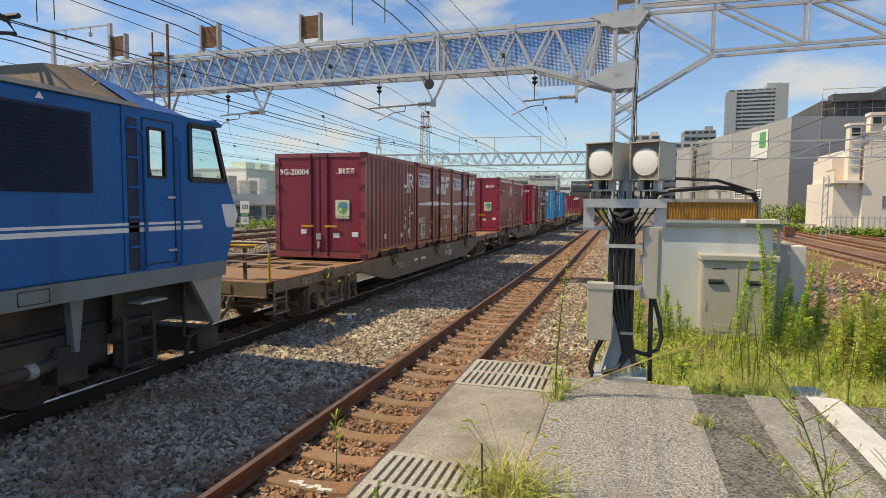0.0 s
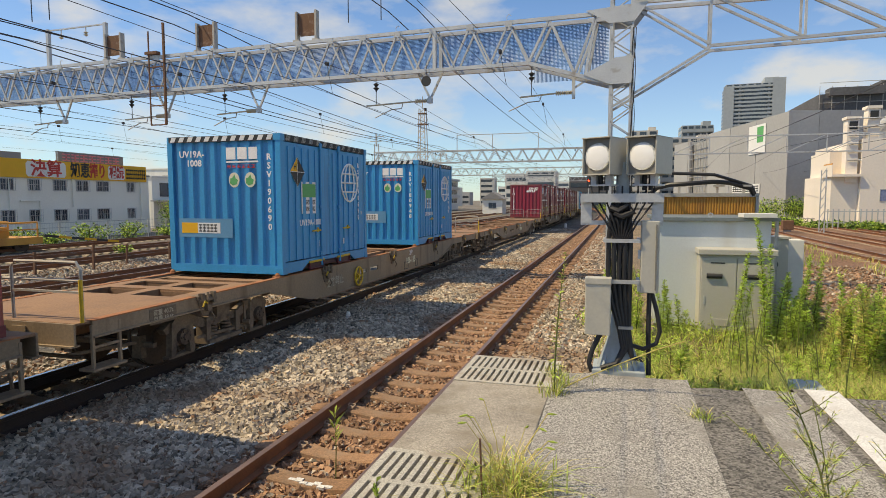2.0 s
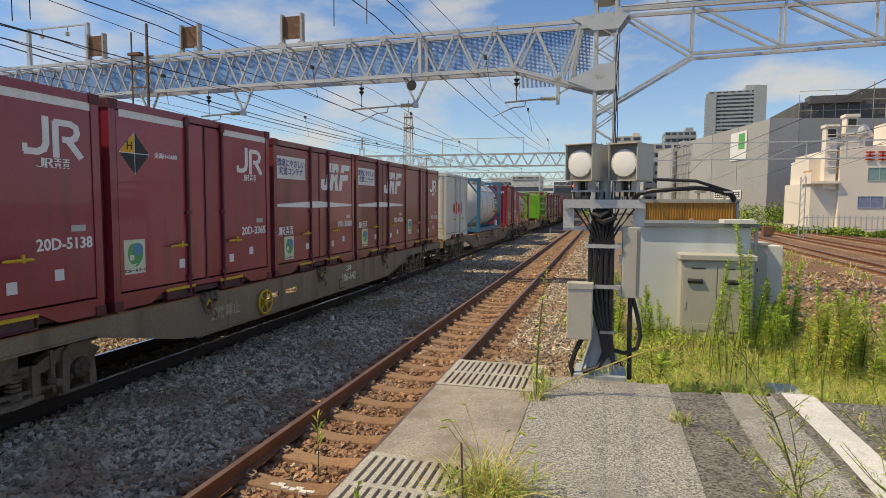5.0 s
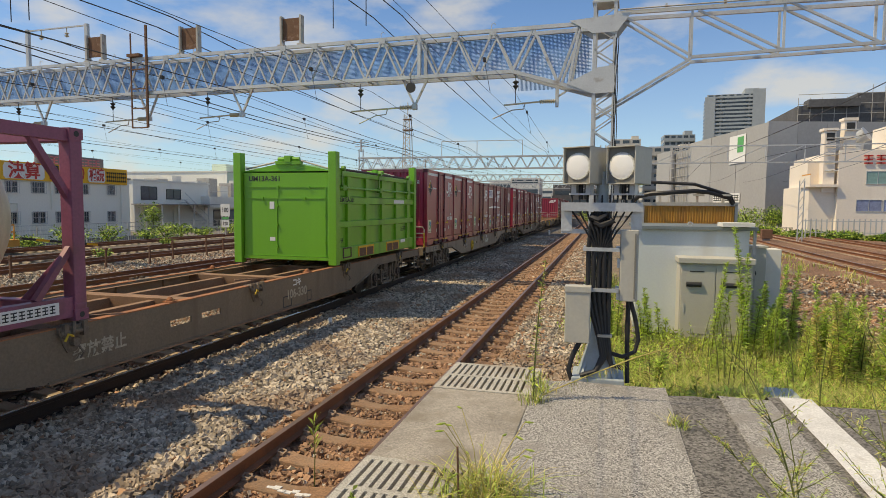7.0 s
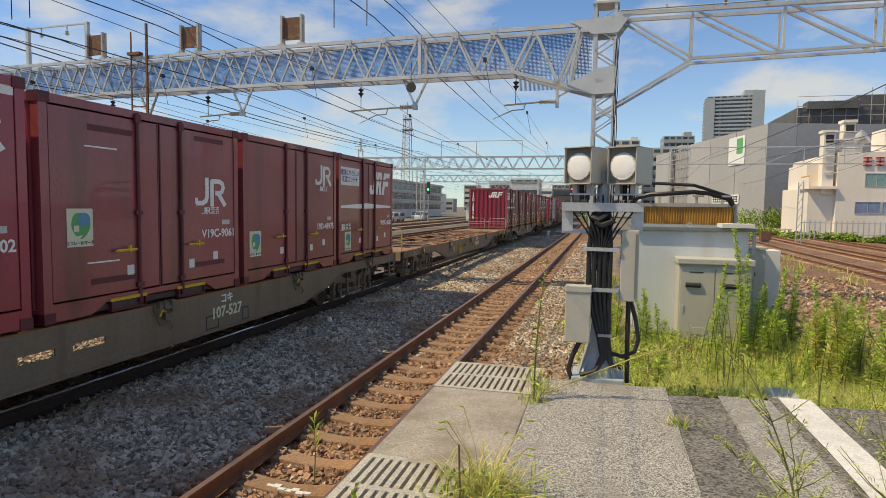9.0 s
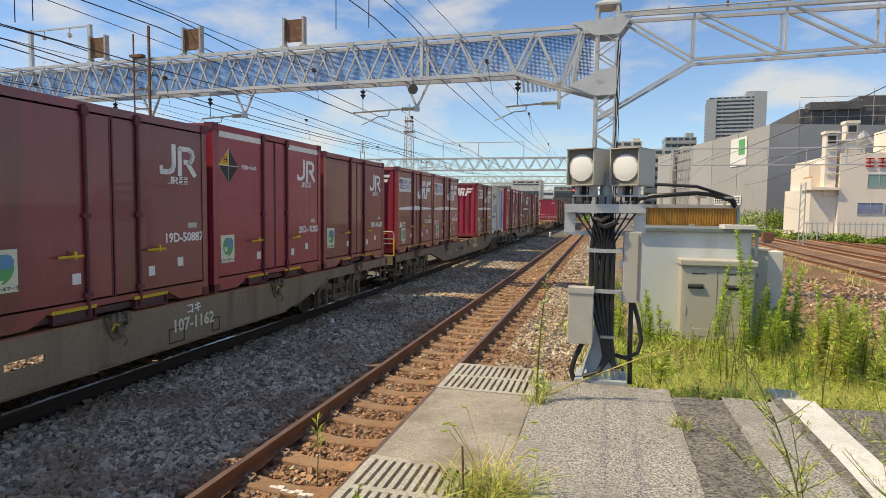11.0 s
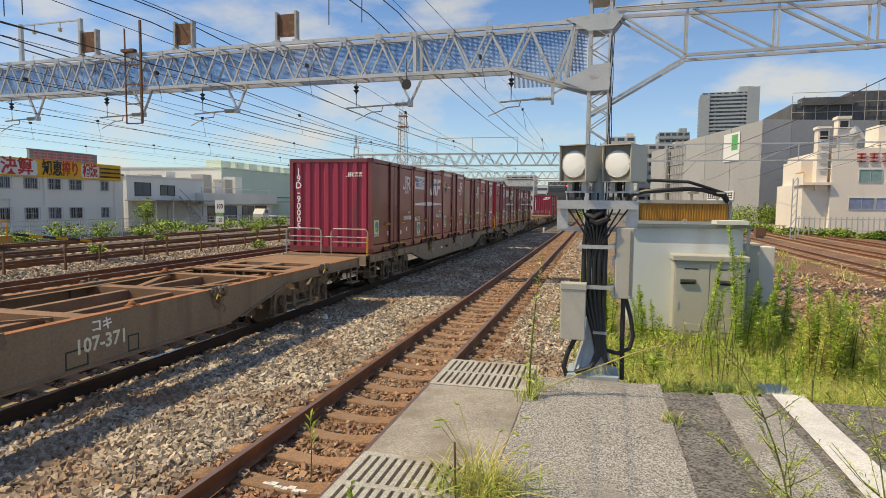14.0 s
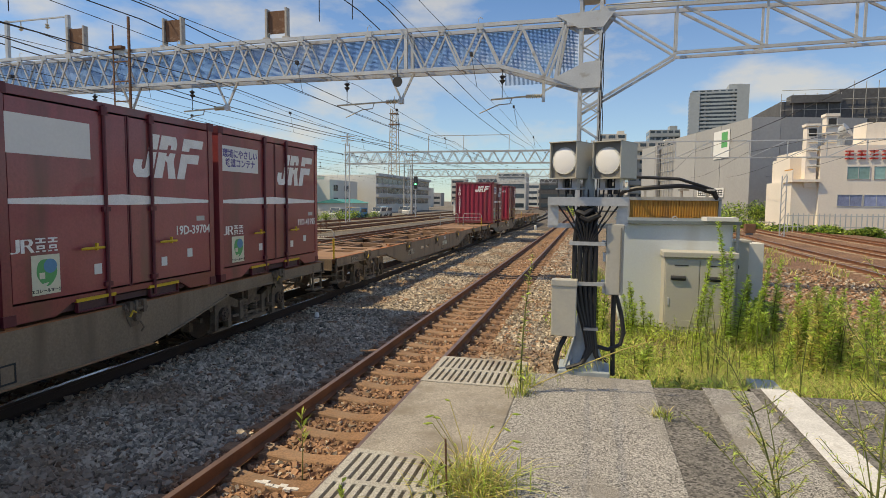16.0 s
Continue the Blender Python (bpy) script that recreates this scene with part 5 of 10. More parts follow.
        s.tube([(0.03, 0.0, -0.18), (0.10, 0.0, -0.18)], 0.05, 10)
        s.tube([(0.08, -0.03, -0.15), (0.11, -0.05, -0.05), (0.09, -0.02, 0.06)], 0.017, 6)
        s.tube([(0.09, 0.04, -0.24), (0.12, 0.07, -0.32), (0.09, 0.05, -0.38)], 0.013, 6)
        return s.mesh("container_lock", BOGIE)

    def make_cone():
        return Shape().box(-0.07, -0.07, 0.0, 0.07, 0.07, 0.015).tube([(0, 0, 0.01), (0, 0, 0.04), (0, 0, 0.07)], [0.055, 0.05, 0.025], 10).mesh("guide_cone", WAGON_EDGE)

    for i in range(5):
        for sx in (-1, 1):
            lk = part("container_lock", stored("lock", make_lock), BOGIE, base, "dark centre lock with levers", at=pose(sx * 1.215, (i - 2) * PITCH, 1.0, 0, 0, 0 if sx > 0 else 180))
            if sx > 0:
                part("lock_lever", stored("locklev", lambda: Shape().tube([(0.11, -0.06, -0.10), (0.14, -0.15, -0.06), (0.13, -0.19, -0.14)], 0.014, 6).mesh("lock_lever", YELLOW)), YELLOW, lk, "yellow lock lever")
    for y in (-5.6, -2.1, 2.1, 5.6):
        for sx in (-1, 1):
            part("guide_cone", stored("cone", make_cone), WAGON_EDGE, base, at=pose(sx * 1.15, y, 1.012))

    def make_hand():
        s = Shape()
        n = 20
        s.tube([(1.28, 0.21 * math.cos(2 * math.pi * i / n), 0.72 + 0.21 * math.sin(2 * math.pi * i / n)) for i in range(n + 1)], 0.022, 6)
        for i in range(5):
            a = 2 * math.pi * i / 5
            s.bar((1.28, 0, 0.72), (1.28, 0.21 * math.cos(a), 0.72 + 0.21 * math.sin(a)), 0.025)
        s.tube([(1.22, 0, 0.72), (1.3, 0, 0.72)], 0.05, 8)
        return s.mesh("hand_wheel", YELLOW)

    if number.startswith("106") and number != "106-330":
        part("hand_wheel", stored("handw", make_hand), YELLOW, base, "yellow brake hand wheel", at=pose(0, -2.3, -0.08))
    writing("wagon_number", number, 0.25, FADED_INK if number in ("106-330", "107-1109", "107-235", "106-218") else STICKER_CREAM, base, Matrix.Translation((1.236, 1.5, 0.66)) @ SIDE)
    part("type_code", stored("koki", lambda: text_mesh("type_code", "コキ", 0.17)), WHITE_INK, base, at=Matrix.Translation((1.236, 1.5, 0.87)) @ SIDE)
    part("sill_notice", stored("humping", lambda: text_mesh("sill_notice", "突放禁止", 0.21, FADED_INK)), FADED_INK, base, at=Matrix.Translation((1.236, -3.45, 0.66)) @ SIDE)
    if number == "107-73":
        part("drawbar", Shape().box(-0.1, -11.0, 0.72, 0.1, -9.9, 0.94), BOGIE, base)
    def frames():
        s = Shape()
        for x0, x1 in ((-0.55, -0.22), (0.42, 0.62)):
            for o in (rect(x0, 0, x1, 0.02), rect(x0, 0.2, x1, 0.22), rect(x0, 0.02, x0 + 0.02, 0.2), rect(x1 - 0.02, 0.02, x1, 0.2)):
                s.prism(o, "z", 0, 0.003)
        return s.mesh("card_frame", BLACK_INK)

    part("card_frame", stored("cards", frames), BLACK_INK, base, at=Matrix.Translation((1.234, 1.5, 0.43)) @ SIDE)
    part("load_plate", stored("loadp", lambda: plate_mesh("load_plate", [rect(0, 0, 0.50, 0.21)], BOGIE)), BOGIE, base, at=Matrix.Translation((1.24, -8.86, 0.765)) @ SIDE)
    part("load_note", stored("loadb", lambda: text_mesh("load_note", "荷重 40.7t\n自重 18.6t", 0.085, FADED_INK)), STICKER_CREAM, base, at=Matrix.Translation((1.244, -8.61, 0.870)) @ SIDE)
    return base


# ---- tank and open-top containers ----
def tank_words(parent, r, zc, y, z, text, size, ink, squeeze=1.0):
    """Lettering bent round a lying tank shell of radius r with its axis at zc."""
    o = writing("tank_note", text, size, ink, parent, Matrix(), depth=0.003, squeeze=squeeze)
    for v in o.data.vertices:
        a = (z + v.co.y - zc) / r
        out = r + 0.004 + v.co.z
        v.co = (out * math.cos(a), y + v.co.x, zc + out * math.sin(a))
    return o


def bent_plate(name, parent, r, zc, y0, z0, outlines, mat, label=""):
    """Flat shapes cut into narrow strips and laid on the tank shell."""
    s = Shape()
    for o in outlines:
        s.prism(o, "z", 0.002, 0.012)
    me = s.mesh(name, mat)
    bm = bmesh.new()
    bm.from_mesh(me)
    bmesh.ops.subdivide_edges(bm, edges=[e for e in bm.edges if e.calc_length() > 0.15], cuts=3, use_grid_fill=True)
    for v in bm.verts:
        a = (z0 + v.co.y - zc) / r
        v.co = ((r + v.co.z) * math.cos(a), y0 + v.co.x, zc + (r + v.co.z) * math.sin(a))
    bm.to_mesh(me)
    bm.free()
    return part(name, me, mat, parent, label)


def tank_container(frame_m, shell_m, kind):
    cream = kind == "cream"
    base = thing("tank_container", "cream tank container in a plum-red frame" if cream else "white gas tank container in a teal frame", "tank container", "containers on the train")
    w, l, h = 2.44, 6.06, 2.24 if cream else 2.65
    r, zc = (0.98, 1.20) if cream else (1.17, 1.36)
    for sy in (-1, 1):
        s = Shape()
        y = sy * (l / 2 - 0.09)
        for sx in (-1, 1):
            s.bar((sx * (w / 2 - 0.09), y, 0), (sx * (w / 2 - 0.09), y, h), 0.17)
        s.bar((-w / 2, y, h - 0.08), (w / 2, y, h - 0.08), 0.15)
        s.bar((-w / 2, y, 0.1), (w / 2, y, 0.1), 0.15, 0.2)
        for sx in (-1, 1):
            s.bar((sx * (w / 2 - 0.1), y, h - 0.8), (sx * 0.55, y, h - 0.12), 0.09)
            s.bar((sx * (w / 2 - 0.1), y, 0.85), (sx * 0.35, y, 0.15), 0.09)
        ef = part("end_frame", s, frame_m, base, round_off=0.012)
        for sx in (-1, 1):
            for z in (0.06, h - 0.06):
                part("corner_casting", stored("tcast" + kind, lambda: Shape().box(-0.095, -0.095, -0.065, 0.095, 0.095, 0.065).mesh("corner_casting", frame_m)), frame_m, ef, at=pose(sx * (w / 2 - 0.092), y, z))
                if sx > 0:
                    part("casting_hole", stored("thole", lambda: Shape().tube([(0.096, 0, 0), (0.099, 0, 0)], 0.035, 12).mesh("casting_hole", BLACK_INK)), BLACK_INK, ef, at=pose(sx * (w / 2 - 0.092), y, z))
    for sx in (-1, 1):
        s = Shape()
        x = sx * (w / 2 - 0.09)
        if cream:
            s.bar((x, -l / 2 + 0.1, 0.16), (x, l / 2 - 0.1, 0.16), 0.12, 0.24)
            s.bar((x, -l / 2 + 0.1, h - 0.08), (x, l / 2 - 0.1, h - 0.08), 0.12, 0.14)
            s.bar((x, -l / 2 + 0.15, 0.85), (x, -l / 2 + 0.62, 0.28), 0.07)
            s.bar((x, l / 2 - 0.15, 0.85), (x, l / 2 - 0.62, 0.28), 0.07)
            s.bar((x, -l / 2 + 0.15, 1.45), (x, -l / 2 + 0.62, h - 0.12), 0.07)
            s.bar((x, l / 2 - 0.15, 1.45), (x, l / 2 - 0.62, h - 0.12), 0.07)
        else:
            s.bar((x, -l / 2 + 0.1, 0.1), (x, l / 2 - 0.1, 0.1), 0.14, 0.18)
        part("side_rail", s, frame_m, base)
    k = r / 1.08
    e = 2.62
    prof = [(-e, 0.15 * k), (-e + 0.02, 0.5 * k), (-e + 0.11, 0.80 * k), (-e + 0.26, 0.97 * k), (-e + 0.42, r), (e - 0.42, r), (e - 0.26, 0.97 * k), (e - 0.11, 0.80 * k), (e - 0.02, 0.5 * k), (e, 0.15 * k)]
    shell = part("tank_shell", Shape().tube([(0, a, zc) for a, b in prof], [b for a, b in prof], 48), shell_m, base, soft=True)
    for y in ((-1.66, -0.47, 0.72, 2.02) if cream else (-2.1, -0.7, 0.7, 2.1)):
        part("band", Shape().tube([(0, y - 0.03, zc), (0, y + 0.03, zc)], r + 0.008, 48), GALV_OLD, shell, "grey-brown clamping band", soft=True)
    for y in (-1.0, 1.1):
        part("top_box", Shape().box(-0.5, y - 0.75, zc + r - 0.10, 0.55, y + 0.45, zc + r + 0.10), GALV_OLD, base, "grey spill box on the tank")
    part("manhole", Shape().tube([(0, 0, zc + r - 0.02), (0, 0, zc + r + 0.06)], 0.28, 14), GALV_OLD, base)
    if cream:
        a = 0.62
        part("side_pipe", Shape().tube([(r * math.cos(a) + 0.05, -2.3, zc + r * math.sin(a)), (r * math.cos(a) + 0.05, -0.45, zc + r * math.sin(a)), (r * 0.75, -0.35, zc + r * 0.72), (r * 0.6, -0.5, zc + r * 0.85)], 0.028, 8), GALV_OLD, base, "grey pipe along the tank", soft=True)
        for y in (-1.73, 0.655):
            part("saddle", Shape().box(w / 2 - 0.25, y - 0.17, 0.2, w / 2 - 0.05, y + 0.17, 0.66), YELLOW, base, "yellow tank saddle", round_off=0.01)
        for y0, y1 in ((-1.9, -0.96), (0.59, 1.55)):
            pk = part("pocket_plate", Shape().box(w / 2 - 0.03, y0, 0.06, w / 2 - 0.005, y1, 0.36), YELLOW, base, "yellow forklift pocket plate")
            part("pocket_hole", Shape().box(w / 2 - 0.004, y0 + 0.18, 0.06, w / 2 - 0.001, y1 - 0.18, 0.20), ROOF_DARK, pk)
            part("red_mark", Shape().prism([((y0 + y1) / 2 - 0.05, 0.34), ((y0 + y1) / 2 + 0.05, 0.34), ((y0 + y1) / 2, 0.26)], "x", w / 2 - 0.004, w / 2 + 0.001), RED_INK, pk)
        hb = part("hazard_board", Shape().box(w / 2 - 0.03, -0.95, 0.12, w / 2 - 0.005, 0.58, 0.36), YELLOW, base, "yellow and black striped board")
        for i in range(15):
            part("hazard_stripe", stored("hzs", lambda: plate_mesh("hazard_stripe", [sheared(rect(0, 0, 0.045, 0.235), 0.5)], BLACK_INK)), BLACK_INK, hb, at=Matrix.Translation((w / 2 - 0.004, -0.94 + i * 0.094, 0.122)) @ SIDE)
        for y, t in ((-0.55, "5tフォーク"), (0.2, "使用禁止")):
            wp = part("word_plate", Shape().box(w / 2 - 0.004, y - 0.3, 0.17, w / 2 + 0.002, y + 0.3, 0.31), STICKER_CREAM, hb)
            writing("words", t, 0.11, BLACK_INK, wp, Matrix.Translation((w / 2 + 0.003, y, 0.24)) @ SIDE)
        part("owner_plate", Shape().box(w / 2 - 0.028, 1.75, 0.10, w / 2 - 0.02, 2.65, 0.24), SIGN_WHITE, base, "white plate with small black writing")
        part("owner_bars", plate_mesh("owner_bars", text_bars(9, 0.84, 0.09), BLACK_INK), BLACK_INK, base, at=Matrix.Translation((w / 2 - 0.02, 1.78, 0.125)) @ SIDE)
        bent_plate("emblem", base, r, zc, -2.72, zc - 0.05, serif_shapes(1.78, 0.62), PINK_FRAME, "large plum emblem shapes")
        for y, z, t, size in ((0.15, 1.52, "メチオニン", 0.145), (0.15, 1.32, "ヒドロキシアナログ", 0.125), (0.88, 1.32, "専用", 0.13), (0.15, 1.10, "96", 0.19), (-1.1, 1.0, "UT11K-95145", 0.165), (1.45, 1.34, "20K2  T11", 0.09), (1.42, 1.24, "RID/ADR", 0.05), (1.45, 1.15, "UN PORTABLE TANK", 0.05), (1.45, 1.07, "TC IMPACT APPROVED", 0.05), (-2.0, 0.82, "形式積載可", 0.15)):
            tank_words(base, r, zc, y, z, t, size, BLACK_INK)
        bent_plate("orange_label", base, r, zc, 1.5, 0.80, [rect(0, 0, 0.16, 0.14)], SIGN_YELLOW, "orange label")
        bent_plate("blue_label", base, r, zc, 1.22, 0.62, [rect(0, 0, 0.3, 0.16)], STICKER_BLUE, "blue and white label")
        part("warning_triangle", plate_mesh("warning_triangle", [[(-0.2, 0), (0.2, 0), (0, 0.36)]], SIGN_YELLOW, 0.02), SIGN_YELLOW, base, "orange warning triangle", at=Matrix.Translation((0.35, -2.63, 1.2)) @ END)
    else:
        for y, z, t, size in ((1.72, 1.72, "GNCU 880025 3", 0.13), (1.66, 1.56, "22K8     T50", 0.13), (1.74, 1.37, "TC IMPACT APPROVED", 0.085), (1.72, 1.26, "UN PORTABLE TANK", 0.085), (1.66, 1.15, "DOT SP 14578", 0.085), (1.72, 0.98, "34.5 BAR", 0.12)):
            tank_words(base, r, zc, y, z, t, size, BLACK_INK)
        for y0, z0, ww, hh in ((1.32, 0.90, 0.14, 0.18), (1.98, 0.88, 0.30, 0.20)):
            bent_plate("orange_label", base, r, zc, y0, z0, [rect(0, 0, ww, hh)], SIGN_YELLOW, "orange label")
        part("side_pipe", Shape().tube([(r * 0.83, -2.2, zc + r * 0.58), (r * 0.83 + 0.03, 1.7, zc + r * 0.58), (r * 0.83 + 0.05, 2.1, zc + r * 0.54)], 0.02, 8), GALV_OLD, base, "grey rail along the tank", soft=True)
        part("valve", Shape().tube([(1.0, 2.55, 0.18), (1.0, 2.55, 0.42), (1.0, 2.55, 0.48)], [0.09, 0.09, 0.05], 12), SIGN_WHITE, base, "white valve cap", soft=True)
    return base


def green_container():
    base = thing("open_top_container", "bright green open-top bulk container with tall corner posts", "container", "containers on the train")
    w, l, h = 2.44, 5.85, 2.18
    for sx in (-1, 1):
        for sy in (-1, 1):
            part("corner_post", Shape().box(sx * (w / 2) - 0.1, sy * (l / 2) - 0.1, 0, sx * (w / 2) + 0.1, sy * (l / 2) + 0.1, 2.59), GREEN, base, round_off=0.012)
        for z0, z1 in ((0.07, 0.38), (h - 0.12, h)):
            part("side_beam", Shape().box(sx * (w / 2) - 0.07, -l / 2 + 0.1, z0, sx * (w / 2) + 0.05, l / 2 - 0.1, z1), GREEN, base, round_off=0.012)
    part("hull", Shape().box(-w / 2 + 0.03, -l / 2 + 0.04, 0.1, w / 2 - 0.03, l / 2 - 0.04, h - 0.06), GREEN, base)
    for y in (-2.13, -0.96, 0.20, 1.37, 2.42):
        part("side_stiffener", stored("gst", lambda: Shape().box(-0.05, -0.11, 0.38, 0.035, 0.11, h - 0.12).mesh("side_stiffener", GREEN)), GREEN, base, at=pose(w / 2, y, 0))
    for z0, z1 in ((0.84, 1.02), (1.40, 1.60)):
        part("side_waist", Shape().prism([(w / 2 - 0.03, z0), (w / 2 + 0.055, z0 + 0.02), (w / 2 + 0.055, z1 - 0.03), (w / 2 - 0.03, z1)], "y", -l / 2 + 0.1, l / 2 - 0.1), GREEN, base)
    rod = part("cover_rod", Shape().tube([(w / 2 + 0.09, -l / 2 + 0.15, 1.78), (w / 2 + 0.09, l / 2 - 0.15, 1.78)], 0.025, 8), GREEN, base, "green turning rod for the cover")
    for y in (-2.6, -0.2, 2.2):
        part("rod_bearing", stored("grb", lambda: Shape().box(w / 2 + 0.02, -0.09, 1.72, w / 2 + 0.13, 0.09, 1.84).box(w / 2 + 0.03, -0.03, 1.72, w / 2 + 0.07, 0.03, h + 0.06).tube([(w / 2 + 0.05, 0, h + 0.05), (w / 2 + 0.13, 0, h + 0.05)], 0.06, 8).mesh("rod_bearing", GREEN)), GREEN, rod, at=pose(0, y, 0))
    s = Shape()
    s.box(-1.10, -0.03, 0.18, 1.10, 0.0, h - 0.06)
    s.box(-0.24, -0.045, 0.25, -0.225, 0.0, 1.5)
    for z in (1.52, 1.78):
        s.box(-1.08, -0.045, z, 1.08, 0.0, z + 0.022)
    s.box(-0.2, -0.045, 1.54, -0.18, 0.0, 1.78)
    s.box(1.0, -0.045, 0.2, 1.02, 0.0, 1.78)
    s.box(-1.1, -0.06, 0.1, 1.1, 0.0, 0.17)
    end = part("end_door", s, GREEN, base, at=pose(0, -l / 2 + 0.03, 0))
    for x, z in ((-0.22, 0.4), (-0.22, 0.9), (-0.22, 1.35), (1.0, 0.5), (1.0, 1.2), (-0.6, 1.53), (0.5, 1.53), (-0.2, 1.79), (0.6, 1.79)):
        part("hinge", stored("ghinge", lambda: Shape().box(-0.025, -0.07, -0.03, 0.025, -0.03, 0.03).mesh("hinge", GREEN)), GREEN, end, at=pose(x, 0, z))
    s = Shape()
    s.add([(-1.15, -l / 2 + 0.1, h - 0.02), (0, -l / 2 + 0.1, h + 0.20), (1.15, -l / 2 + 0.1, h - 0.02), (-1.15, l / 2 - 0.1, h - 0.02), (0, l / 2 - 0.1, h + 0.20), (1.15, l / 2 - 0.1, h - 0.02)], [(0, 1, 4, 3), (1, 2, 5, 4), (0, 1, 2), (3, 4, 5)])
    cover = part("cover_sheet", s, GREEN, base, "green roll-over cover")
    part("cover_bar", Shape().tube([(1.16, -l / 2 + 0.2, h + 0.04), (1.16, l / 2 - 0.2, h + 0.04)], 0.035, 6), ROOF_DARK, cover)
    for y in (-l / 2 + 0.12, l / 2 - 0.2):
        part("cover_gear", Shape().box(-0.3, y - 0.06, h + 0.14, 0.35, y + 0.06, h + 0.22).tube([(-0.25, y, h + 0.26), (0.3, y, h + 0.26)], 0.05, 8).box(-0.06, y - 0.08, h + 0.2, 0.1, y + 0.08, h + 0.34), GREEN, cover, "green cover gear")
        part("cover_arm", Shape().tube([(-1.1, y, h + 0.04), (-0.3, y, h + 0.2), (0.35, y, h + 0.22), (1.1, y, h + 0.02)], 0.022, 6), GALV_OLD, cover)
    for y0, y1 in ((-1.64, -0.58), (0.37, 1.42)):
        pk = part("pocket_mark", Shape().box(w / 2 + 0.051, y0, 0.10, w / 2 + 0.062, y1, 0.36), SIGN_YELLOW, base, "orange-edged forklift pocket")
        for a, b in ((y0 + 0.06, (y0 + y1) / 2 - 0.03), ((y0 + y1) / 2 + 0.03, y1 - 0.06)):
            part("pocket_hole", Shape().box(w / 2 + 0.0625, a, 0.10, w / 2 + 0.066, b, 0.31), RUSTY, pk)
    fr = Shape()
    for a, b in (((-2.55, 0.14), (-2.1, 0.14)), ((-2.1, 0.14), (-2.1, 0.36)), ((-2.1, 0.36), (-2.55, 0.36)), ((-2.55, 0.36), (-2.55, 0.14))):
        fr.bar((w / 2 + 0.06, a[0], a[1]), (w / 2 + 0.06, b[0], b[1]), 0.025, 0.02, up=(1, 0, 0))
    part("card_frame", fr, ROOF_DARK, base)
    writing("end_code", "UM13A-361", 0.17, BLACK_INK, base, Matrix.Translation((-0.55, -l / 2 - 0.002, 1.98)) @ END)
    writing("side_code", "UM13A-361", 0.17, BLACK_INK, base, Matrix.Translation((w / 2 + 0.057, -2.3, 1.50)) @ SIDE)
    part("end_notice", plate_mesh("end_notice", [rect(0, 0, 0.12, 0.17), rect(0, -0.75, 0.14, -0.66)], SIGN_WHITE), SIGN_WHITE, base, "white notices on the end door", at=Matrix.Translation((-0.42, -l / 2 - 0.004, 1.28)) @ END)
    part("side_notice", plate_mesh("side_notice", [rect(0, 0, 0.42, 0.10)], SIGN_WHITE), SIGN_WHITE, base, at=Matrix.Translation((w / 2 + 0.052, 1.62, 0.27)) @ SIDE)
    part("owner_bars", plate_mesh("owner_bars", text_bars(7, 0.62, 0.12), BLACK_INK), BLACK_INK, base, at=Matrix.Translation((w / 2 - 0.028, 1.85, 0.62)) @ SIDE)
    part("owner_bars", plate_mesh("owner_bars", text_bars(7, 0.55, 0.09), BLACK_INK), BLACK_INK, base, at=Matrix.Translation((w / 2 - 0.028, -2.9, 0.5)) @ SIDE)
    part("slogan_patch", plate_mesh("slogan_patch", [rect(0, 0, 0.9, 0.10)], SIGN_WHITE), SIGN_WHITE, base, "pale slogan strip", at=Matrix.Translation((w / 2 + 0.056, 1.0, 1.44)) @ SIDE)
    return base


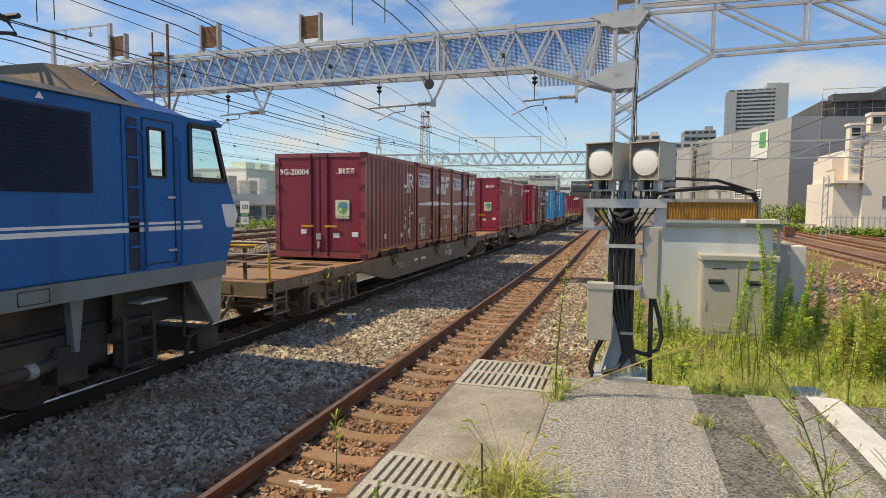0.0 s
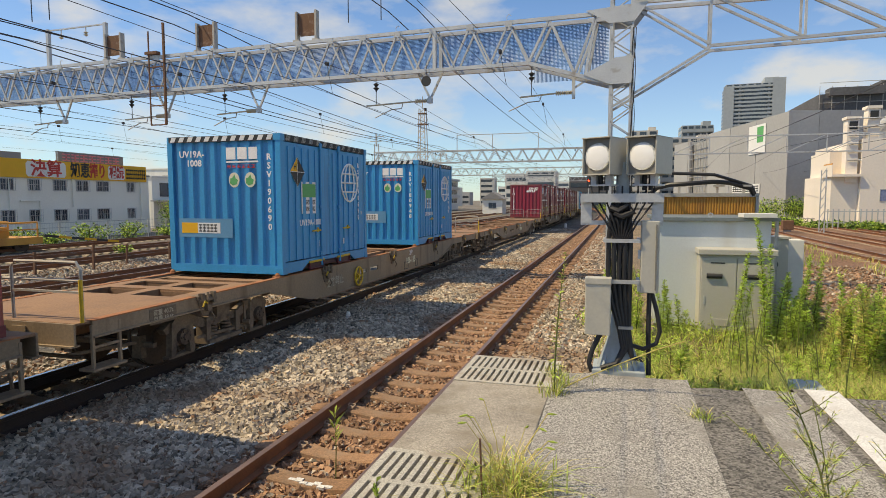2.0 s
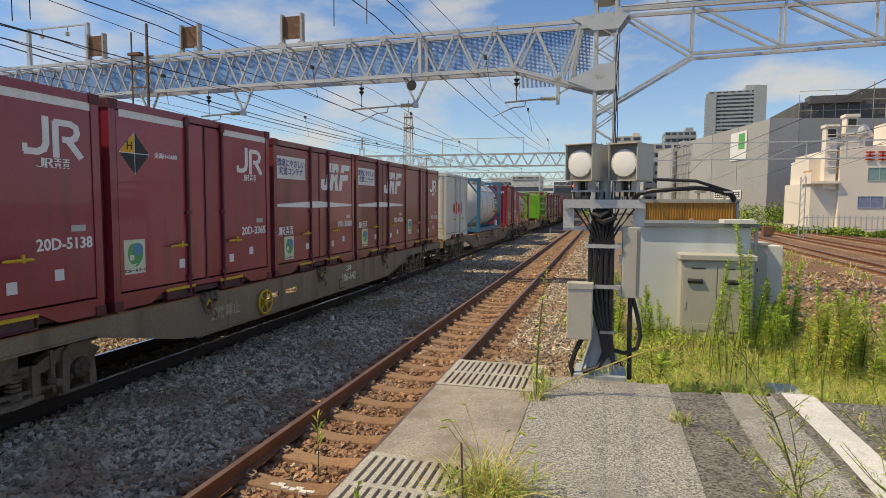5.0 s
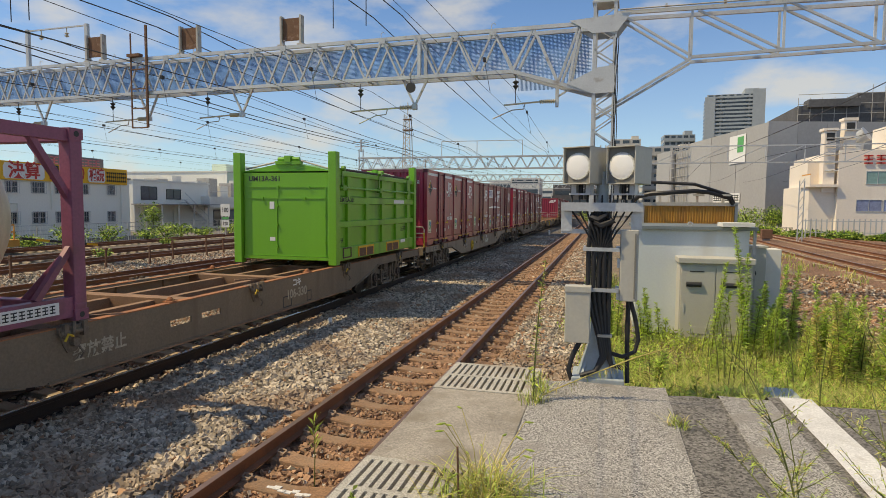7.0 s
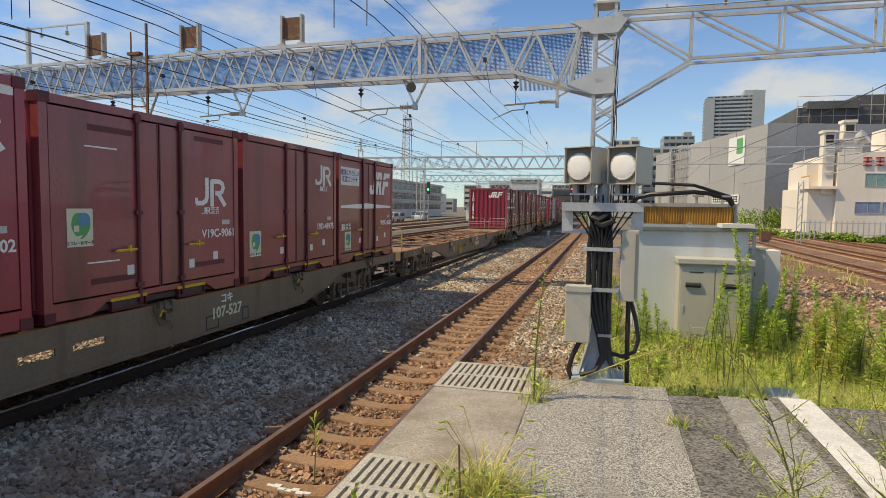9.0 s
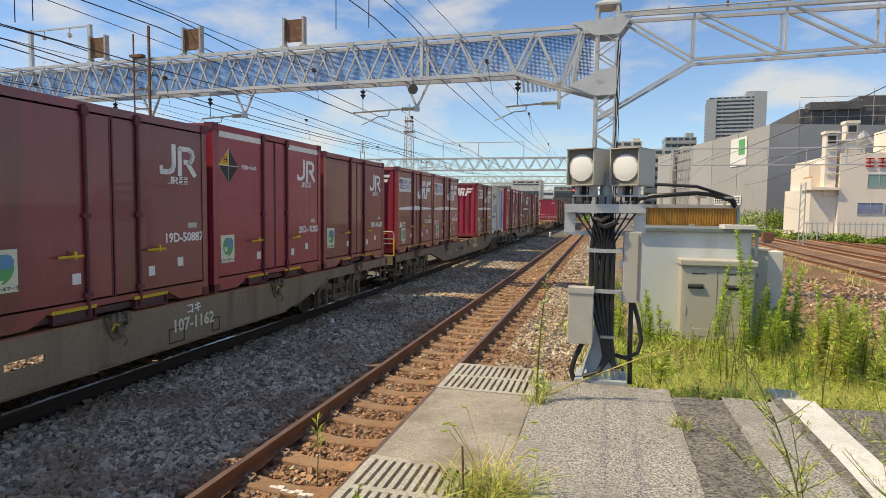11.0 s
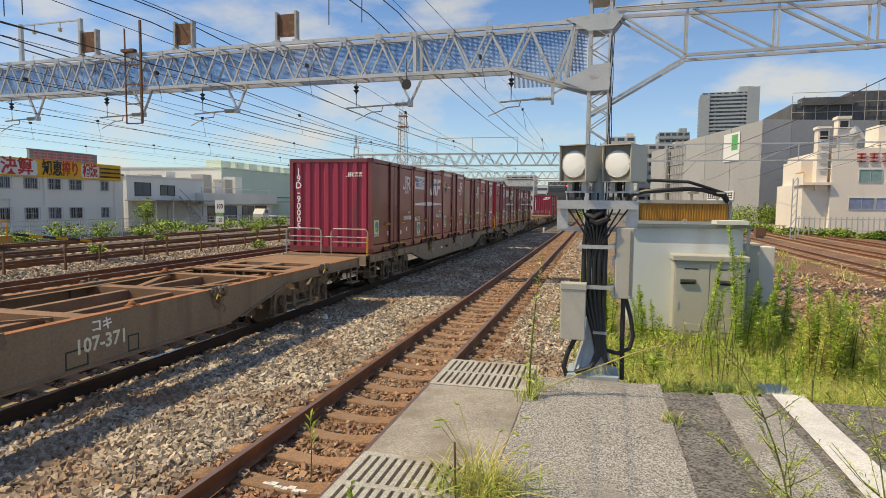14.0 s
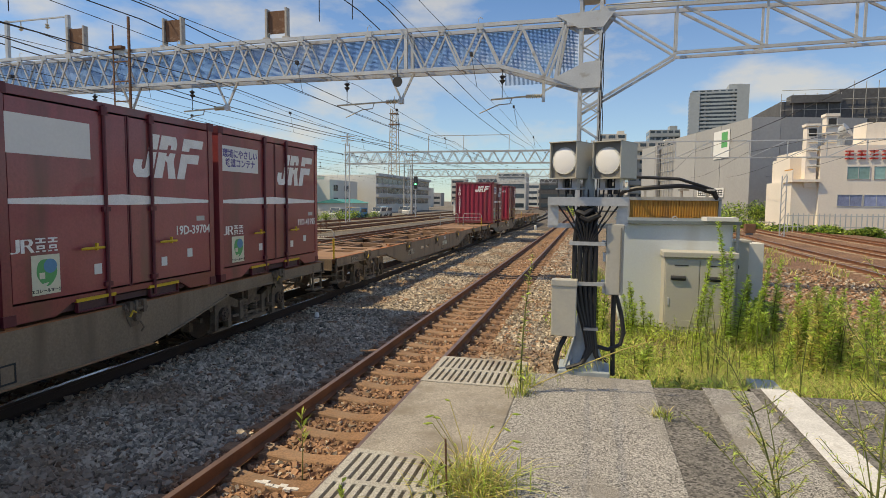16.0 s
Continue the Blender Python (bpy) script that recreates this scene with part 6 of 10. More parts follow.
# ---- locomotive (its trailing end is in view) ----
def locomotive():
    """Standing at z = 0 with its rear coupler face at y = 0; the body runs towards -y."""
    base = thing("electric_locomotive", "deep blue electric locomotive with two white waist stripes", "locomotive")
    W, X = 1.44, 1.44
    body = part("body", Shape().box(-W, -18.0, 1.54, W, -3.12, 3.55), LOCO_BLUE, base, round_off=0.03)
    # cab: side walls with real window openings, nose, floor and ceiling
    for sx in (-1, 1):
        a, b = (W - 0.05, W) if sx > 0 else (-W, -W + 0.05)
        s = Shape()
        s.prism([(-3.12, 1.54), (-1.18, 1.54), (-0.90, 2.22), (-1.12, 2.72), (-3.12, 2.72)], "x", a, b)
        s.box(a, -3.12, 2.72, b, -2.71, 3.32)
        s.box(a, -2.42, 2.72, b, -1.95, 3.32)
        s.box(a, -2.71, 2.72, b, -2.42, 2.74)
        s.prism([(-1.12, 2.72), (-1.19, 2.72), (-1.43, 3.46), (-1.36, 3.46)], "x", a, b)
        s.box(a, -3.12, 3.32, b, -1.95, 3.55)
        s.prism([(-1.95, 3.46), (-1.36, 3.46), (-1.38, 3.55), (-1.95, 3.55)], "x", a, b)
        cw = part("cab_wall", s, LOCO_BLUE, base)
        out = X if sx > 0 else -X
        win = [(-1.95, 2.72), (-1.19, 2.72), (-1.43, 3.46), (-1.95, 3.46)]
        pane = part("cab_window", Shape().prism([(p * 1.0, q) for p, q in win], "x", out - sx * 0.03 - 0.004, out - sx * 0.03 + 0.004), GLASS, base, "cab side window")
        pane.visible_shadow = False
        s = Shape()
        for i in range(4):
            p, q = win[i], win[(i + 1) % 4]
            s.bar((out, p[0], p[1]), (out, q[0], q[1]), 0.07, 0.05, up=(1, 0, 0))
        part("window_frame", s, BLACK_RUBBER, pane)
        pane = part("door_window", Shape().box(out - sx * 0.03 - 0.004, -2.71, 2.74, out - sx * 0.03 + 0.004, -2.42, 3.32), GLASS, base)
        pane.visible_shadow = False
        s = Shape()
        for p, q in (((-2.71, 2.72), (-2.42, 2.72)), ((-2.42, 2.72), (-2.42, 3.33)), ((-2.42, 3.33), (-2.71, 3.33)), ((-2.71, 3.33), (-2.71, 2.72))):
            s.bar((out, p[0], p[1]), (out, q[0], q[1]), 0.03, 0.03, up=(1, 0, 0))
        part("window_frame", s, BLACK_RUBBER, pane)
    part("cab_nose", Shape().prism([(-1.2, 1.54), (-1.18, 1.54), (-0.90, 2.22), (-1.12, 2.72), (-1.2, 2.72), (-1.0, 2.22)], "x", -W + 0.051, W - 0.051), LOCO_BLUE, base)
    part("cab_floor", Shape().box(-W + 0.051, -3.1, 1.56, W - 0.051, -1.22, 2.1).box(-0.9, -1.7, 2.1, 0.9, -1.3, 2.55), LOCO_DARK, base)
    part("driver_seat", Shape().box(0.35, -2.3, 2.2, 0.85, -1.9, 2.35).bar((0.6, -2.32, 2.3), (0.6, -2.4, 2.95), 0.4, 0.1), BLACK_RUBBER, base)
    fw = part("front_window", Shape().prism([(-1.12, 2.72), (-1.11, 2.72), (-1.35, 3.46), (-1.36, 3.46)], "x", -W + 0.051, W - 0.051), GLASS, base)
    fw.visible_shadow = False
    part("window_pillar", Shape().prism([(-1.13, 2.72), (-1.08, 2.72), (-1.33, 3.46), (-1.38, 3.46)], "x", -0.06, 0.06), BLACK_RUBBER, fw)
    # roof: pale blue slope over the cab, weathered fairing and equipment behind it
    vs, fs = [], []
    for x, z1, z2 in ((-W, 3.551, 3.56), (-1.12, 3.57, 3.98), (1.12, 3.57, 3.98), (W, 3.551, 3.56)):
        vs += [(x, -1.30, z1), (x * (0.86 if abs(x) < 1.3 else 1), -3.28 if abs(x) < 1.3 else -2.86, z2)]
    fs = [(0, 2, 3, 1), (2, 4, 5, 3), (4, 6, 7, 5)]
    part("cab_roof", Shape().add(vs, fs).prism([(-1.26, 3.50), (-1.24, 3.54), (-1.4, 3.59), (-1.4, 3.52)], "x", -W - 0.01, W + 0.01), LOCO_LIGHT, base, "lighter blue sloping cab roof")
    part("roof_fairing", Shape().add([(W - 0.04, -2.88, 3.56), (0.97, -3.29, 3.97), (0.97, -3.72, 3.93), (W - 0.04, -3.80, 3.56), (-W + 0.04, -2.88, 3.56), (-0.97, -3.29, 3.97), (-0.97, -3.72, 3.93), (-W + 0.04, -3.80, 3.56)], [(0, 3, 2, 1), (4, 5, 6, 7), (1, 2, 6, 5), (2, 3, 7, 6)]), WAGON_GREY, base, "weathered roof fairing")
    part("roof_loop", Shape().tube([(1.28, -3.35, 3.72), (1.36, -3.35, 3.78), (1.36, -3.35, 3.9), (1.26, -3.35, 3.96), (1.2, -3.35, 3.88)], 0.016, 6), GALV_OLD, base)
    part("roof_gutter", Shape().box(W - 0.06, -18, 3.551, W + 0.03, -2.86, 3.60), GALV_OLD, base, "pale weathered roof edge")
    part("roof_deck", Shape().box(-1.3, -18, 3.552, 1.3, -4.5, 3.66), LOCO_GREY, base)
    part("roof_equipment", Shape().box(-0.9, -9.0, 3.66, 0.9, -5.2, 3.95).box(-0.5, -12.5, 3.66, 0.5, -9.6, 4.05), RUSTY, base)
    for y in (-4.75, -5.05):
        part("roof_insulator", Shape().tube([(1.0, y, 3.66), (1.0, y, 3.72), (1.0, y, 3.8), (1.0, y, 3.88), (1.0, y, 3.98)], [0.05, 0.08, 0.05, 0.08, 0.05], 8), RUSTY, base)
    pan = Shape()
    for x in (-0.42, 0.42):
        pan.tube([(x, -7.2, 3.92), (x * 1.3, -5.2, 4.20), (x * 1.6, -4.15, 4.42), (x * 1.7, -3.9, 4.36)], 0.035, 6)
        pan.tube([(x * 1.7, -3.9, 4.36), (x * 1.7, -3.8, 4.24), (x * 1.5, -4.25, 4.14)], 0.022, 6)
    pan.tube([(-0.85, -4.1, 4.44), (0.85, -4.1, 4.44)], 0.03, 6)
    pan.tube([(-0.85, -3.87, 4.40), (0.85, -3.87, 4.40)], 0.03, 6)
    part("pantograph", pan, WIRE, base, "black lowered pantograph")
    # cab door, rails and ladder recess
    door = Shape()
    for a, b in (((-2.80, 1.62), (-2.80, 3.44)), ((-2.80, 3.44), (-2.26, 3.44)), ((-2.26, 3.44), (-2.26, 1.62)), ((-2.26, 1.62), (-2.80, 1.62))):
        door.bar((X + 0.001, a[0], a[1]), (X + 0.001, b[0], b[1]), 0.02, 0.012, up=(1, 0, 0))
    dr = part("cab_door", door, LOUVRE, base, "blue cab side door")
    for z in (2.45, 1.76):
        part("door_handle", Shape().box(X, -2.42, z, X + 0.035, -2.28, z + 0.03), GALV, dr)
    for y in (-2.83, -2.20):
        part("grab_rail", Shape().tube([(X, y, 1.56), (X + 0.06, y, 1.62), (X + 0.06, y, 3.2), (X, y, 3.26)], 0.02, 6), LOCO_BLUE, base)
    part("ladder_recess", Shape().box(X - 0.01, -3.06, 1.56, X + 0.004, -2.89, 3.42), LOUVRE, base)
    for i in range(5):
        part("ladder_rung", stored("rung", lambda: Shape().bar((0, -3.08, 0), (0, -2.87, 0), 0.025).mesh("ladder_rung", LOCO_BLUE)), LOCO_BLUE, base, at=pose(X + 0.03, 0, 1.86 + i * 0.36))
    for y1, y0 in ((-3.55, -6.9), (-7.6, -11.0), (-12.0, -15.4)):
        lv = part("louvre_panel", Shape().box(X - 0.02, y0, 2.50, X + 0.004, y1, 3.40), LOUVRE, base, "dark louvred air intake", round_off=0.0)
        for i in range(20):
            part("louvre_slat", stored("slat", lambda: Shape().add([(0, -3.34, 0), (0, -0.03, 0), (0.022, -0.03, -0.026), (0.022, -3.34, -0.026), (0.016, -3.34, -0.032), (0.016, -0.03, -0.032)], [(0, 1, 2, 3), (3, 2, 5, 4)]).mesh("louvre_slat", LOUVRE)), LOUVRE, lv, at=pose(X + 0.004, y1, 3.385 - i * 0.0445))
    for z0, z1, y1 in ((2.035, 2.09, -1.72), (2.12, 2.15, -1.76)):
        part("stripe", Shape().box(X, -18, z0, X + 0.004, y1, z1), WHITE_INK, base, "white waist stripe")
    part("headlight_panel", Shape().prism([(-1.28, 2.38), (-0.965, 2.38), (-0.895, 2.22), (-0.975, 2.03), (-1.16, 2.03), (-1.2, 2.1)], "x", X - 0.04, X + 0.006), WHITE_INK, base, "white headlight surround")
    part("triangle_mark", Shape().prism([(-4.22, 3.45), (-4.12, 3.45), (-4.17, 3.52)], "x", X, X + 0.004), WHITE_INK, base)
    # grey lower band, skirt, steps and underframe
    part("sill", Shape().prism([(-18.0, 1.32), (-1.22, 1.32), (-1.18, 1.539), (-18.0, 1.539)], "x", -W - 0.005, W + 0.005), LOCO_GREY, base, "grey lower body band")
    hatch = Shape()
    for a, b in (((-4.5, 1.36), (-4.15, 1.36)), ((-4.15, 1.36), (-4.15, 1.5)), ((-4.15, 1.5), (-4.5, 1.5)), ((-4.5, 1.5), (-4.5, 1.36))):
        hatch.bar((X + 0.006, a[0], a[1]), (X + 0.006, b[0], b[1]), 0.012, 0.008, up=(1, 0, 0))
    part("sill_hatch", hatch, LOCO_DARK, base)
    part("skirt", Shape().prism([(-1.90, 1.32), (-1.22, 1.32), (-1.28, 0.62), (-1.42, 0.62)], "x", W - 0.12, W - 0.06).prism([(-1.90, 1.32), (-1.22, 1.32), (-1.28, 0.62), (-1.42, 0.62)], "x", -W + 0.06, -W + 0.12).box(-W + 0.12, -1.3, 0.6, W - 0.12, -1.25, 1.32), GALV_OLD, base, "grey stained end skirt")
    part("underframe", Shape().box(-1.0, -17.5, 0.75, 1.0, -1.6, 1.32), LOCO_DARK, base)
    for z in (0.38, 0.66, 0.92):
        part("cab_step", Shape().box(1.15, -3.1, z, 1.38, -2.6, z + 0.03), LOCO_DARK, base)
    for y in (-3.12, -2.64):
        part("step_stringer", Shape().box(1.33, y, 0.36, 1.37, y + 0.06, 1.0), LOCO_DARK, base)
    part("step_back", Shape().box(1.16, -3.08, 0.38, 1.18, -2.62, 1.3), LOCO_DARK, base)
    part("lower_step", Shape().box(1.1, -2.85, 1.12, 1.4, -2.4, 1.15), GALV_OLD, base)
    part("guard_iron", Shape().tube([(1.2, -1.5, 0.55), (1.2, -1.72, 0.5), (1.2, -1.8, 0.4), (1.2, -1.82, 0.2)], 0.04, 7).tube([(1.3, -1.95, 1.25), (1.3, -1.98, 0.55), (1.3, -1.9, 0.5), (1.3, -1.5, 0.56), (1.3, -1.35, 0.62)], 0.022, 6), LOCO_DARK, base)
    part("snow_plough", Shape().prism([(-1.35, 0.5), (-0.85, 0.45), (-0.8, 0.12), (-1.3, 0.12)], "x", -1.0, 1.0), LOCO_DARK, base)
    part("air_pipe", Shape().tube([(1.25, -8.5, 0.62), (1.25, -4.1, 0.62), (1.25, -3.95, 0.66), (1.25, -3.9, 0.8)], 0.065, 10), LOCO_DARK, base)
    for y in (-4.3, -4.8):
        part("pipe_collar", Shape().tube([(1.25, y, 0.62), (1.25, y + 0.1, 0.62)], 0.085, 10), GALV_OLD, base)
    part("bracket", Shape().prism([(-3.80, 1.32), (-3.62, 1.32), (-3.70, 0.72), (-3.76, 0.72)], "x", 1.22, 1.32), LOCO_GREY, base)
    for y in (-5.0, -10.0, -14.7):
        s = Shape()
        s.box(-1.1, y - 1.9, 0.45, 1.1, y + 1.9, 0.95)
        for sx in (-1, 1):
            s.prism([(y - 1.8, 0.62), (y - 1.5, 0.92), (y + 1.5, 0.92), (y + 1.8, 0.62), (y + 1.5, 0.5), (y + 0.7, 0.62), (y - 0.7, 0.62), (y - 1.5, 0.5)], "x", sx * 1.15 - 0.07, sx * 1.15 + 0.07)
            for dy in (-1.25, 1.25):
                s.box(sx * 1.15 - 0.12, y + dy - 0.2, 0.38, sx * 1.15 + 0.12, y + dy + 0.2, 0.8)
        bg = part("bogie", s, LOCO_DARK, base)
        for dy in (-1.25, 1.25):
            part("wheelset", WHEEL_ME, WHEEL, bg, at=Matrix.Translation((0, y + dy, 0.56)) @ Matrix.Diagonal((1, 1.38, 1.38, 1)))
    part("coupler", Shape().box(-0.12, -1.3, 0.7, 0.12, 0.05, 0.98).tube([(0.5, -1.2, 0.9), (0.5, -0.7, 0.5), (0.45, -0.1, 0.5), (0.45, 0.1, 0.75)], 0.03, 6), LOCO_DARK, base)
    return base


# ---- make-up of the train: wagon number, then the load of its five slots, front to rear ----
TRAIN = [
    ("107-1839", (None, ("rib", "19G-20004"), ("jrf", "19D-31716"), ("jrf", "V19C-997"), None)),
    ("107-1709", (("ribhi", "20G-1487"), ("ribhi", "20G-11533"), None, ("hi", "20D-8058"), ("jrf", "19D-35374"))),
    ("106-115", (None, ("blue", "UV19A-1008"), None, ("blue", "UV19A-910"), None)),
    ("107-845", (None,) * 5),
    ("107-73", (("jrf", "19D-36190"), ("hi", "20D-1830"), ("hi", "20D-7205"), ("jrf", "V19C-1421"), ("jrf", "V19C-5944"))),
    ("106-642", (("hi", "20D-5138"), ("hi", "20D-3365"), ("jrf", "19D-35802"), ("jrf", "19D-40266"), ("jr", "19D-41128"))),
    ("107-1109", (("white", ""), ("tank_white", 1.995), None, None, ("jr", "19D-50243"))),
    ("106-330", (("tank_cream", 0.285), None, None, None, ("green", 3.605))),
    ("106-238", (("hi", "20D-7828"), ("hi", "20D-1554"), ("jr", "19D-43048"), ("jrf", "19D-80578"), ("jr", "19D-51609"))),
    ("107-527", (("hi", "20D-4639"), ("hi", "20D-7002"), ("jr", "V19C-9061"), ("jr", "19D-48975"), ("jrf", "V19C-4562"))),
    ("106-410", (None,) * 5),
    ("107-1162", (("jrf", "19D-28778"), ("jr", "19D-47310"), ("jr", "19D-50887"), ("hi", "20D-10205"), ("jr", "19D-45636"))),
    ("107-1645", (("jrf", "V19C-8321"), ("jrf", "V19C-3623"), None, ("jrf", "V19C-7133"), ("whitejot", "19A-3681"))),
    ("107-207", (("hi", "20D-8834"), ("hi", "20D-9689"), ("ribjrf", "19G-17346"), ("jr", "V19C-11416"), ("hi", "20D-9415"))),
    ("107-371", (None,) * 5),
    ("107-235", (("jr", "19D-90005"), ("jrf", "19D-37981"), ("hi", "20D-6310"), ("jr", "19D-50241"), ("hi", "20D-4810"))),
    ("106-218", (("hi", "20D-5891"), ("jrf", "19D-36844"), ("jr", "19D-45891"), ("jrf", "19D-39704"), ("jrf", "19D-41995"))),
    ("107-906", (None,) * 5),
    ("107-1458", (None, ("jrf", "19D-40213"), None, ("jr", "19D-44710"), None)),
    ("106-551", (None,) * 5),
]
TRAIN_START = 18.89
riders = []     # (thing, distance along the train of its middle, height)


def train_pose(q, z):
    x, slope = line_at(TRAIN_X, q)
    return pose(x, q, z, 0, 0, math.degrees(math.atan(slope)))


RUN_FIX = ((0, -0.34), (0.6, 0.03), (1.0, 0.34), (1.5, 0.45), (1.8, 0.5), (2.3, 0.38), (3.0, -0.15), (3.5, -0.01), (4.2, 0.45), (6.5, 1.23), (7.6, 0.66), (8.4, 1.05), (9.0, 1.41), (11.5, 0.5), (12.0, 0.58), (12.5, 1.03), (13.2, 1.25), (14.0, 0.38), (14.5, 0.83), (15.0, 0.95), (15.4, 0.87), (16.0, 1.07))


def run_at(t):
    """How far the train has run at t seconds: it slows gently, with small surges."""
    return 22.0204 * t - 0.045229 * t * t + 0.000314 * t ** 3 + float(np.interp(t, [a for a, b in RUN_FIX], [b for a, b in RUN_FIX]))


def load(kind, number):
    if kind == "tank_white":
        return tank_container(TEAL_FRAME, TANK_WHITE, "white")
    if kind == "tank_cream":
        return tank_container(PINK_FRAME, TANK_CREAM, "cream")
    if kind == "green":
        return green_container()
    return container(kind, number)


riders.append((locomotive(), TRAIN_START - WAGON_L / 2, 0.0))
for k, (number, loads) in enumerate(TRAIN):
    middle = TRAIN_START + WAGON_L * k + (0.85 if k > 3 else 0.0)
    riders.append((wagon(number), middle, 0.0))
    for i, item in enumerate(loads):
        if item is None:
            continue
        kind, text = item
        slot = (i + 0.065 if kind == "blue" else i) if isinstance(text, str) else text
        c = load(kind, text)
        riders.append((c, middle + (slot - 2) * PITCH + (0 if isinstance(text, str) else 0.0), DECK_Z + 0.03))


# ---- sleepers and stones ----
bed = bpy.data.objects["ballast_bed"]


def sleeper_mesh(name, mat, rise=0.0):
    """A concrete sleeper, dished in the middle."""
    s = Shape()
    xs = [-1.0, -0.86, -0.62, -0.42, -0.2, 0.0, 0.2, 0.42, 0.62, 0.86, 1.0]
    tops = [-0.185, -0.165, -0.156, -0.162, -0.190, -0.200, -0.190, -0.162, -0.156, -0.165, -0.185]
    half = [0.10, 0.115, 0.12, 0.118, 0.105, 0.10, 0.105, 0.118, 0.12, 0.115, 0.10]
    v = []
    for x, t, h in zip(xs, tops, half):
        v += [(x, -h - 0.03, -0.34), (x, -h, t - 0.012 + rise), (x, -h + 0.015, t + rise), (x, h - 0.015, t + rise), (x, h, t - 0.012 + rise), (x, h + 0.03, -0.34)]
    f = [(i * 6 + k, i * 6 + k + 1, (i + 1) * 6 + k + 1, (i + 1) * 6 + k) for i in range(len(xs) - 1) for k in range(5)]
    f += [tuple(range(6)), tuple(reversed(range(60, 66)))]
    return s.add(v, f).mesh(name, mat)


SL_RUST, SL_GREY = sleeper_mesh("sleeper", SLEEPER), sleeper_mesh("sleeper", SLEEPER_GREY)
clip = Shape()
clip.box(-0.05, -0.035, -0.156, 0.05, 0.035, -0.135)
clip.tube([(-0.03, -0.04, -0.14), (-0.035, 0.03, -0.115), (0.03, 0.045, -0.115), (0.035, -0.03, -0.12), (0.0, -0.05, -0.13)], 0.011, 5)
CLIP_ME = clip.mesh("rail_clip", CLIP)
for tx, me, y0, y1, clips_to in ((0.0, SL_RUST, -3.0, 75.0, 18.0), (TRAIN_X, SL_GREY, 0.0, 60.0, 12.0)):
    y = y0
    while y < y1:
        sl = part("sleeper", me, SLEEPER, bed, at=pose(tx + 0.01 * math.sin(y * 7), y, 0.004 * math.sin(y * 3.1) - (0.053 if tx < -1 else 0.0), 0, 0, 0.8 * math.sin(y * 5.3)))
        if 2.0 < y < clips_to:
            for sx in (-0.5655, 0.5655):
                for off in (-0.105, 0.105):
                    part("rail_clip", CLIP_ME, CLIP, sl, at=pose(sx + off, 0, 0, 0, 0, 90 if off > 0 else -90))
        y += 0.61
far = []
base_v = np.array(SL_GREY.vertices and [v.co[:] for v in SL_GREY.vertices])
base_f = [p.vertices[:] for p in SL_GREY.polygons if len(p.vertices) == 4]
vs, fs = [], []
for tx in (*TRACKS_LEFT, 13.3, 16.9, 20.6):
    for y in np.arange(6.0, 110.0, 0.62 if tx < 0 else 0.7):
        k = len(vs) * len(base_v)
        xo = line_at(tx, y)[0] if tx < 0 else right_x(tx, y)
        vs.append(base_v + np.array([xo, y, 0.015]))
        fs.append(np.array(base_f) + k)
tagged(part("yard_sleepers", big_mesh("yard_sleepers", np.concatenate(vs), np.concatenate(fs), SLEEPER_GREY), SLEEPER_GREY), "dusty concrete sleepers of the yard tracks", "sleepers", kind="stuff")

CUBE_V = np.array([(-1, -1, -1), (1, -1, -1), (1, 1, -1), (-1, 1, -1), (-1, -1, 1), (1, -1, 1), (1, 1, 1), (-1, 1, 1)], float)
CUBE_F = np.array([(0, 3, 2, 1), (4, 5, 6, 7), (0, 1, 5, 4), (1, 2, 6, 5), (2, 3, 7, 6), (3, 0, 4, 7)])


def stones(name, count, x0, x1, y0, y1, small, large, mats, label, rust=0.0, avoid=None, sink=0.35, dense_near=False):
    """Crushed stone: angular pieces thrown over the bed."""
    x = rng.uniform(x0, x1, count)
    u = rng.uniform(0, 1, count)
    y = y0 + (y1 - y0) * (u ** 1.5 if dense_near else u)
    if avoid is not None:
        keep = ~avoid(x, y)
        x, y = x[keep], y[keep]
    n = len(x)
    size = rng.uniform(small, large, n)
    v = CUBE_V[None] * (1 + rng.uniform(-0.5, 0.3, (n, 8, 3)))
    v *= (size[:, None] * rng.uniform(0.5, 1.25, (n, 3)) * np.array([1.12, 1.12, 0.72]))[:, None, :]
    a, b, c = rng.uniform(0, 6.28, n), rng.uniform(0, 6.28, n), rng.uniform(0, 6.28, n)
    b, c = rng.normal(0, 0.55, n), rng.normal(0, 0.55, n)
    for ang, (i, j) in ((a, (0, 1)), (b, (1, 2)), (c, (0, 2))):
        ca, sa = np.cos(ang)[:, None], np.sin(ang)[:, None]
        p, q = v[:, :, i].copy(), v[:, :, j].copy()
        v[:, :, i], v[:, :, j] = ca * p - sa * q, sa * p + ca * q
    z = np.array([bed_height(p, q) for p, q in zip(x, y)]) + size * (0.5 - sink) + rng.uniform(-0.01, 0.015, n)
    v += np.stack([x + np.array([line_at(0, q)[0] for q in y]), y, z], 1)[:, None, :]
    f = (CUBE_F[None] + 8 * np.arange(n)[:, None, None]).reshape(-1, 4)
    idx = np.repeat((rng.uniform(0, 1, n) < rust).astype(int), 6)
    ob = part(name, big_mesh(name, v.reshape(-1, 3), f, mats, idx), mats)
    return tagged(ob, label, "ballast", kind="stuff")


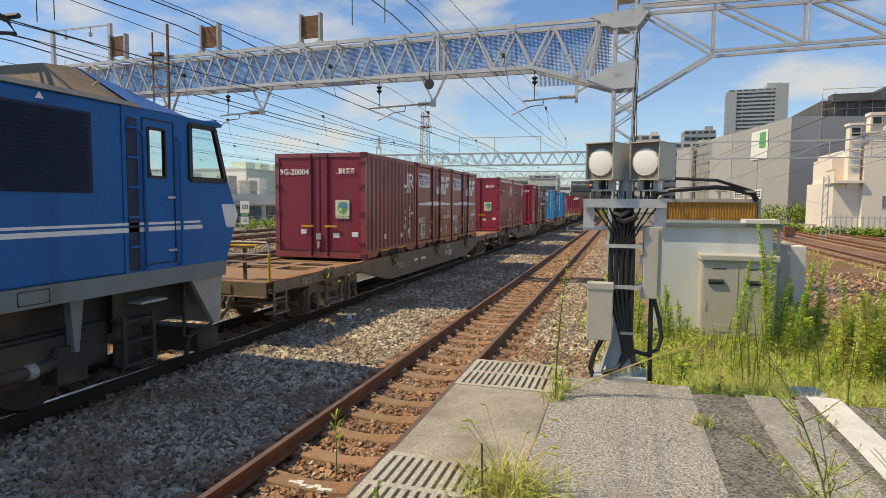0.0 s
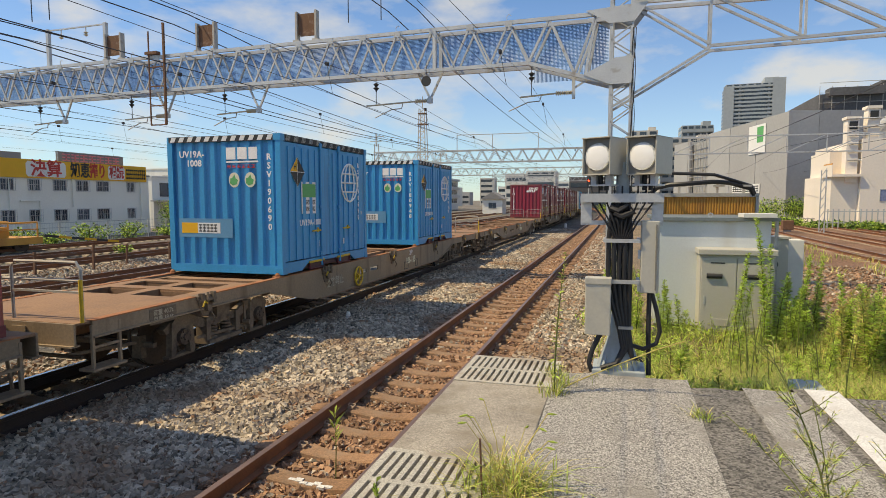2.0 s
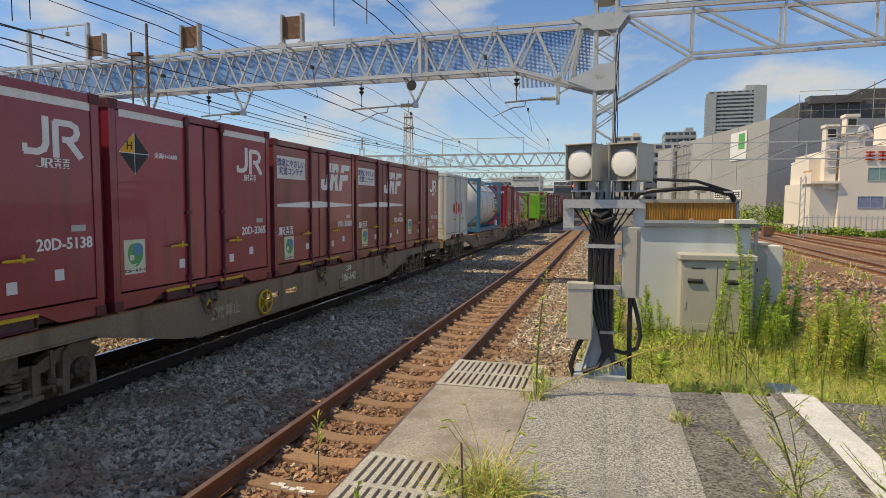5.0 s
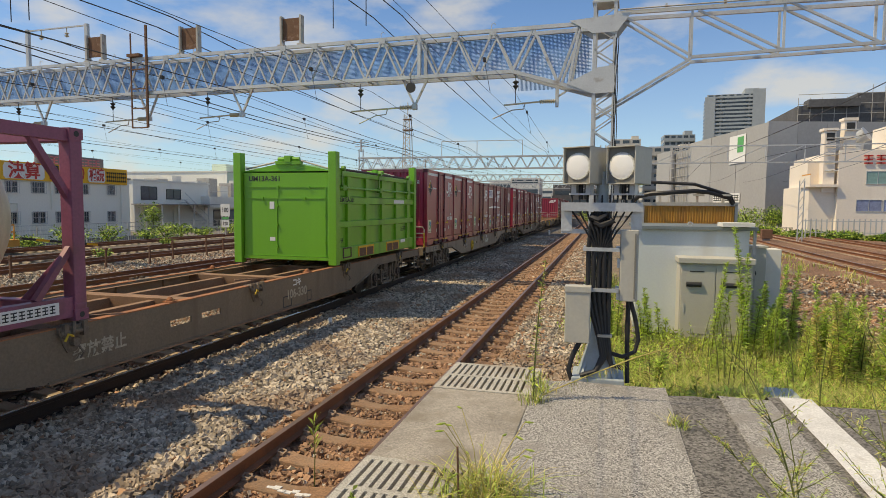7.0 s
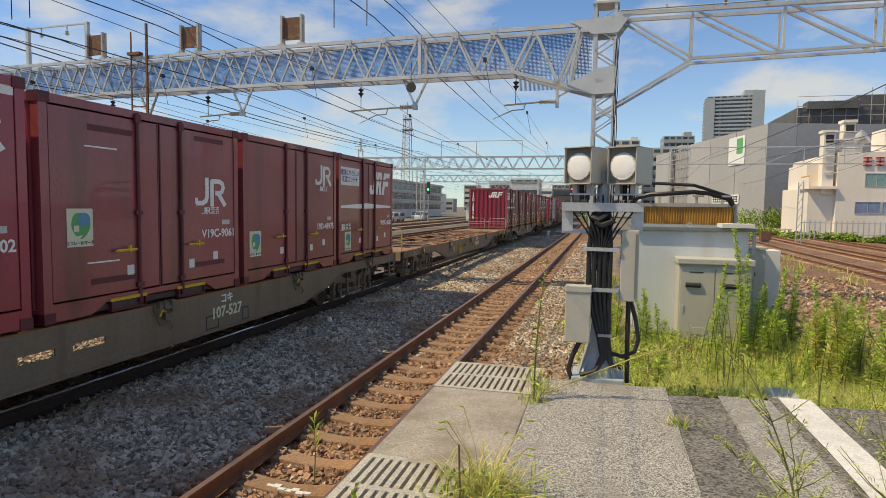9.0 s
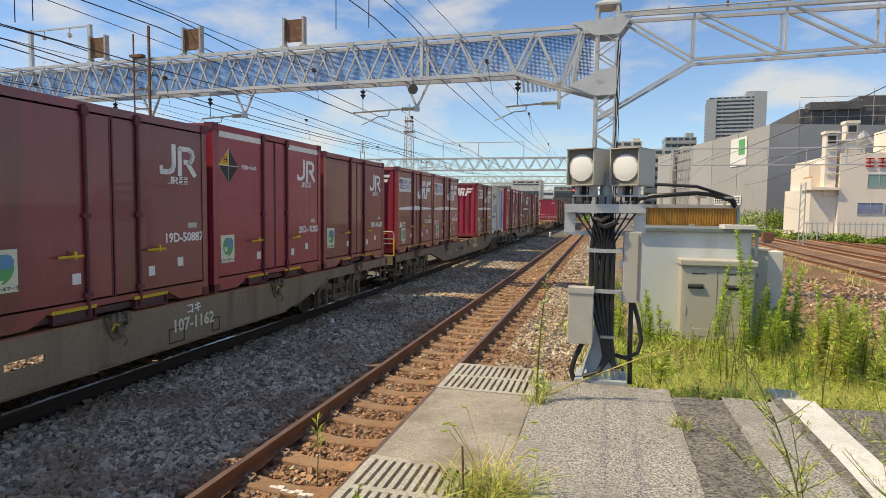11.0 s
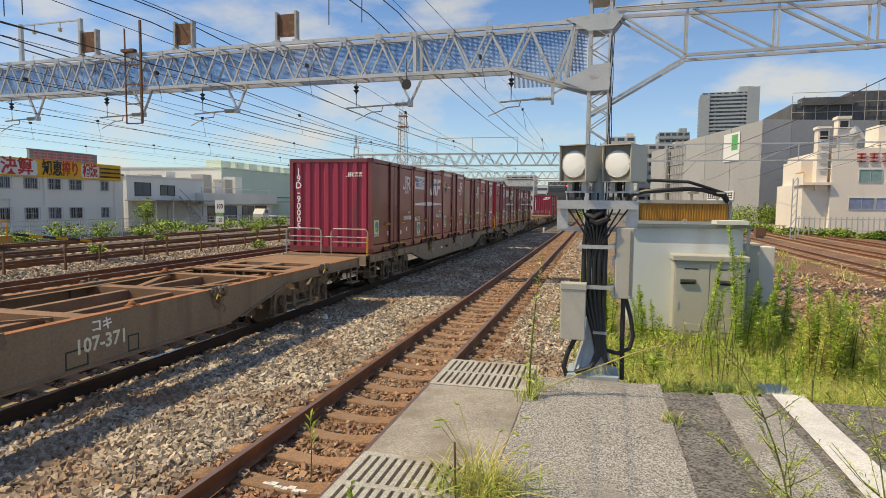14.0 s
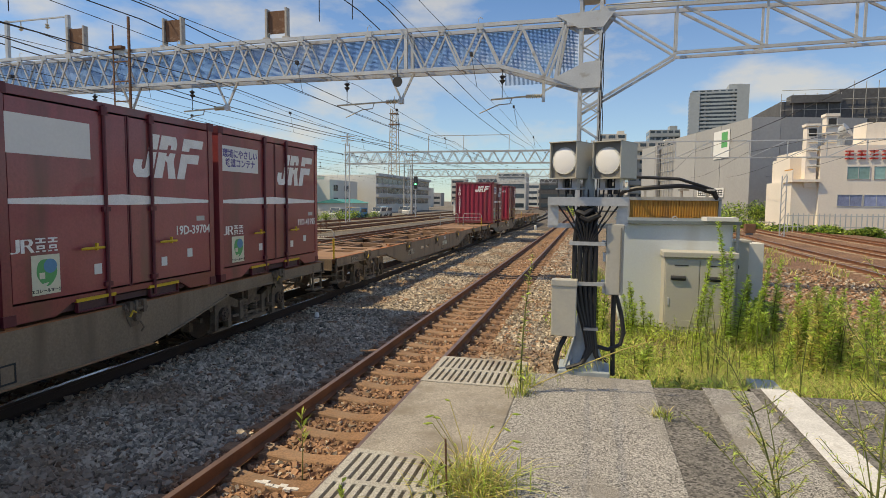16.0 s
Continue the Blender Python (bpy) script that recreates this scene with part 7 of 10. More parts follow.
def on_sleeper(tx, y0):
    def test(x, y):
        d = np.abs(x - tx)
        k = np.abs((y - y0 + 0.305) % 0.61 - 0.305)
        return ((k < 0.12) & (d < (1.02 if tx > -1 else 0.70))) | (np.abs(d - 0.5655) < 0.075)
    return test


stones("ballast_stones", 32000, -3.65, -0.98, 2.2, 17, 0.017, 0.040, [BALLAST, RUST_STONE], "grey crushed stone heaped between the tracks", 0.04, dense_near=True)
stones("ballast_stones", 15000, -6.6, -3.5, 2.6, 17, 0.017, 0.038, [BALLAST, RUST_STONE], "grey crushed stone under the train", 0.3, on_sleeper(TRAIN_X, 0.0))
stones("ballast_stones", 21000, -1.08, 1.28, 2.2, 17, 0.014, 0.031, [RUST_STONE, BALLAST], "rust-stained crushed stone between the sleepers", 0.10, on_sleeper(0.0, -3.0), dense_near=True)
stones("ballast_stones", 26000, -3.8, -0.9, 15, 55, 0.026, 0.052, [BALLAST, RUST_STONE], "grey crushed stone heaped between the tracks", 0.05, dense_near=True)
stones("ballast_stones", 9000, -1.05, 1.2, 16, 50, 0.025, 0.045, [RUST_STONE, BALLAST], "rust-stained crushed stone between the sleepers", 0.08, on_sleeper(0.0, -3.0), dense_near=True)
stones("ballast_stones", 15000, -19.0, -11.0, 10, 40, 0.025, 0.05, [BALLAST, RUST_STONE], "grey crushed stone of the yard", 0.2)

# Low strip beyond the platform end: soil under the weeds, with stones by the track.
s = Shape()
vs = []
gx, gy = np.arange(1.3, 12.6, 0.35), np.arange(5.0, 62, 0.6)
for y in gy:
    for x in gx:
        z = -0.12 + 0.10 * noise.noise((x * 0.6, y * 0.6, 2)) + (0.62 * max(0.0, 1 - (y - 5.0) / 4.5) if x > 2.95 else 0.30 * max(0.0, 1 - (y - 5.0) / 1.2))
        if x < 2.4:
            z = min(z, -0.16)
        if x > 9.5:
            z -= 0.05 * (x - 9.5)
        vs.append((x, y, z))
nx = len(gx)
s.add(vs, [(j * nx + i, j * nx + i + 1, (j + 1) * nx + i + 1, (j + 1) * nx + i) for j in range(len(gy) - 1) for i in range(nx - 1)])
s.m = [0 if gx[i] > 2.6 else 1 for j in range(len(gy) - 1) for i in range(nx - 1)]
tagged(part("weed_strip", s, [SOIL, BALLAST_BED]), "dry brown soil strip beyond the platform end", "ground", kind="structure")


def strip_height(x, y):
    return -0.12 + 0.10 * noise.noise((x * 0.6, y * 0.6, 2)) + (0.62 * max(0.0, 1 - (y - 5.0) / 4.5) if x > 2.95 else 0.30 * max(0.0, 1 - (y - 5.0) / 1.2)) if x >= 2.4 else -0.17


_bed_height = bed_height
bed_height = strip_height
stones("ballast_stones", 9000, 5.8, 11.5, 9.5, 26, 0.022, 0.045, [RUST_STONE, BALLAST], "rust-brown crushed stone beside the weeds", 0.35, dense_near=True)
stones("ballast_stones", 7000, 1.05, 2.9, 21, 48, 0.03, 0.055, [BALLAST, RUST_STONE], "grey crushed stone beside the far track", 0.3, dense_near=True)
stones("ballast_stones", 11000, 1.05, 2.75, 5.7, 22, 0.018, 0.04, [BALLAST, RUST_STONE], "grey crushed stone beside the platform end", 0.15, dense_near=True)
bed_height = _bed_height

s = Shape()
for i in range(7):
    x = -0.24 + i * 0.066
    top = -0.193 + 0.05 * abs(x + 0.04)
    y = 4.90 - 0.008 * i + 0.018 * math.sin(i * 2.1)
    s.box(x, y - 0.022 - 0.012 * (i % 2), top - 0.02, x + 0.072, y + 0.02 + 0.014 * (i % 3 == 1), top + 0.002 * (i % 3))
tagged(part("paint_mark", s, WHITE_LINE), "white paint mark daubed on a sleeper", "paint mark")

# ---- lineside markers ----
for x, y in ((-3.05, 12.16), (-2.3, 58.0), (-1.2, 71.0)):
    e = thing("distance_stub", "small white concrete marker stub in the ballast", "marker post", "marker stubs")
    e.matrix_basis = pose(x, y, -0.24)
    part("stub", Shape().tube([(0, 0, 0), (0, 0, 0.16 if y < 20 else 0.42), (0, 0, 0.20 if y < 20 else 0.47)], [0.05, 0.05, 0.03] if y < 20 else [0.11, 0.11, 0.06], 10), SIGN_WHITE, e)
    part("stub_band", Shape().tube([(0, 0, 0.08), (0, 0, 0.10)], 0.052 if y < 20 else 0.112, 10), ROOF_GREY, e)
e = thing("track_sign", "square white lineside board with a black mark on a short post", "sign")
e.matrix_basis = pose(-3.75, 45.0, -0.25)
part("post", Shape().bar((0, 0, 0), (0, 0, 0.9), 0.07), GALV_OLD, e)
part("board", Shape().box(-0.30, -0.05, 0.35, 0.30, -0.01, 0.95), SIGN_WHITE, e)
part("black_mark", Shape().box(-0.035, -0.056, 0.55, 0.035, -0.05, 0.85).box(-0.12, -0.056, 0.42, 0.12, -0.05, 0.5), BLACK_INK, e)


# ---- catenary gantry ----
def truss_brace_mesh(a, b, w, mat, key):
    return stored(key, lambda: Shape().bar(a, b, w, w).mesh("brace", mat))


gantry = thing("catenary_gantry", "galvanised steel lattice gantry with netting across the tracks", "gantry", kind="structure", at=pose(2.6, 18.27, 0, 0, 0, -2.62))
ZB, ZT, DEEP = 6.45, 7.68, 0.62
for y in (0.0, DEEP):
    for z in (ZB, ZT):
        x1 = -2.65 if z == ZB else 0.0
        part("chord", Shape().bar((-34.0, y, z), (x1, y, z), 0.09, 0.11), GALV, gantry)
    part("haunch_chord", Shape().bar((-2.65, y, ZB), (-0.28, y, 5.72), 0.09, 0.11), GALV, gantry)
PAN = 1.2
n_pan = 26
for y, shade in ((0.0, 0), (DEEP, 1)):
    for i in range(n_pan):
        xb = -2.65 - i * PAN
        part("brace", truss_brace_mesh((0, 0, ZB), (PAN / 2, 0, ZT), 0.055, GALV, "brace_a"), GALV, gantry, at=pose(xb - PAN, y, 0))
        part("brace", truss_brace_mesh((0, 0, ZB), (-PAN / 2, 0, ZT), 0.055, GALV, "brace_b"), GALV, gantry, at=pose(xb, y, 0))
    for a, b in (((-2.65, ZB), (-2.05, ZT)), ((-2.05, ZT), (-1.3, 6.05)), ((-1.3, 6.05), (-0.7, ZT)), ((-0.7, ZT), (-1.0, 5.95))):
        part("brace", Shape().bar((a[0], y, a[1]), (b[0], y, b[1]), 0.07), GALV, gantry)
    part("joint_post", Shape().bar((-5.6, y, ZB), (-5.6, y, ZT), 0.1), GALV, gantry)
for i in range(2 * n_pan):
    x = -2.65 - i * PAN / 2
    z = ZB if i % 2 == 0 else ZT
    part("cross_tie", stored("tie" + str(z), lambda: Shape().bar((0, 0, z), (0, DEEP, z), 0.05).mesh("cross_tie", GALV)), GALV, gantry, at=pose(x, 0, 0))
    if i % 2:
        part("node_plate", stored("nodep", lambda: Shape().box(-0.11, -0.055, ZT - 0.13, 0.11, -0.046, ZT + 0.05).mesh("node_plate", GALV)), GALV, gantry, at=pose(x, 0, 0))
        part("lifting_eye", stored("eye", lambda: Shape().tube([(-0.07, 0, ZT + 0.06), (-0.07, 0, ZT + 0.2), (0, 0, ZT + 0.26), (0.07, 0, ZT + 0.2)], 0.012, 5).mesh("lifting_eye", GALV)), GALV, gantry, at=pose(x, 0.05, 0)) if i % 6 == 1 else None
# netting between the chords, on the far face
net = Shape()
for i in range(0, 840):
    x = -0.5 - i * 0.04
    net.bar((x, DEEP + 0.08, ZB if x < -2.6 else 6.0), (x, DEEP + 0.08, ZT), 0.019, 0.005)
for k in range(31):
    net.bar((-34.0, DEEP + 0.085, ZB + k * 0.041), (-0.4, DEEP + 0.085, ZB + k * 0.041), 0.005, 0.019)
part("netting", net, NET_BLUE, gantry, "pale wire netting")["kind"] = "stuff"
# gussets at the mast
for y in (-0.06, DEEP + 0.05):
    part("gusset", Shape().prism([(-1.0, ZT + 0.10), (0.7, ZT + 0.20), (0.66, ZT + 0.12), (0.34, ZT - 0.30), (-0.34, ZT - 0.30)], "y", y - 0.01, y + 0.01), GALV, gantry, "riveted gusset plate")
    part("gusset", Shape().prism([(-1.05, 6.0), (-0.15, 6.42), (0.33, 6.45), (0.33, 5.70), (-0.28, 5.68)], "y", y - 0.01, y + 0.01), GALV, gantry, "riveted gusset plate")
# mast: four angles with zigzag lacing
for x in (-0.28, 0.28):
    for y in (0.0, 0.58):
        part("mast_leg", Shape().bar((x, y, -0.62), (x, y, 8.22), 0.09), GALV, gantry)
for i in range(22):
    z = -0.3 + i * 0.38
    flip = 1 if i % 2 else -1
    part("lacing", stored("lace%d" % flip, lambda: Shape().bar((-0.28 * flip, 0, 0), (0.28 * flip, 0, 0.38), 0.05, 0.03).mesh("lacing", GALV)), GALV, gantry, at=pose(0, -0.02, z))
    part("lacing", stored("lace%d" % flip, lambda: None), GALV, gantry, at=pose(0, 0.6, z))
    part("lacing", stored("lacey%d" % flip, lambda: Shape().bar((0, 0.29 - 0.29 * flip, 0), (0, 0.29 + 0.29 * flip, 0.38), 0.03, 0.05).mesh("lacing", GALV)), GALV, gantry, at=pose(0.3, 0, z))
cap = part("mast_cap", Shape().add([(-0.36, -0.07, 8.22), (0.36, -0.07, 8.22), (0.36, 0.65, 8.22), (-0.36, 0.65, 8.22), (-0.36, -0.07, 8.28), (0.36, -0.07, 8.28), (0.36, 0.65, 8.28), (-0.36, 0.65, 8.28), (0.0, 0.29, 8.50)], [(3, 2, 1, 0), (0, 1, 5, 4), (1, 2, 6, 5), (2, 3, 7, 6), (3, 0, 4, 7), (4, 5, 8), (5, 6, 8), (6, 7, 8), (7, 4, 8)]), GALV, gantry, "pyramid cap on the mast")
part("mast_footing", Shape().box(-0.6, -0.4, -0.7, 0.6, 1.0, 0.0), CONCRETE, gantry)
# right-hand arm
for y in (0.0, DEEP):
    part("chord", Shape().bar((0.28, y, ZT + 0.22), (12.0, y, ZT + 0.02), 0.08, 0.10), GALV, gantry)
    part("chord", Shape().bar((2.3, y, 6.56), (12.0, y, 6.72), 0.07, 0.08), GALV, gantry)
    part("knee_brace", Shape().bar((-0.25, y, 5.05), (2.3, y, 6.52), 0.065), GALV, gantry, "diagonal knee brace")
    for k, x in enumerate((2.3, 4.55, 6.8, 9.05)):
        part("post", Shape().bar((x, y, 6.58), (x, y, ZT + 0.2), 0.06), GALV, gantry)
        part("brace", Shape().bar((x - 2.1 if k else 0.5, y, ZT + 0.12), (x, y, 6.6), 0.06), GALV, gantry)
for i in range(5):
    part("arm_fitting", Shape().box(1.6 + i * 1.5, 0.1, ZT + 0.2, 1.66 + i * 1.5, 0.2, ZT + 0.42), RUSTY if i % 2 else GALV, gantry)
part("arm_conduit", Shape().tube([(0.4, -0.1, ZT + 0.28), (5, -0.1, ZT + 0.24), (12, -0.1, ZT + 0.12)], 0.022, 8), GALV_OLD, gantry)
# mast cables
c = Shape()
for k in range(3):
    c.tube([(0.34 + 0.05 * math.sin(k * 2 + z * 1.7), -0.06 - 0.03 * k, z) for z in np.arange(2.0, 7.6, 0.4)], 0.013, 6)
part("mast_cables", c, BLACK_RUBBER, gantry, "black cables tied down the mast")
# rusty boards on top
for x0 in (-10.6, -14.72, -19.0):
    bd = part("old_board", Shape().box(0.08, 0.1, ZT + 0.25, 0.72, 0.16, ZT + 0.98), RUSTY, gantry, "rust-brown panel on two posts", at=pose(x0, 0, 0))
    for x in (0.0, 0.74):
        part("board_post", stored("bpost", lambda: Shape().box(0, 0.02, ZT + 0.05, 0.07, 0.22, ZT + 1.05).box(-0.08, 0.0, ZT + 0.05, 0.15, 0.2, ZT + 0.12).mesh("board_post", GALV_OLD)), GALV_OLD, bd, at=pose(x, 0, 0))
# portal frame for feeders
pf = part("feeder_portal", Shape().bar((-22.2, 0.3, ZT), (-22.2, 0.3, 9.25), 0.13).bar((-19.2, 0.3, ZT), (-19.2, 0.3, 9.25), 0.13).bar((-22.2, 0.3, 9.2), (-19.2, 0.3, 9.2), 0.05), GALV, gantry, "steel feeder portal")
for x in (-21.5, -20.2):
    part("disc_insulator", Shape().tube([(x, 0.3, 9.2), (x, 0.3, 9.0)], 0.02, 5).tube([(x, 0.3, 9.0), (x, 0.3, 8.97), (x, 0.3, 8.92), (x, 0.3, 8.88), (x, 0.3, 8.82)], [0.02, 0.09, 0.03, 0.09, 0.02], 8), INSULATOR, pf)
# ladder frame at a mid joint
lf = Shape()
lf.bar((-16.05, -0.1, 5.2), (-16.05, -0.1, 8.85), 0.07)
lf.bar((-16.75, -0.1, 5.2), (-16.75, -0.1, 8.6), 0.04)
for z in (5.2, 5.9, 6.6, 7.3):
    lf.bar((-16.75, -0.1, z), (-16.05, -0.1, z), 0.04)
lf.box(-16.85, -0.2, 7.75, -16.3, 0.0, 7.85)
part("ladder_frame", lf, RUSTY, gantry, "rusty hanging ladder frame")
# hangers: V brackets, arms, insulators, registration arms
for vx, arm_to, kind in ((-5.85, -8.1, "v"), (-12.3, -14.1, "v"), (-16.35, -18.4, "v"), (-21.5, -23.2, "v"), (-1.35, -2.95, "drop")):
    hg = Shape()
    if kind == "v":
        hg.bar((vx - 0.42, 0.3, ZB), (vx, 0.3, 5.62), 0.06)
        hg.bar((vx + 0.42, 0.3, ZB), (vx, 0.3, 5.62), 0.06)
        hg.box(vx - 0.08, 0.22, 5.50, vx + 0.06, 0.38, 5.66)
    else:
        hg.bar((vx + 0.45, 0.3, 5.95), (vx, 0.3, 5.7), 0.05)
        hg.bar((vx, 0.3, 6.1), (vx, 0.3, 5.4), 0.09)
    h = part("hanger", hg, GALV, gantry)
    n = 9
    pts, rs = [], []
    for i in range(n * 2):
        pts.append((vx - 0.05 - i * 0.028, 0.3, 5.58))
        rs.append(0.03 if i % 2 else 0.075)
    part("rod_insulator", Shape().tube(pts, rs, 10), INSULATOR, h, "cream ribbed insulator")
    part("steady_arm", Shape().tube([(vx - 0.5, 0.3, 5.58), (arm_to, 0.3, 5.52)], 0.028, 6), INSULATOR, h)
    part("registration_arm", Shape().tube([(vx - 0.95, 0.3, 5.55), (vx - 1.0, 0.3, 5.38), (vx - 1.35, 0.3, 5.36), (vx - 1.95, 0.3, 5.12)], 0.018, 5), GALV_OLD, h)
    x = arm_to + 0.35
    part("suspension_insulator", Shape().tube([(x, 0.3, ZB - 0.05), (x, 0.3, 6.2)], 0.012, 5).tube([(x, 0.3, 6.25), (x, 0.3, 6.2), (x, 0.3, 6.12), (x, 0.3, 6.08), (x, 0.3, 6.0), (x, 0.3, 5.95)], [0.02, 0.1, 0.03, 0.1, 0.03, 0.02], 8), WIRE, h)
    part("suspension_rod", Shape().tube([(x, 0.3, 5.95), (x, 0.3, 5.56)], 0.012, 5), WIRE, h)
part("round_plate", Shape().tube([(-5.85, -0.08, 6.12), (-5.85, -0.1, 6.12)], 0.16, 18), BLACK_INK, gantry, "black round plate")
part("plate_wire", Shape().tube([(-5.85, -0.09, 6.9), (-5.85, -0.09, 6.2)], 0.01, 5), WIRE, gantry)


# ---- overhead wires ----
SPANS = (-31.5, 18.5, 66.0, 108.0, 150.0, 200.0)


def wire_points(x0, z0, sag, zig=0.0, y_to=200.0, bent=True):
    pts = []
    for k in range(len(SPANS) - 1):
        a, b = SPANS[k], SPANS[k + 1]
        for i in range(12):
            u = i / 12
            y = a + (b - a) * u
            pts.append(((line_at(x0, y)[0] if bent else x0) + zig * (1 - 2 * u) * (1 if k % 2 else -1), y, z0 - 4 * sag * u * (1 - u)))
    return pts


def catenary(x0, label, thin=1.0):
    e = thing("overhead_line", label, "overhead wires", "overhead lines", "structure")
    m = wire_points(x0, 6.05, 0.62)
    c = wire_points(x0, 5.10, 0.02, 0.18)
    part("messenger_wire", Shape().tube(m, 0.008 * thin, 5), WIRE, e)
    part("contact_wire", Shape().tube(c, 0.0065 * thin, 5), WIRE, e)
    for k, (p, q) in enumerate(zip(m, c)):
        if k % 2 == 1 and p[1] < 120 and p[1] > 4:
            part("dropper", Shape().tube([p, (q[0], q[1], q[2])], 0.006, 4), WIRE, e)
            part("dropper_clamp", stored("dclamp", lambda: Shape().box(-0.03, -0.06, -0.04, 0.03, 0.06, 0.05).mesh("dropper_clamp", WIRE)), WIRE, e, at=pose(*p))


for tx in (0.0, TRAIN_X, *TRACKS_LEFT):
    catenary(tx - 0.1, "catenary and contact wire with droppers over a track", 0.6 if tx == 0.0 else 0.85 if tx > -19 else 0.6)
for k, (x, z, sag, r) in enumerate(((-4.5, 8.35, 0.5, 0.016), (-3.55, 8.35, 0.5, 0.016), (-12.6, 8.6, 0.5, 0.02), (-12.0, 8.9, 0.5, 0.02), (-17.0, 8.4, 0.5, 0.02), (-19.5, 8.6, 0.45, 0.026), (-20.4, 8.6, 0.45, 0.026), (-9.5, 6.3, 0.35, 0.014),
                                  (-24.0, 7.6, 0.5, 0.014), (-14.8, 6.15, 0.4, 0.012), (-15.8, 5.3, 0.05, 0.012), (-20.0, 5.15, 0.05, 0.012))):
    fw = part("feeder_wire", Shape().tube(wire_points(x, z, sag), r, 5), WIRE)
    tagged(fw, "dark feeder wire strung along the line", "wire", "feeder wires", "structure")
for x, y in ((-4.5, 15.5), (-3.55, 15.5), (-12.0, 13.0), (-12.6, 13.0)):
    e = thing("line_spacer", "pair of black insulated hangers on a feeder wire", "insulator", "line spacers", "structure")
    part("clamp", Shape().tube([(x, y, 8.22), (x, y, 8.12), (x, y, 8.02)], [0.03, 0.11, 0.03], 10), WIRE, e)
    part("rod", Shape().tube([(x, y, 8.1), (x, y, 7.2)], 0.014, 5), WIRE, e)


# ---- farther gantries ----
def far_gantry(y, x0, x1, zb, zt, pan, legs, label):
    e = thing("far_gantry", label, "gantry", "distant gantries", "structure")
    off = line_at(0, y)[0]
    for yy in (0, 0.7):
        for z in (zb, zt):
            part("chord", Shape().bar((x0 + off, y + yy, z), (x1 + off, y + yy, z), 0.12, 0.14), GALV, e)
        x = x0
        k = 0
        while x < x1 - 0.1:
            part("brace", stored("fb%d_%.2f_%.2f" % (k % 2, zb, pan), lambda: Shape().bar((0, 0, zb if k % 2 == 0 else zt), (pan, 0, zt if k % 2 == 0 else zb), 0.07).mesh("brace", GALV)), GALV, e, at=pose(x + off, y + yy, 0))
            x += pan
            k += 1
    for lx in legs:
        for dx in (-0.25, 0.25):
            part("mast_leg", Shape().bar((lx + off + dx, y, -0.6), (lx + off + dx, y, zt + 1.0), 0.1), GALV, e)
        for i in range(12):
            part("lacing", Shape().bar((lx + off - 0.25, y, -0.3 + i * 0.7), (lx + off + 0.25, y, 0.4 + i * 0.7), 0.05), GALV, e)
    return e


fg = far_gantry(66.0, -25.0, 2.9, 6.6, 7.9, 0.75, (-24.65, 2.4), "galvanised lattice gantry further down the line")
far_gantry(108.0, -30.0, 4.0, 6.9, 8.1, 0.8, (-29.5, 3.4), "distant galvanised lattice gantry")
far_gantry(150.0, -26.0, 10.0, 7.0, 8.2, 0.9, (-25.5, 9.5), "distant galvanised lattice gantry")
part("mast_head", Shape().bar((-24.65, 66, 8.6), (-24.65, 66, 10.0), 0.16).bar((-25.6, 66, 9.7), (-23.7, 66, 9.7), 0.09).bar((-25.4, 66, 9.2), (-23.9, 66, 9.2), 0.09), GALV, fg, "mast head with cross arms")
part("portal_top", Shape().bar((-15, 66, 9.6), (-6, 66, 9.6), 0.07).bar((-15, 66, 7.9), (-15, 66, 9.6), 0.07).bar((-6, 66, 7.9), (-6, 66, 9.6), 0.07).bar((-11, 66, 7.9), (-11, 66, 9.6), 0.07), GALV, fg)
# right-hand gantry in front of the sheeted building
e = thing("far_gantry", "slim steel gantry over the curving tracks", "gantry", "distant gantries", "structure")
for z in (6.0, 7.3):
    part("chord", Shape().bar((6.0, 52, z), (25.2, 52, z), 0.09), GALV, e)
for i in range(7):
    part("brace", Shape().bar((6.5 + i * 2.7, 52, 6.0), (9.2 + i * 2.7, 52, 7.3), 0.06), GALV, e)
    part("post", Shape().bar((9.2 + i * 2.7, 52, 6.0), (9.2 + i * 2.7, 52, 7.3), 0.06), GALV, e)
for x in (17.2, 25.0):
    for dx in (-0.17, 0.17):
        part("mast_leg", Shape().bar((x + dx, 52, -0.5), (x + dx, 52, 10.6 if x > 20 else 4.6), 0.07), GALV, e)
    for i in range(16 if x > 20 else 8):
        part("lacing", Shape().bar((x - 0.17, 52, -0.2 + i * 0.62), (x + 0.17, 52, 0.4 + i * 0.62), 0.04), GALV, e)
for k in range(4):
    x = 10 + 4 * k
    part("feeder_wire", Shape().tube([(right_x(x, y) if y > 30 else x, y, 6.4 - 0.6 * math.sin(math.pi * ((y - 2) % 50) / 50)) for y in range(2, 120, 5)], 0.014, 5), WIRE, e)

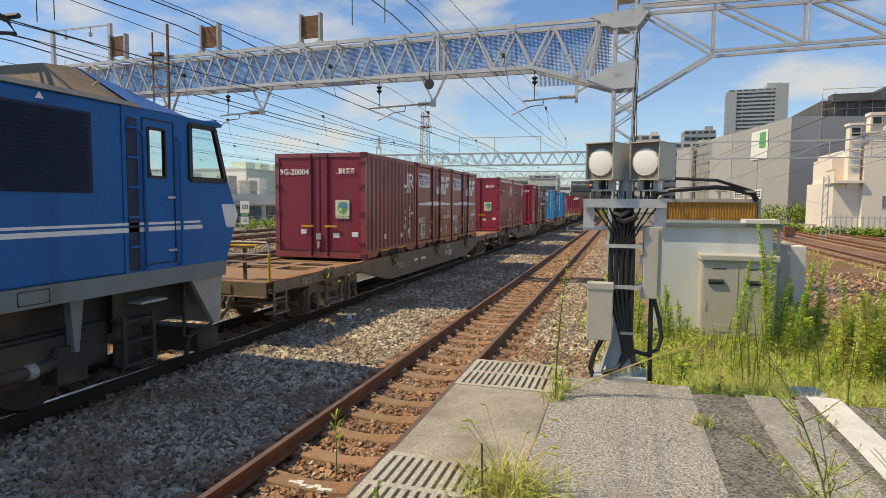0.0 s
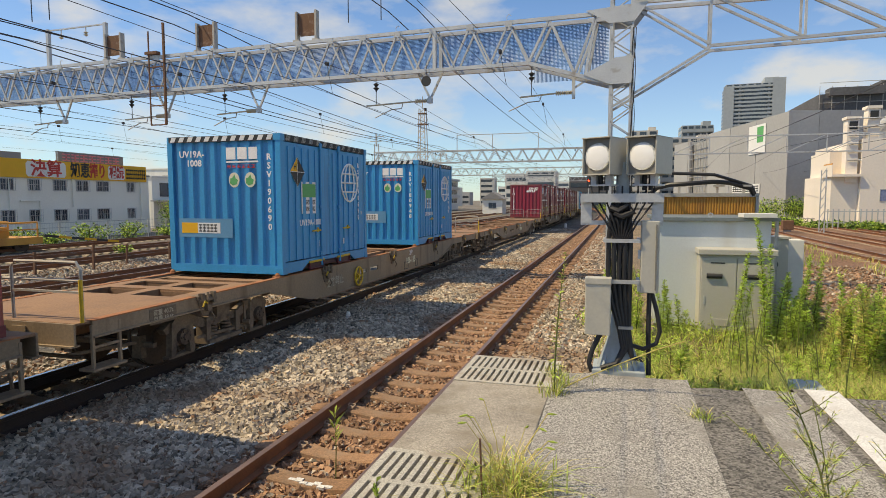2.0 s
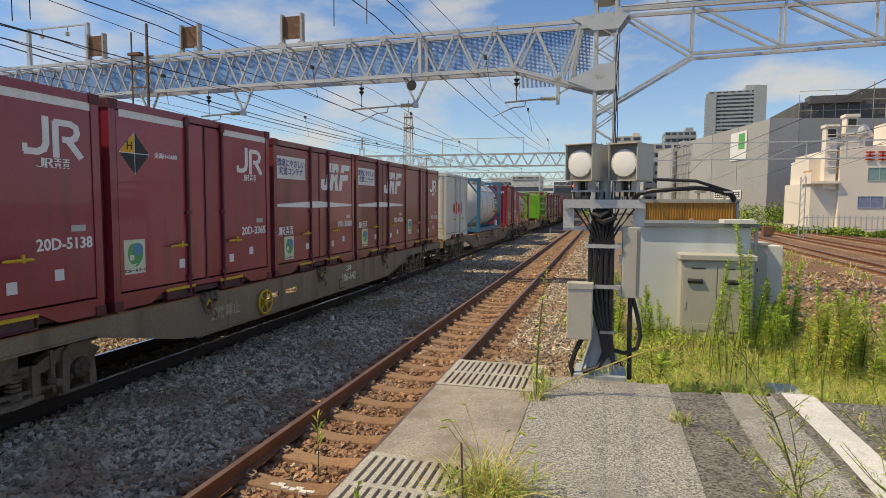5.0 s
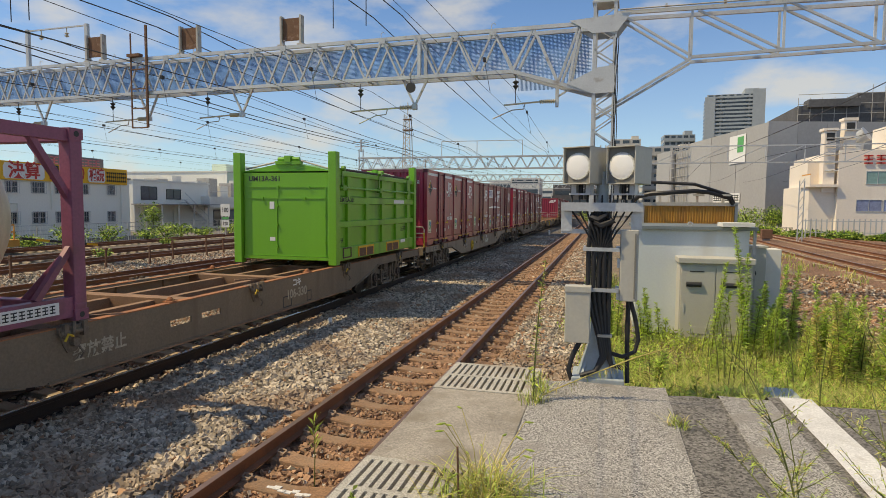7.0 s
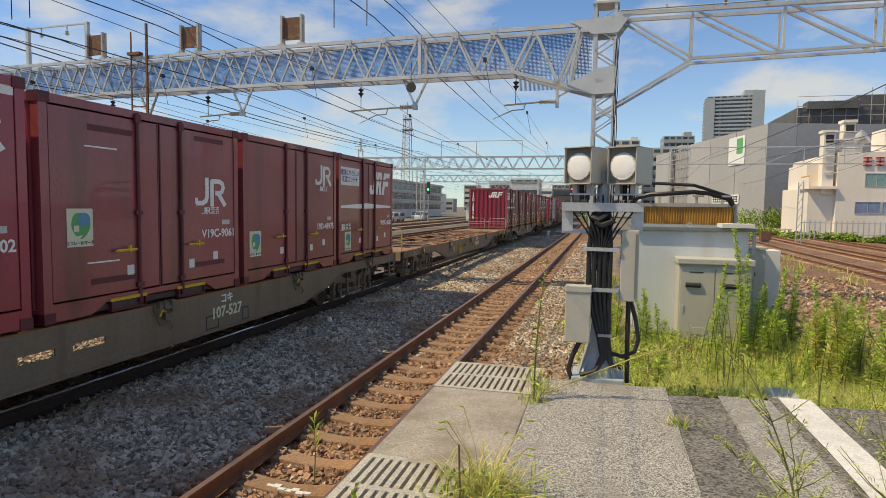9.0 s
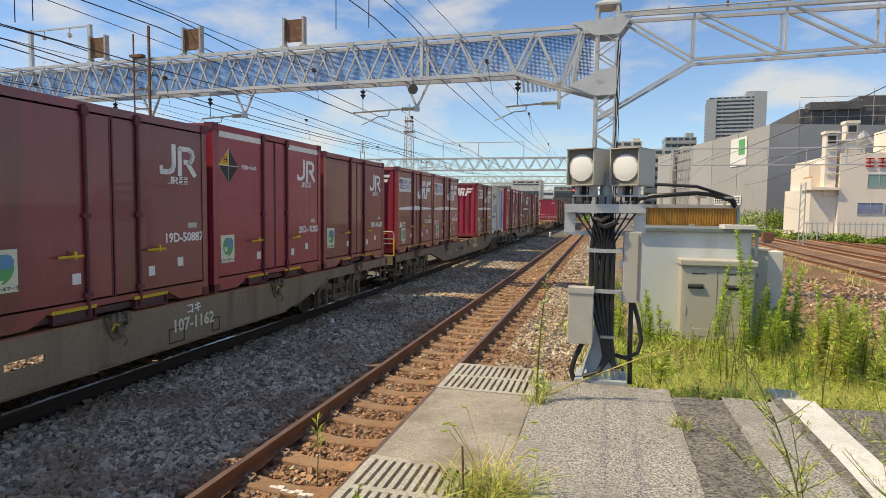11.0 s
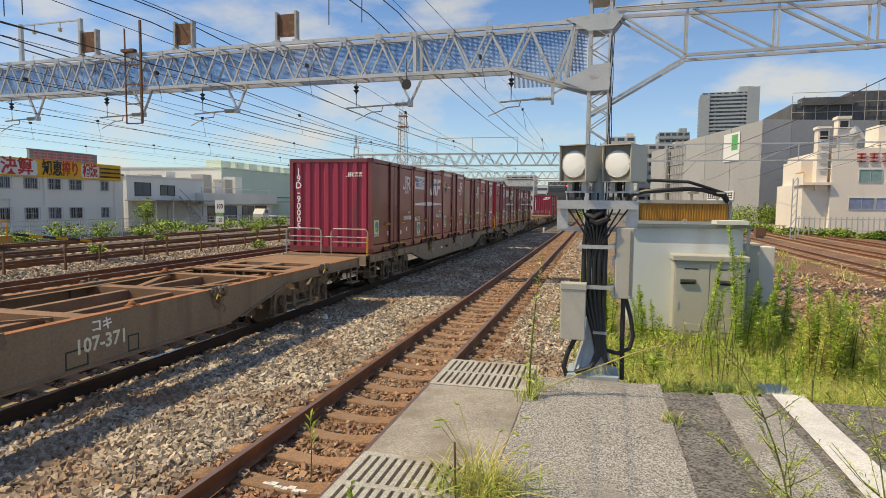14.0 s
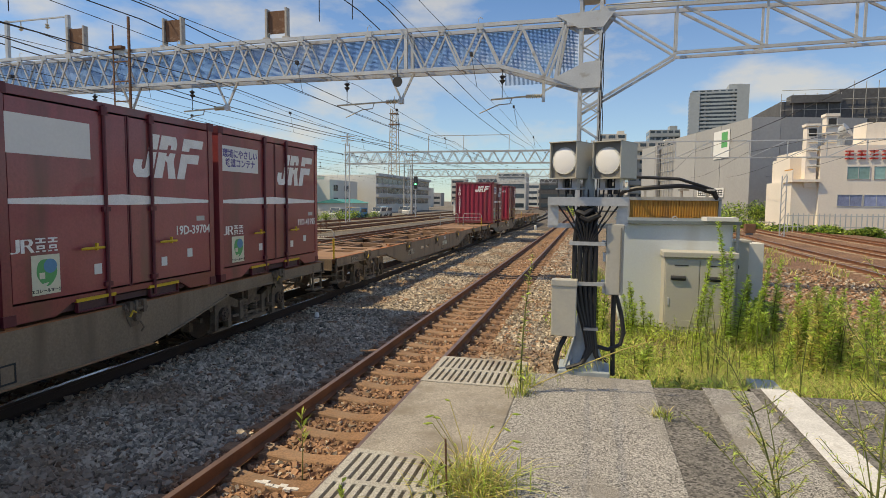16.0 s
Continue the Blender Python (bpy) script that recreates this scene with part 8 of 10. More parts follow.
# ---- colour-light signals far down the line ----
for x, y, col, mat in ((-2.4, 100.0, "red", SIGNAL_RED), (-24.0, 92.0, "green", SIGNAL_GREEN)):
    e = thing("colour_light_signal", "black colour-light signal showing %s on a post" % col, "signal", "signals")
    part("post", Shape().tube([(x, y, -0.6), (x, y, 5.6)], 0.09, 8), GALV, e)
    hd = part("head", Shape().box(x - 0.3, y - 0.12, 4.3, x + 0.3, y + 0.1, 6.2), BLACK_INK, e, round_off=0.06)
    for i in range(4):
        part("lamp", Shape().tube([(x, y - 0.13, 4.6 + i * 0.42), (x, y - 0.14, 4.6 + i * 0.42)], 0.13, 12), mat if i == (2 if col == "red" else 1) else DARK_GLASS, hd)

# ---- signal stand on the platform end ----
stand = thing("signal_stand", "grey pole stand with cable bundles and a steel bracket", "signal stand", at=pose(2.70, 5.98, PZ - 0.06))
s = Shape()
s.box(-0.24, -0.2, 0, 0.24, 0.22, 0.07)
part("foot_plate", s, STAND_GREY, stand, round_off=0.01)
part("flared_foot", Shape().tube([(0, 0, 0.07), (0, 0, 0.16), (0, 0, 0.34), (0, 0, 0.6)], [0.2, 0.17, 0.11, 0.075], 16), STAND_GREY, stand, "grey cast flared foot", soft=True)
for a in range(4):
    part("foot_rib", Shape().prism([(0.06, 0.05), (0.22, 0.07), (0.08, 0.36)], "y", -0.015, 0.015), STAND_GREY, stand, at=pose(0, 0, 0, 0, 0, 45 + 90 * a))
part("pole", Shape().tube([(0, 0, 0.5), (0, 0, 1.75), (0, 0, 2.0)], [0.07, 0.06, 0.05], 16), STAND_GREY, stand, soft=True)
part("bracket_arm", Shape().box(-0.37, -0.17, 1.63, 0.36, -0.13, 1.71).box(-0.37, 0.1, 1.63, 0.36, 0.14, 1.71).box(-0.37, -0.13, 1.69, 0.36, 0.1, 1.70), GALV, stand, "galvanised cross bracket")
part("bracket_lower", Shape().box(-0.37, -0.12, 1.44, -0.27, -0.10, 1.63).box(0.26, -0.12, 1.44, 0.36, -0.10, 1.63).box(-0.37, -0.11, 1.42, 0.36, -0.07, 1.46), GALV, stand)
for z in (1.26, 0.88):
    part("clamp_band", Shape().box(-0.16, -0.16, z, 0.16, -0.14, z + 0.035).box(-0.16, -0.14, z, -0.14, 0.1, z + 0.035).box(0.14, -0.14, z, 0.172, 0.1, z + 0.035), GALV, stand, "steel cable clamp")
for z in (1.16, 0.86):
    part("clamp_bolt", Shape().box(0.15, -0.12, z - 0.05, 0.24, -0.04, z + 0.03), GALV, stand)
for k in range(5):
    x = -0.11 + k * 0.048
    low = [(-0.02, -0.19, 0.14), (-0.16, -0.2, 0.09)] if k < 3 else [(0.12, -0.17, 0.2), (0.22, -0.12, 0.17)]
    pts = [(x * 0.7, -0.1, 1.62), (x, -0.12 - 0.012 * (k % 2), 1.3), (x, -0.12, 0.9), (0.02 + 0.75 * x, -0.12, 0.66), (0.05 + 0.42 * x, -0.14, 0.44), (0.075 + 0.36 * x, -0.16, 0.28)] + low
    part("cable", Shape().tube(pts, 0.023, 8), BLACK_RUBBER, stand, soft=True)
part("cable_tie", Shape().box(-0.01, -0.18, 0.46, 0.12, -0.1, 0.485), GALV_OLD, stand)
for k in range(9):
    a = -0.28 + k * 0.07
    pts = [(a, -0.06, 1.78), (a * 0.95, -0.12, 1.62), (a * 0.5, -0.16, 1.45), (a * 0.25, -0.15, 1.32), (0.02 * math.sin(k), -0.14, 1.2 + 0.03 * (k % 3))]
    part("thin_cable", Shape().tube(pts, 0.009, 6), BLACK_RUBBER, stand)
part("cable_knot", Shape().tube([(-0.1, -0.13, 1.58), (-0.03, -0.17, 1.55), (0.05, -0.14, 1.6), (0.1, -0.17, 1.54), (0.0, -0.18, 1.5), (-0.06, -0.15, 1.53)], 0.03, 7), BLACK_RUBBER, stand, soft=True)
part("cable_loop", Shape().tube([(-0.16, -0.1, 0.42), (-0.24, -0.14, 0.25), (-0.27, -0.16, 0.12), (-0.24, -0.16, 0.04)], 0.024, 8), BLACK_RUBBER, stand, soft=True)
part("small_cabinet", Shape().box(-0.31, -0.26, 0.41, -0.08, -0.13, 0.93), BEIGE, stand, "beige cable box", round_off=0.008)
part("cabinet_lid", Shape().box(-0.315, -0.268, 0.88, -0.075, -0.125, 0.94), BEIGE, stand, round_off=0.006)
part("side_cabinet", Shape().box(0.175, -0.14, 0.80, 0.335, 0.06, 1.46), BEIGE, stand, "beige side cable box", round_off=0.008)
part("side_cabinet_door", Shape().box(0.30, -0.155, 0.83, 0.312, -0.14, 1.43), BEIGE_DARK, stand)
part("down_pipe", Shape().tube([(0.26, -0.06, 0.8), (0.26, -0.07, 0.4), (0.27, -0.07, 0.02)], 0.022, 8), BLACK_RUBBER, stand, soft=True)
part("looping_pipe", Shape().tube([(0.28, -0.06, 0.8), (0.33, -0.07, 0.62), (0.36, -0.07, 0.44), (0.33, -0.07, 0.32), (0.22, -0.09, 0.27), (0.1, -0.1, 0.3)], 0.02, 8), BLACK_RUBBER, stand, soft=True)
for x in (-0.27, 0.12):
    lamp = thing("signal_lamp", "beige hooded lamp box with a milky round lens", "signal lamp", "lamps on the stand", at=pose(2.75 + x + 0.06, 5.93, PZ + 1.82, 0, 0, -27))
    w, h, d = 0.28, 0.34, 0.34
    s = Shape()
    t = 0.008
    s.box(-w / 2, -d / 2, 0, -w / 2 + t, d / 2, h)
    s.box(w / 2 - t, -d / 2, 0, w / 2, d / 2, h)
    s.box(-w / 2, -d / 2 - 0.02, h - t, w / 2, d / 2, h)
    s.box(-w / 2, -d / 2, 0, w / 2, d / 2, t)
    part("hood", s, BEIGE, lamp)
    # The face's darker beige has the hood's shade in its colour.
    part("face", Shape().box(-w / 2 + t, -d / 2 + 0.035, t, w / 2 - t, -d / 2 + 0.05, h - t), BEIGE_DARK, lamp)
    part("lens_ring", Shape().tube([(0, -d / 2 + 0.035, h * 0.48), (0, -d / 2 + 0.02, h * 0.48)], [0.125, 0.122], 36), WHITE_BOX, lamp, soft=True)
    lens = part("lens", Shape().tube([(0, -d / 2 + 0.021, h * 0.48), (0, -d / 2 + 0.014, h * 0.48), (0, -d / 2 + 0.012, h * 0.48)], [0.112, 0.09, 0.03], 36), LENS, lamp, soft=True)
    for k in range(12):
        a = k * math.pi / 6
        part("ring_screw", stored("screw", lambda: Shape().tube([(0, 0, 0), (0, -0.006, 0)], 0.006, 6).mesh("ring_screw", GALV)), GALV, lamp, at=pose(0.117 * math.cos(a), -d / 2 + 0.022, h * 0.48 + 0.117 * math.sin(a)))
    part("back", Shape().box(-w / 2, d / 2, 0, w / 2, d / 2 + 0.01, h), BEIGE, lamp)
    part("base_bracket", Shape().box(-0.11, -0.1, -0.10, 0.11, 0.1, -0.085).box(-0.1, -0.08, -0.085, -0.05, -0.02, 0).box(0.05, -0.08, -0.085, 0.1, -0.02, 0), GALV, lamp)
    for k in range(2):
        part("gland", Shape().tube([(-0.03 + 0.06 * k, -0.02, -0.14), (-0.03 + 0.06 * k, -0.02, 0.0)], 0.022, 8), BLACK_RUBBER, lamp)

# ---- equipment huts beyond the weeds ----
HZ = -0.1
hut = thing("relay_hut", "pale grey-white steel relay hut with a dark flat roof", "equipment hut", at=pose(3.32, 12.05, HZ))
part("shell", Shape().box(0, 0, 0.18, 1.95, 2.4, 2.13), HUT_WHITE, hut, round_off=0.01)
part("roof", Shape().box(-0.06, -0.08, 2.13, 2.08, 2.5, 2.19), HUT_ROOF, hut, "dark steel roof edge")
part("plinth", Shape().box(0.02, 0.02, -0.3, 1.93, 2.38, 0.18), CONCRETE, hut)
part("roof_ring", Shape().tube([(0.95 + 0.04 * math.cos(a), 0.1, 2.23 + 0.04 * math.sin(a)) for a in [i * 0.7 for i in range(9)]], 0.01, 5), GALV, hut)
part("rail_post", Shape().bar((2.03, -0.02, 0.0), (2.03, -0.02, 2.13), 0.05).bar((2.03, 1.2, 0.0), (2.03, 1.2, 2.13), 0.05), GALV_OLD, hut)
part("roof_plank", Shape().box(1.45, -0.25, 2.20, 1.98, 0.3, 2.27), WHITE_WALL, hut)
cab = thing("relay_cabinet", "beige two-door relay cabinet with oval hand slots", "equipment cabinet", at=pose(4.05, 11.55, HZ) @ Matrix.Diagonal((0.84, 1, 1, 1)))
part("shell", Shape().box(0, 0, 0.18, 1.42, 0.5, 1.55), BEIGE, cab, round_off=0.01)
part("lid", Shape().box(-0.04, -0.06, 1.55, 1.46, 0.5, 1.65), BEIGE, cab, "overhanging cabinet lid", round_off=0.012)
part("plinth", Shape().box(0.02, 0.02, -0.3, 1.4, 0.48, 0.18), CONCRETE, cab)
for k in range(2):
    d = part("door", Shape().box(0.03 + k * 0.69, -0.02, 0.22, 0.70 + k * 0.69, 0.0, 1.50), BEIGE, cab, round_off=0.004)
    part("hand_slot", Shape().tube([(0.25 + k * 0.69 - 0.12, -0.022, 1.18), (0.25 + k * 0.69 + 0.18, -0.022, 1.18)], 0.045, 10), BLACK_INK, d, "dark oval hand slot")
    part("vent", Shape().box(0.2 + k * 0.69, -0.024, 1.40, 0.48 + k * 0.69, -0.02, 1.42), BLACK_INK, d)
    part("lock", Shape().box(0.08 + k * 0.69, -0.03, 0.68, 0.11 + k * 0.69, -0.02, 0.82), GALV, d)
    part("vent_panel", Shape().box(0.25 + k * 0.69, -0.03, 0.30, 0.58 + k * 0.69, -0.02, 0.42), BEIGE, d)
cab2 = thing("small_cabinet", "beige lineside cabinet beside the relay hut", "equipment cabinet", at=pose(5.33, 13.2, HZ))
part("shell", Shape().box(0, 0, -0.2, 0.50, 0.6, 1.75), BEIGE, cab2, round_off=0.01)
part("lid", Shape().box(-0.03, -0.03, 1.75, 0.53, 0.63, 1.79), BEIGE, cab2)
part("hand_slot", Shape().tube([(0.15, -0.005, 1.25), (0.32, -0.005, 1.25)], 0.04, 8), BLACK_INK, cab2)
wb = thing("white_cabinet", "small white cabinet beyond the hut", "equipment cabinet", at=pose(5.90, 13.6, HZ))
part("shell", Shape().box(0, 0, -0.2, 0.30, 0.5, 1.71), WHITE_WALL, wb, round_off=0.01)
oh = thing("corrugated_enclosure", "orange corrugated sheet enclosure with a steel frame", "enclosure", at=pose(3.57, 14.9, HZ) @ Matrix.Diagonal((0.68, 1, 1, 1)))
s = Shape()
corrugated(s, 0.06, 2.9, 1.95, 2.60, 0.02, 0.035, 34)
part("corrugated_sheet", s, ORANGE_SHEET, oh, "orange ribbed sheet")
part("sheet_frame", Shape().box(-0.02, -0.05, 2.58, 2.98, 0.05, 2.66).box(-0.02, -0.05, -0.2, 0.06, 0.05, 2.6).box(2.9, -0.05, -0.2, 2.98, 0.05, 2.6), GALV_OLD, oh)
part("core", Shape().box(0.0, 0.06, -0.3, 2.96, 2.5, 2.6), HUT_WHITE, oh)
pp = thing("cable_pipes", "black cable pipes on short posts over the huts", "cable pipe", at=pose(0, 0, 0))
part("pipe", Shape().tube([(3.35, 14.6, 2.58), (3.45, 14.5, 2.68), (3.7, 14.3, 2.74), (4.6, 14.3, 2.80), (4.95, 14.6, 2.78), (5.4, 14.8, 2.66), (5.5, 14.9, 2.5)], 0.05, 8), BLACK_RUBBER, pp, soft=True)
part("pipe", Shape().tube([(3.1, 15.6, 2.9), (3.4, 14.9, 2.98), (3.7, 14.4, 3.0), (4.6, 14.3, 2.95), (4.95, 14.6, 2.86), (5.42, 14.8, 2.72), (5.54, 14.9, 2.5)], 0.035, 8), BLACK_RUBBER, pp, soft=True)
for x in (3.95, 4.75, 5.3):
    part("pipe_post", Shape().bar((x, 14.96, 2.4), (x, 14.96, 2.76), 0.06).bar((x - 0.12, 14.7, 2.72), (x + 0.12, 14.7, 2.72), 0.04), GALV_OLD, pp)
jb = thing("junction_box", "pale blue-grey junction box lying at the platform end", "junction box", at=pose(4.30, 6.2, 0.44))
part("shell", Shape().prism([(0, 0), (0.3, 0), (0.3, 0.17), (0.25, 0.22), (0.0, 0.22)], "y", 0, 0.4), STAND_GREY, jb, round_off=0.01)
part("port", Shape().tube([(0.17, -0.005, 0.12), (0.17, -0.03, 0.12)], 0.08, 12), BLACK_RUBBER, jb)


# ---- buildings beside the yard ----
def window_on(face, name, parent, u0, u1, z0, z1, plane, frame_m=GALV, bars=False, glass=DARK_GLASS):
    """A framed window in a wall looking to +x ("x") or -y ("y"); u runs along the wall."""
    def put(a, b, c, d, e, f):
        return (plane + e, a, c, plane + f, b, d) if face == "x" else (a, plane - f, c, b, plane - e, d)

    def bx(s, a, b, c, d, e, f):
        q = put(a, b, c, d, e, f)
        return s.box(q[0], q[1], q[2], q[3], q[4], q[5])

    w = part(name, bx(Shape(), u0, u1, z0, z1, -0.06, 0.01), glass, parent)
    s = Shape()
    t = 0.05
    bx(s, u0 - t, u1 + t, z0 - t, z0, -0.02, 0.05)
    bx(s, u0 - t, u1 + t, z1, z1 + t, -0.02, 0.05)
    bx(s, u0 - t, u0, z0, z1, -0.02, 0.05)
    bx(s, u1, u1 + t, z0, z1, -0.02, 0.05)
    bx(s, (u0 + u1) / 2 - 0.02, (u0 + u1) / 2 + 0.02, z0, z1, -0.02, 0.04)
    part("window_frame", s, frame_m, w)
    if bars:
        g = Shape()
        n = 7
        for i in range(n):
            u = u0 - 0.06 + (u1 - u0 + 0.12) * i / (n - 1)
            bx(g, u - 0.01, u + 0.01, z0 - 0.08, z1 + 0.08, 0.16, 0.18)
        for z in (z0 - 0.08, (z0 + z1) / 2, z1 + 0.06):
            bx(g, u0 - 0.08, u1 + 0.08, z, z + 0.02, 0.15, 0.19)
        part("window_grille", g, GALV, w)
    return w


# cream two-storey building with the yellow sign
b1 = thing("office_building", "cream two-storey office with barred windows and yellow roof sign", "building")
part("wall", Shape().box(-52, 16, -0.6, -40, 47.3, 4.6), CREAM_WALL, b1)
part("roof", Shape().box(-52.2, 15.9, 4.6, -39.9, 47.4, 4.75), ROOF_GREY, b1)
part("upper_block", Shape().box(-52, 24, 4.75, -44, 38.0, 6.3), ROOF_GREY, b1, "grey rooftop block")
for u0, u1 in ((24.2, 25.3), (27.4, 28.6), (30.2, 31.4), (33.0, 34.0), (35.2, 36.1), (37.3, 38.4), (39.4, 40.5), (41.4, 42.6), (44.7, 45.5)):
    for z0, z1 in ((3.22, 4.0), (0.86, 1.68)):
        window_on("x", "window", b1, u0, u1, z0, z1, -40, bars=True)
for y in (33.6, 38.95, 46.2):
    part("down_pipe", Shape().tube([(-39.9, y, 4.5), (-39.9, y, 1.9 if y < 40 else -0.5)], 0.05, 6), CREAM_WALL, b1)
part("pipe_bend", Shape().tube([(-39.88, 34.4, 2.4), (-39.88, 36.0, 2.4), (-39.88, 36.0, -0.5)], 0.06, 6), CREAM_WALL, b1)
part("meter_box", Shape().box(-39.98, 41.0, 0.1, -39.8, 41.2, 0.45), GALV_OLD, b1)
sign = thing("roof_sign", "long yellow roof sign with black and red writing", "sign", at=pose(-39.85, 20.0, 4.12))
part("board", Shape().box(-0.1, 0.0, 0, 0.0, 26.9, 1.38), SIGN_YELLOW, sign)
for y0, y1 in ((14.95, 18.35), (22.5, 24.25 + 0.1)):
    part("white_field", Shape().prism([(y0 + 0.15, 0.1), (y1 - 0.15, 0.1), (y1, 0.3), (y1, 1.05), (y1 - 0.15, 1.26), (y0 + 0.15, 1.26), (y0, 1.05), (y0, 0.3)], "x", 0.0, 0.02), SIGN_WHITE, sign)
writing("sign_word", "決算", 1.35, RED_INK, sign, Matrix.Translation((0.03, 16.65, 0.68)) @ SIDE, depth=0.01)
writing("sign_word", "知恵", 1.3, BLACK_INK, sign, Matrix.Translation((0.02, 19.55 + 0.15, 0.68)) @ SIDE, depth=0.01, squeeze=0.72)
writing("sign_word", "搾り", 1.3, RED_INK, sign, Matrix.Translation((0.02, 21.45, 0.68)) @ SIDE, depth=0.01, squeeze=0.66)
writing("sign_word", "相続", 1.2, RED_INK, sign, Matrix.Translation((0.03, 23.42, 0.68)) @ SIDE, depth=0.01, squeeze=0.66)
part("number_bars", plate_mesh("number_bars", text_bars(10, 2.3, 0.85), BLACK_INK, 0.02), BLACK_INK, sign, at=Matrix.Translation((0.02, 24.5, 0.22)) @ SIDE)
led = thing("led_sign", "dark scrolling light board with pink characters on the roof", "sign", at=pose(-40.6, 38.4, 5.5))
part("board", Shape().box(-0.1, 0, 0, 0, 6.6, 0.82), ROOF_GREY, led)
part("board_frame", Shape().bar((-0.3, 0.1, -0.9), (-0.3, 0.1, 0.86), 0.07).bar((-0.3, 6.5, -0.9), (-0.3, 6.5, 0.86), 0.07).bar((-0.3, 0, 0.85), (-0.3, 6.6, 0.85), 0.06), GALV_OLD, led)
part("light_bars", plate_mesh("light_bars", text_bars(7, 5.9, 0.6, 0.15), SIGN_PINK, 0.03), SIGN_PINK, led, at=Matrix.Translation((0.005, 0.35, 0.1)) @ SIDE)

# small red-roofed house, cream block, store, mint warehouse
hs = thing("house", "small house with a brown-red sloping roof", "house")
part("wall", Shape().box(-58, 54, -0.6, -50, 60, 3.2), CREAM_WALL, hs)
part("roof", Shape().prism([(53.6, 3.2), (60.4, 3.2), (57, 5.4)], "x", -58.4, -49.6), RUSTY, hs)
b2 = thing("cream_block", "cream two-storey block with an outside stair", "building")
part("wall", Shape().box(-58, 55.0, -0.6, -46.5, 68, 4.9), CREAM_WALL, b2)
part("parapet", Shape().box(-58.1, 54.9, 4.9, -46.4, 68.1, 5.1), WHITE_WALL, b2)
window_on("x", "window", b2, 56.2, 58.6, 2.9, 4.3, -46.5, BLACK_INK)
window_on("x", "window", b2, 60.2, 62.6, 3.0, 4.1, -46.5, BLACK_INK)
st = Shape()
for i in range(9):
    st.box(-46.3, 62.0 + i * 0.5, 2.9 - i * 0.35, -45.4, 62.5 + i * 0.5, 2.95 - i * 0.35)
st.bar((-45.4, 62, 3.8), (-45.4, 66.5, 0.8), 0.06)
st.bar((-45.4, 62, 2.9), (-45.4, 66.5, -0.1), 0.12)
part("outside_stair", st, GALV, b2, "grey steel outside stair")
shed = thing("carport", "corrugated lean-to carport with white doors", "carport")
part("roof", Shape().box(-46.4, 54.6, 2.3, -42.6, 66.5, 2.42), ROOF_GREY, shed)
part("back_wall", Shape().box(-46.4, 54.6, -0.6, -46.0, 66.4, 2.3), WHITE_WALL, shed)
for y in (55, 57.6, 60.2, 62.8, 65.4):
    part("post", Shape().bar((-42.8, y, -0.6), (-42.8, y, 2.3), 0.12), GALV, shed)
for y in (55.4, 58.0, 60.6):
    part("door", Shape().box(-46.0, y, -0.5, -45.9, y + 1.6, 1.9), WHITE_WALL, shed)
store = thing("store_building", "low white store with a glazed front and rooftop machines", "building")
part("wall", Shape().box(-60, 66.5, -0.6, -46, 84, 2.0), WHITE_WALL, store)
part("fascia", Shape().box(-60, 66.4, 2.0, -45.2, 84.2, 3.4), WHITE_WALL, store, "deep white fascia")
for y in (68.2, 71.6, 76.0, 79.4):
    window_on("x", "shop_window", store, y, y + 3.0, -0.3, 1.7, -46, BLACK_INK)
for i in range(9):
    part("roof_machine", Shape().box(-52, 60.5 + i * 2.5, 3.4, -50, 62.3 + i * 2.5, 5.0 + 0.5 * (i % 3)), GALV_OLD if i % 2 else WHITE_WALL, store, "grey rooftop air unit")
part("roof_rail", Shape().tube([(-46, 67, 3.4), (-46, 67, 4.1), (-46, 83.5, 4.1), (-46, 83.5, 3.4)], 0.04, 5), GALV, store)
mint = thing("mint_warehouse", "pale mint-green warehouse with rooftop equipment", "building")
part("wall", Shape().box(-80, 86, -0.6, -56, 128, 7.6), MINT_WALL, mint)
part("end_wall", Shape().box(-80, 85.9, -0.6, -56.0, 86.0, 7.6), CREAM_WALL, mint)
part("roof_edge", Shape().box(-80.2, 85.8, 7.6, -55.9, 128.2, 7.8), WHITE_WALL, mint)
part("teal_band", Shape().box(-56, 86, 3.0, -55.95, 128, 3.25), TEAL_ROOF, mint)
part("loading_canopy", Shape().box(-56, 93, 2.2, -53.5, 104, 2.45), GALV_OLD, mint)
part("loading_door", Shape().box(-56.0, 94, -0.5, -55.9, 98, 2.2), ROOF_GREY, mint)
for i in range(6):
    part("roof_machine", Shape().box(-66, 96 + i * 4.5, 7.8, -63, 99 + i * 4.5, 9.6), MINT_WALL, mint)
truck = thing("white_truck", "small white flatbed truck parked by the store", "truck", at=pose(-42.0, 73.5, -0.5))
part("cab_body", Shape().prism([(0, 0.4), (1.5, 0.4), (1.5, 1.9), (0.5, 1.9), (0.0, 1.2)], "x", -0.8, 0.8), WHITE_WALL, truck, round_off=0.05)
part("windscreen", Shape().prism([(0.05, 1.22), (0.5, 1.82), (0.48, 1.84), (0.03, 1.24)], "x", -0.7, 0.7), DARK_GLASS, truck)
part("side_window", Shape().box(0.8, 0.55, 1.25, 0.81, 1.3, 1.75), DARK_GLASS, truck)
part("flatbed", Shape().box(-0.85, 1.55, 0.7, 0.85, 4.6, 0.95), WHITE_WALL, truck)
for y in (0.75, 3.6):
    part("wheel", Shape().tube([(0.6, y, 0.35), (0.82, y, 0.35)], 0.35, 14), BLACK_RUBBER, truck)

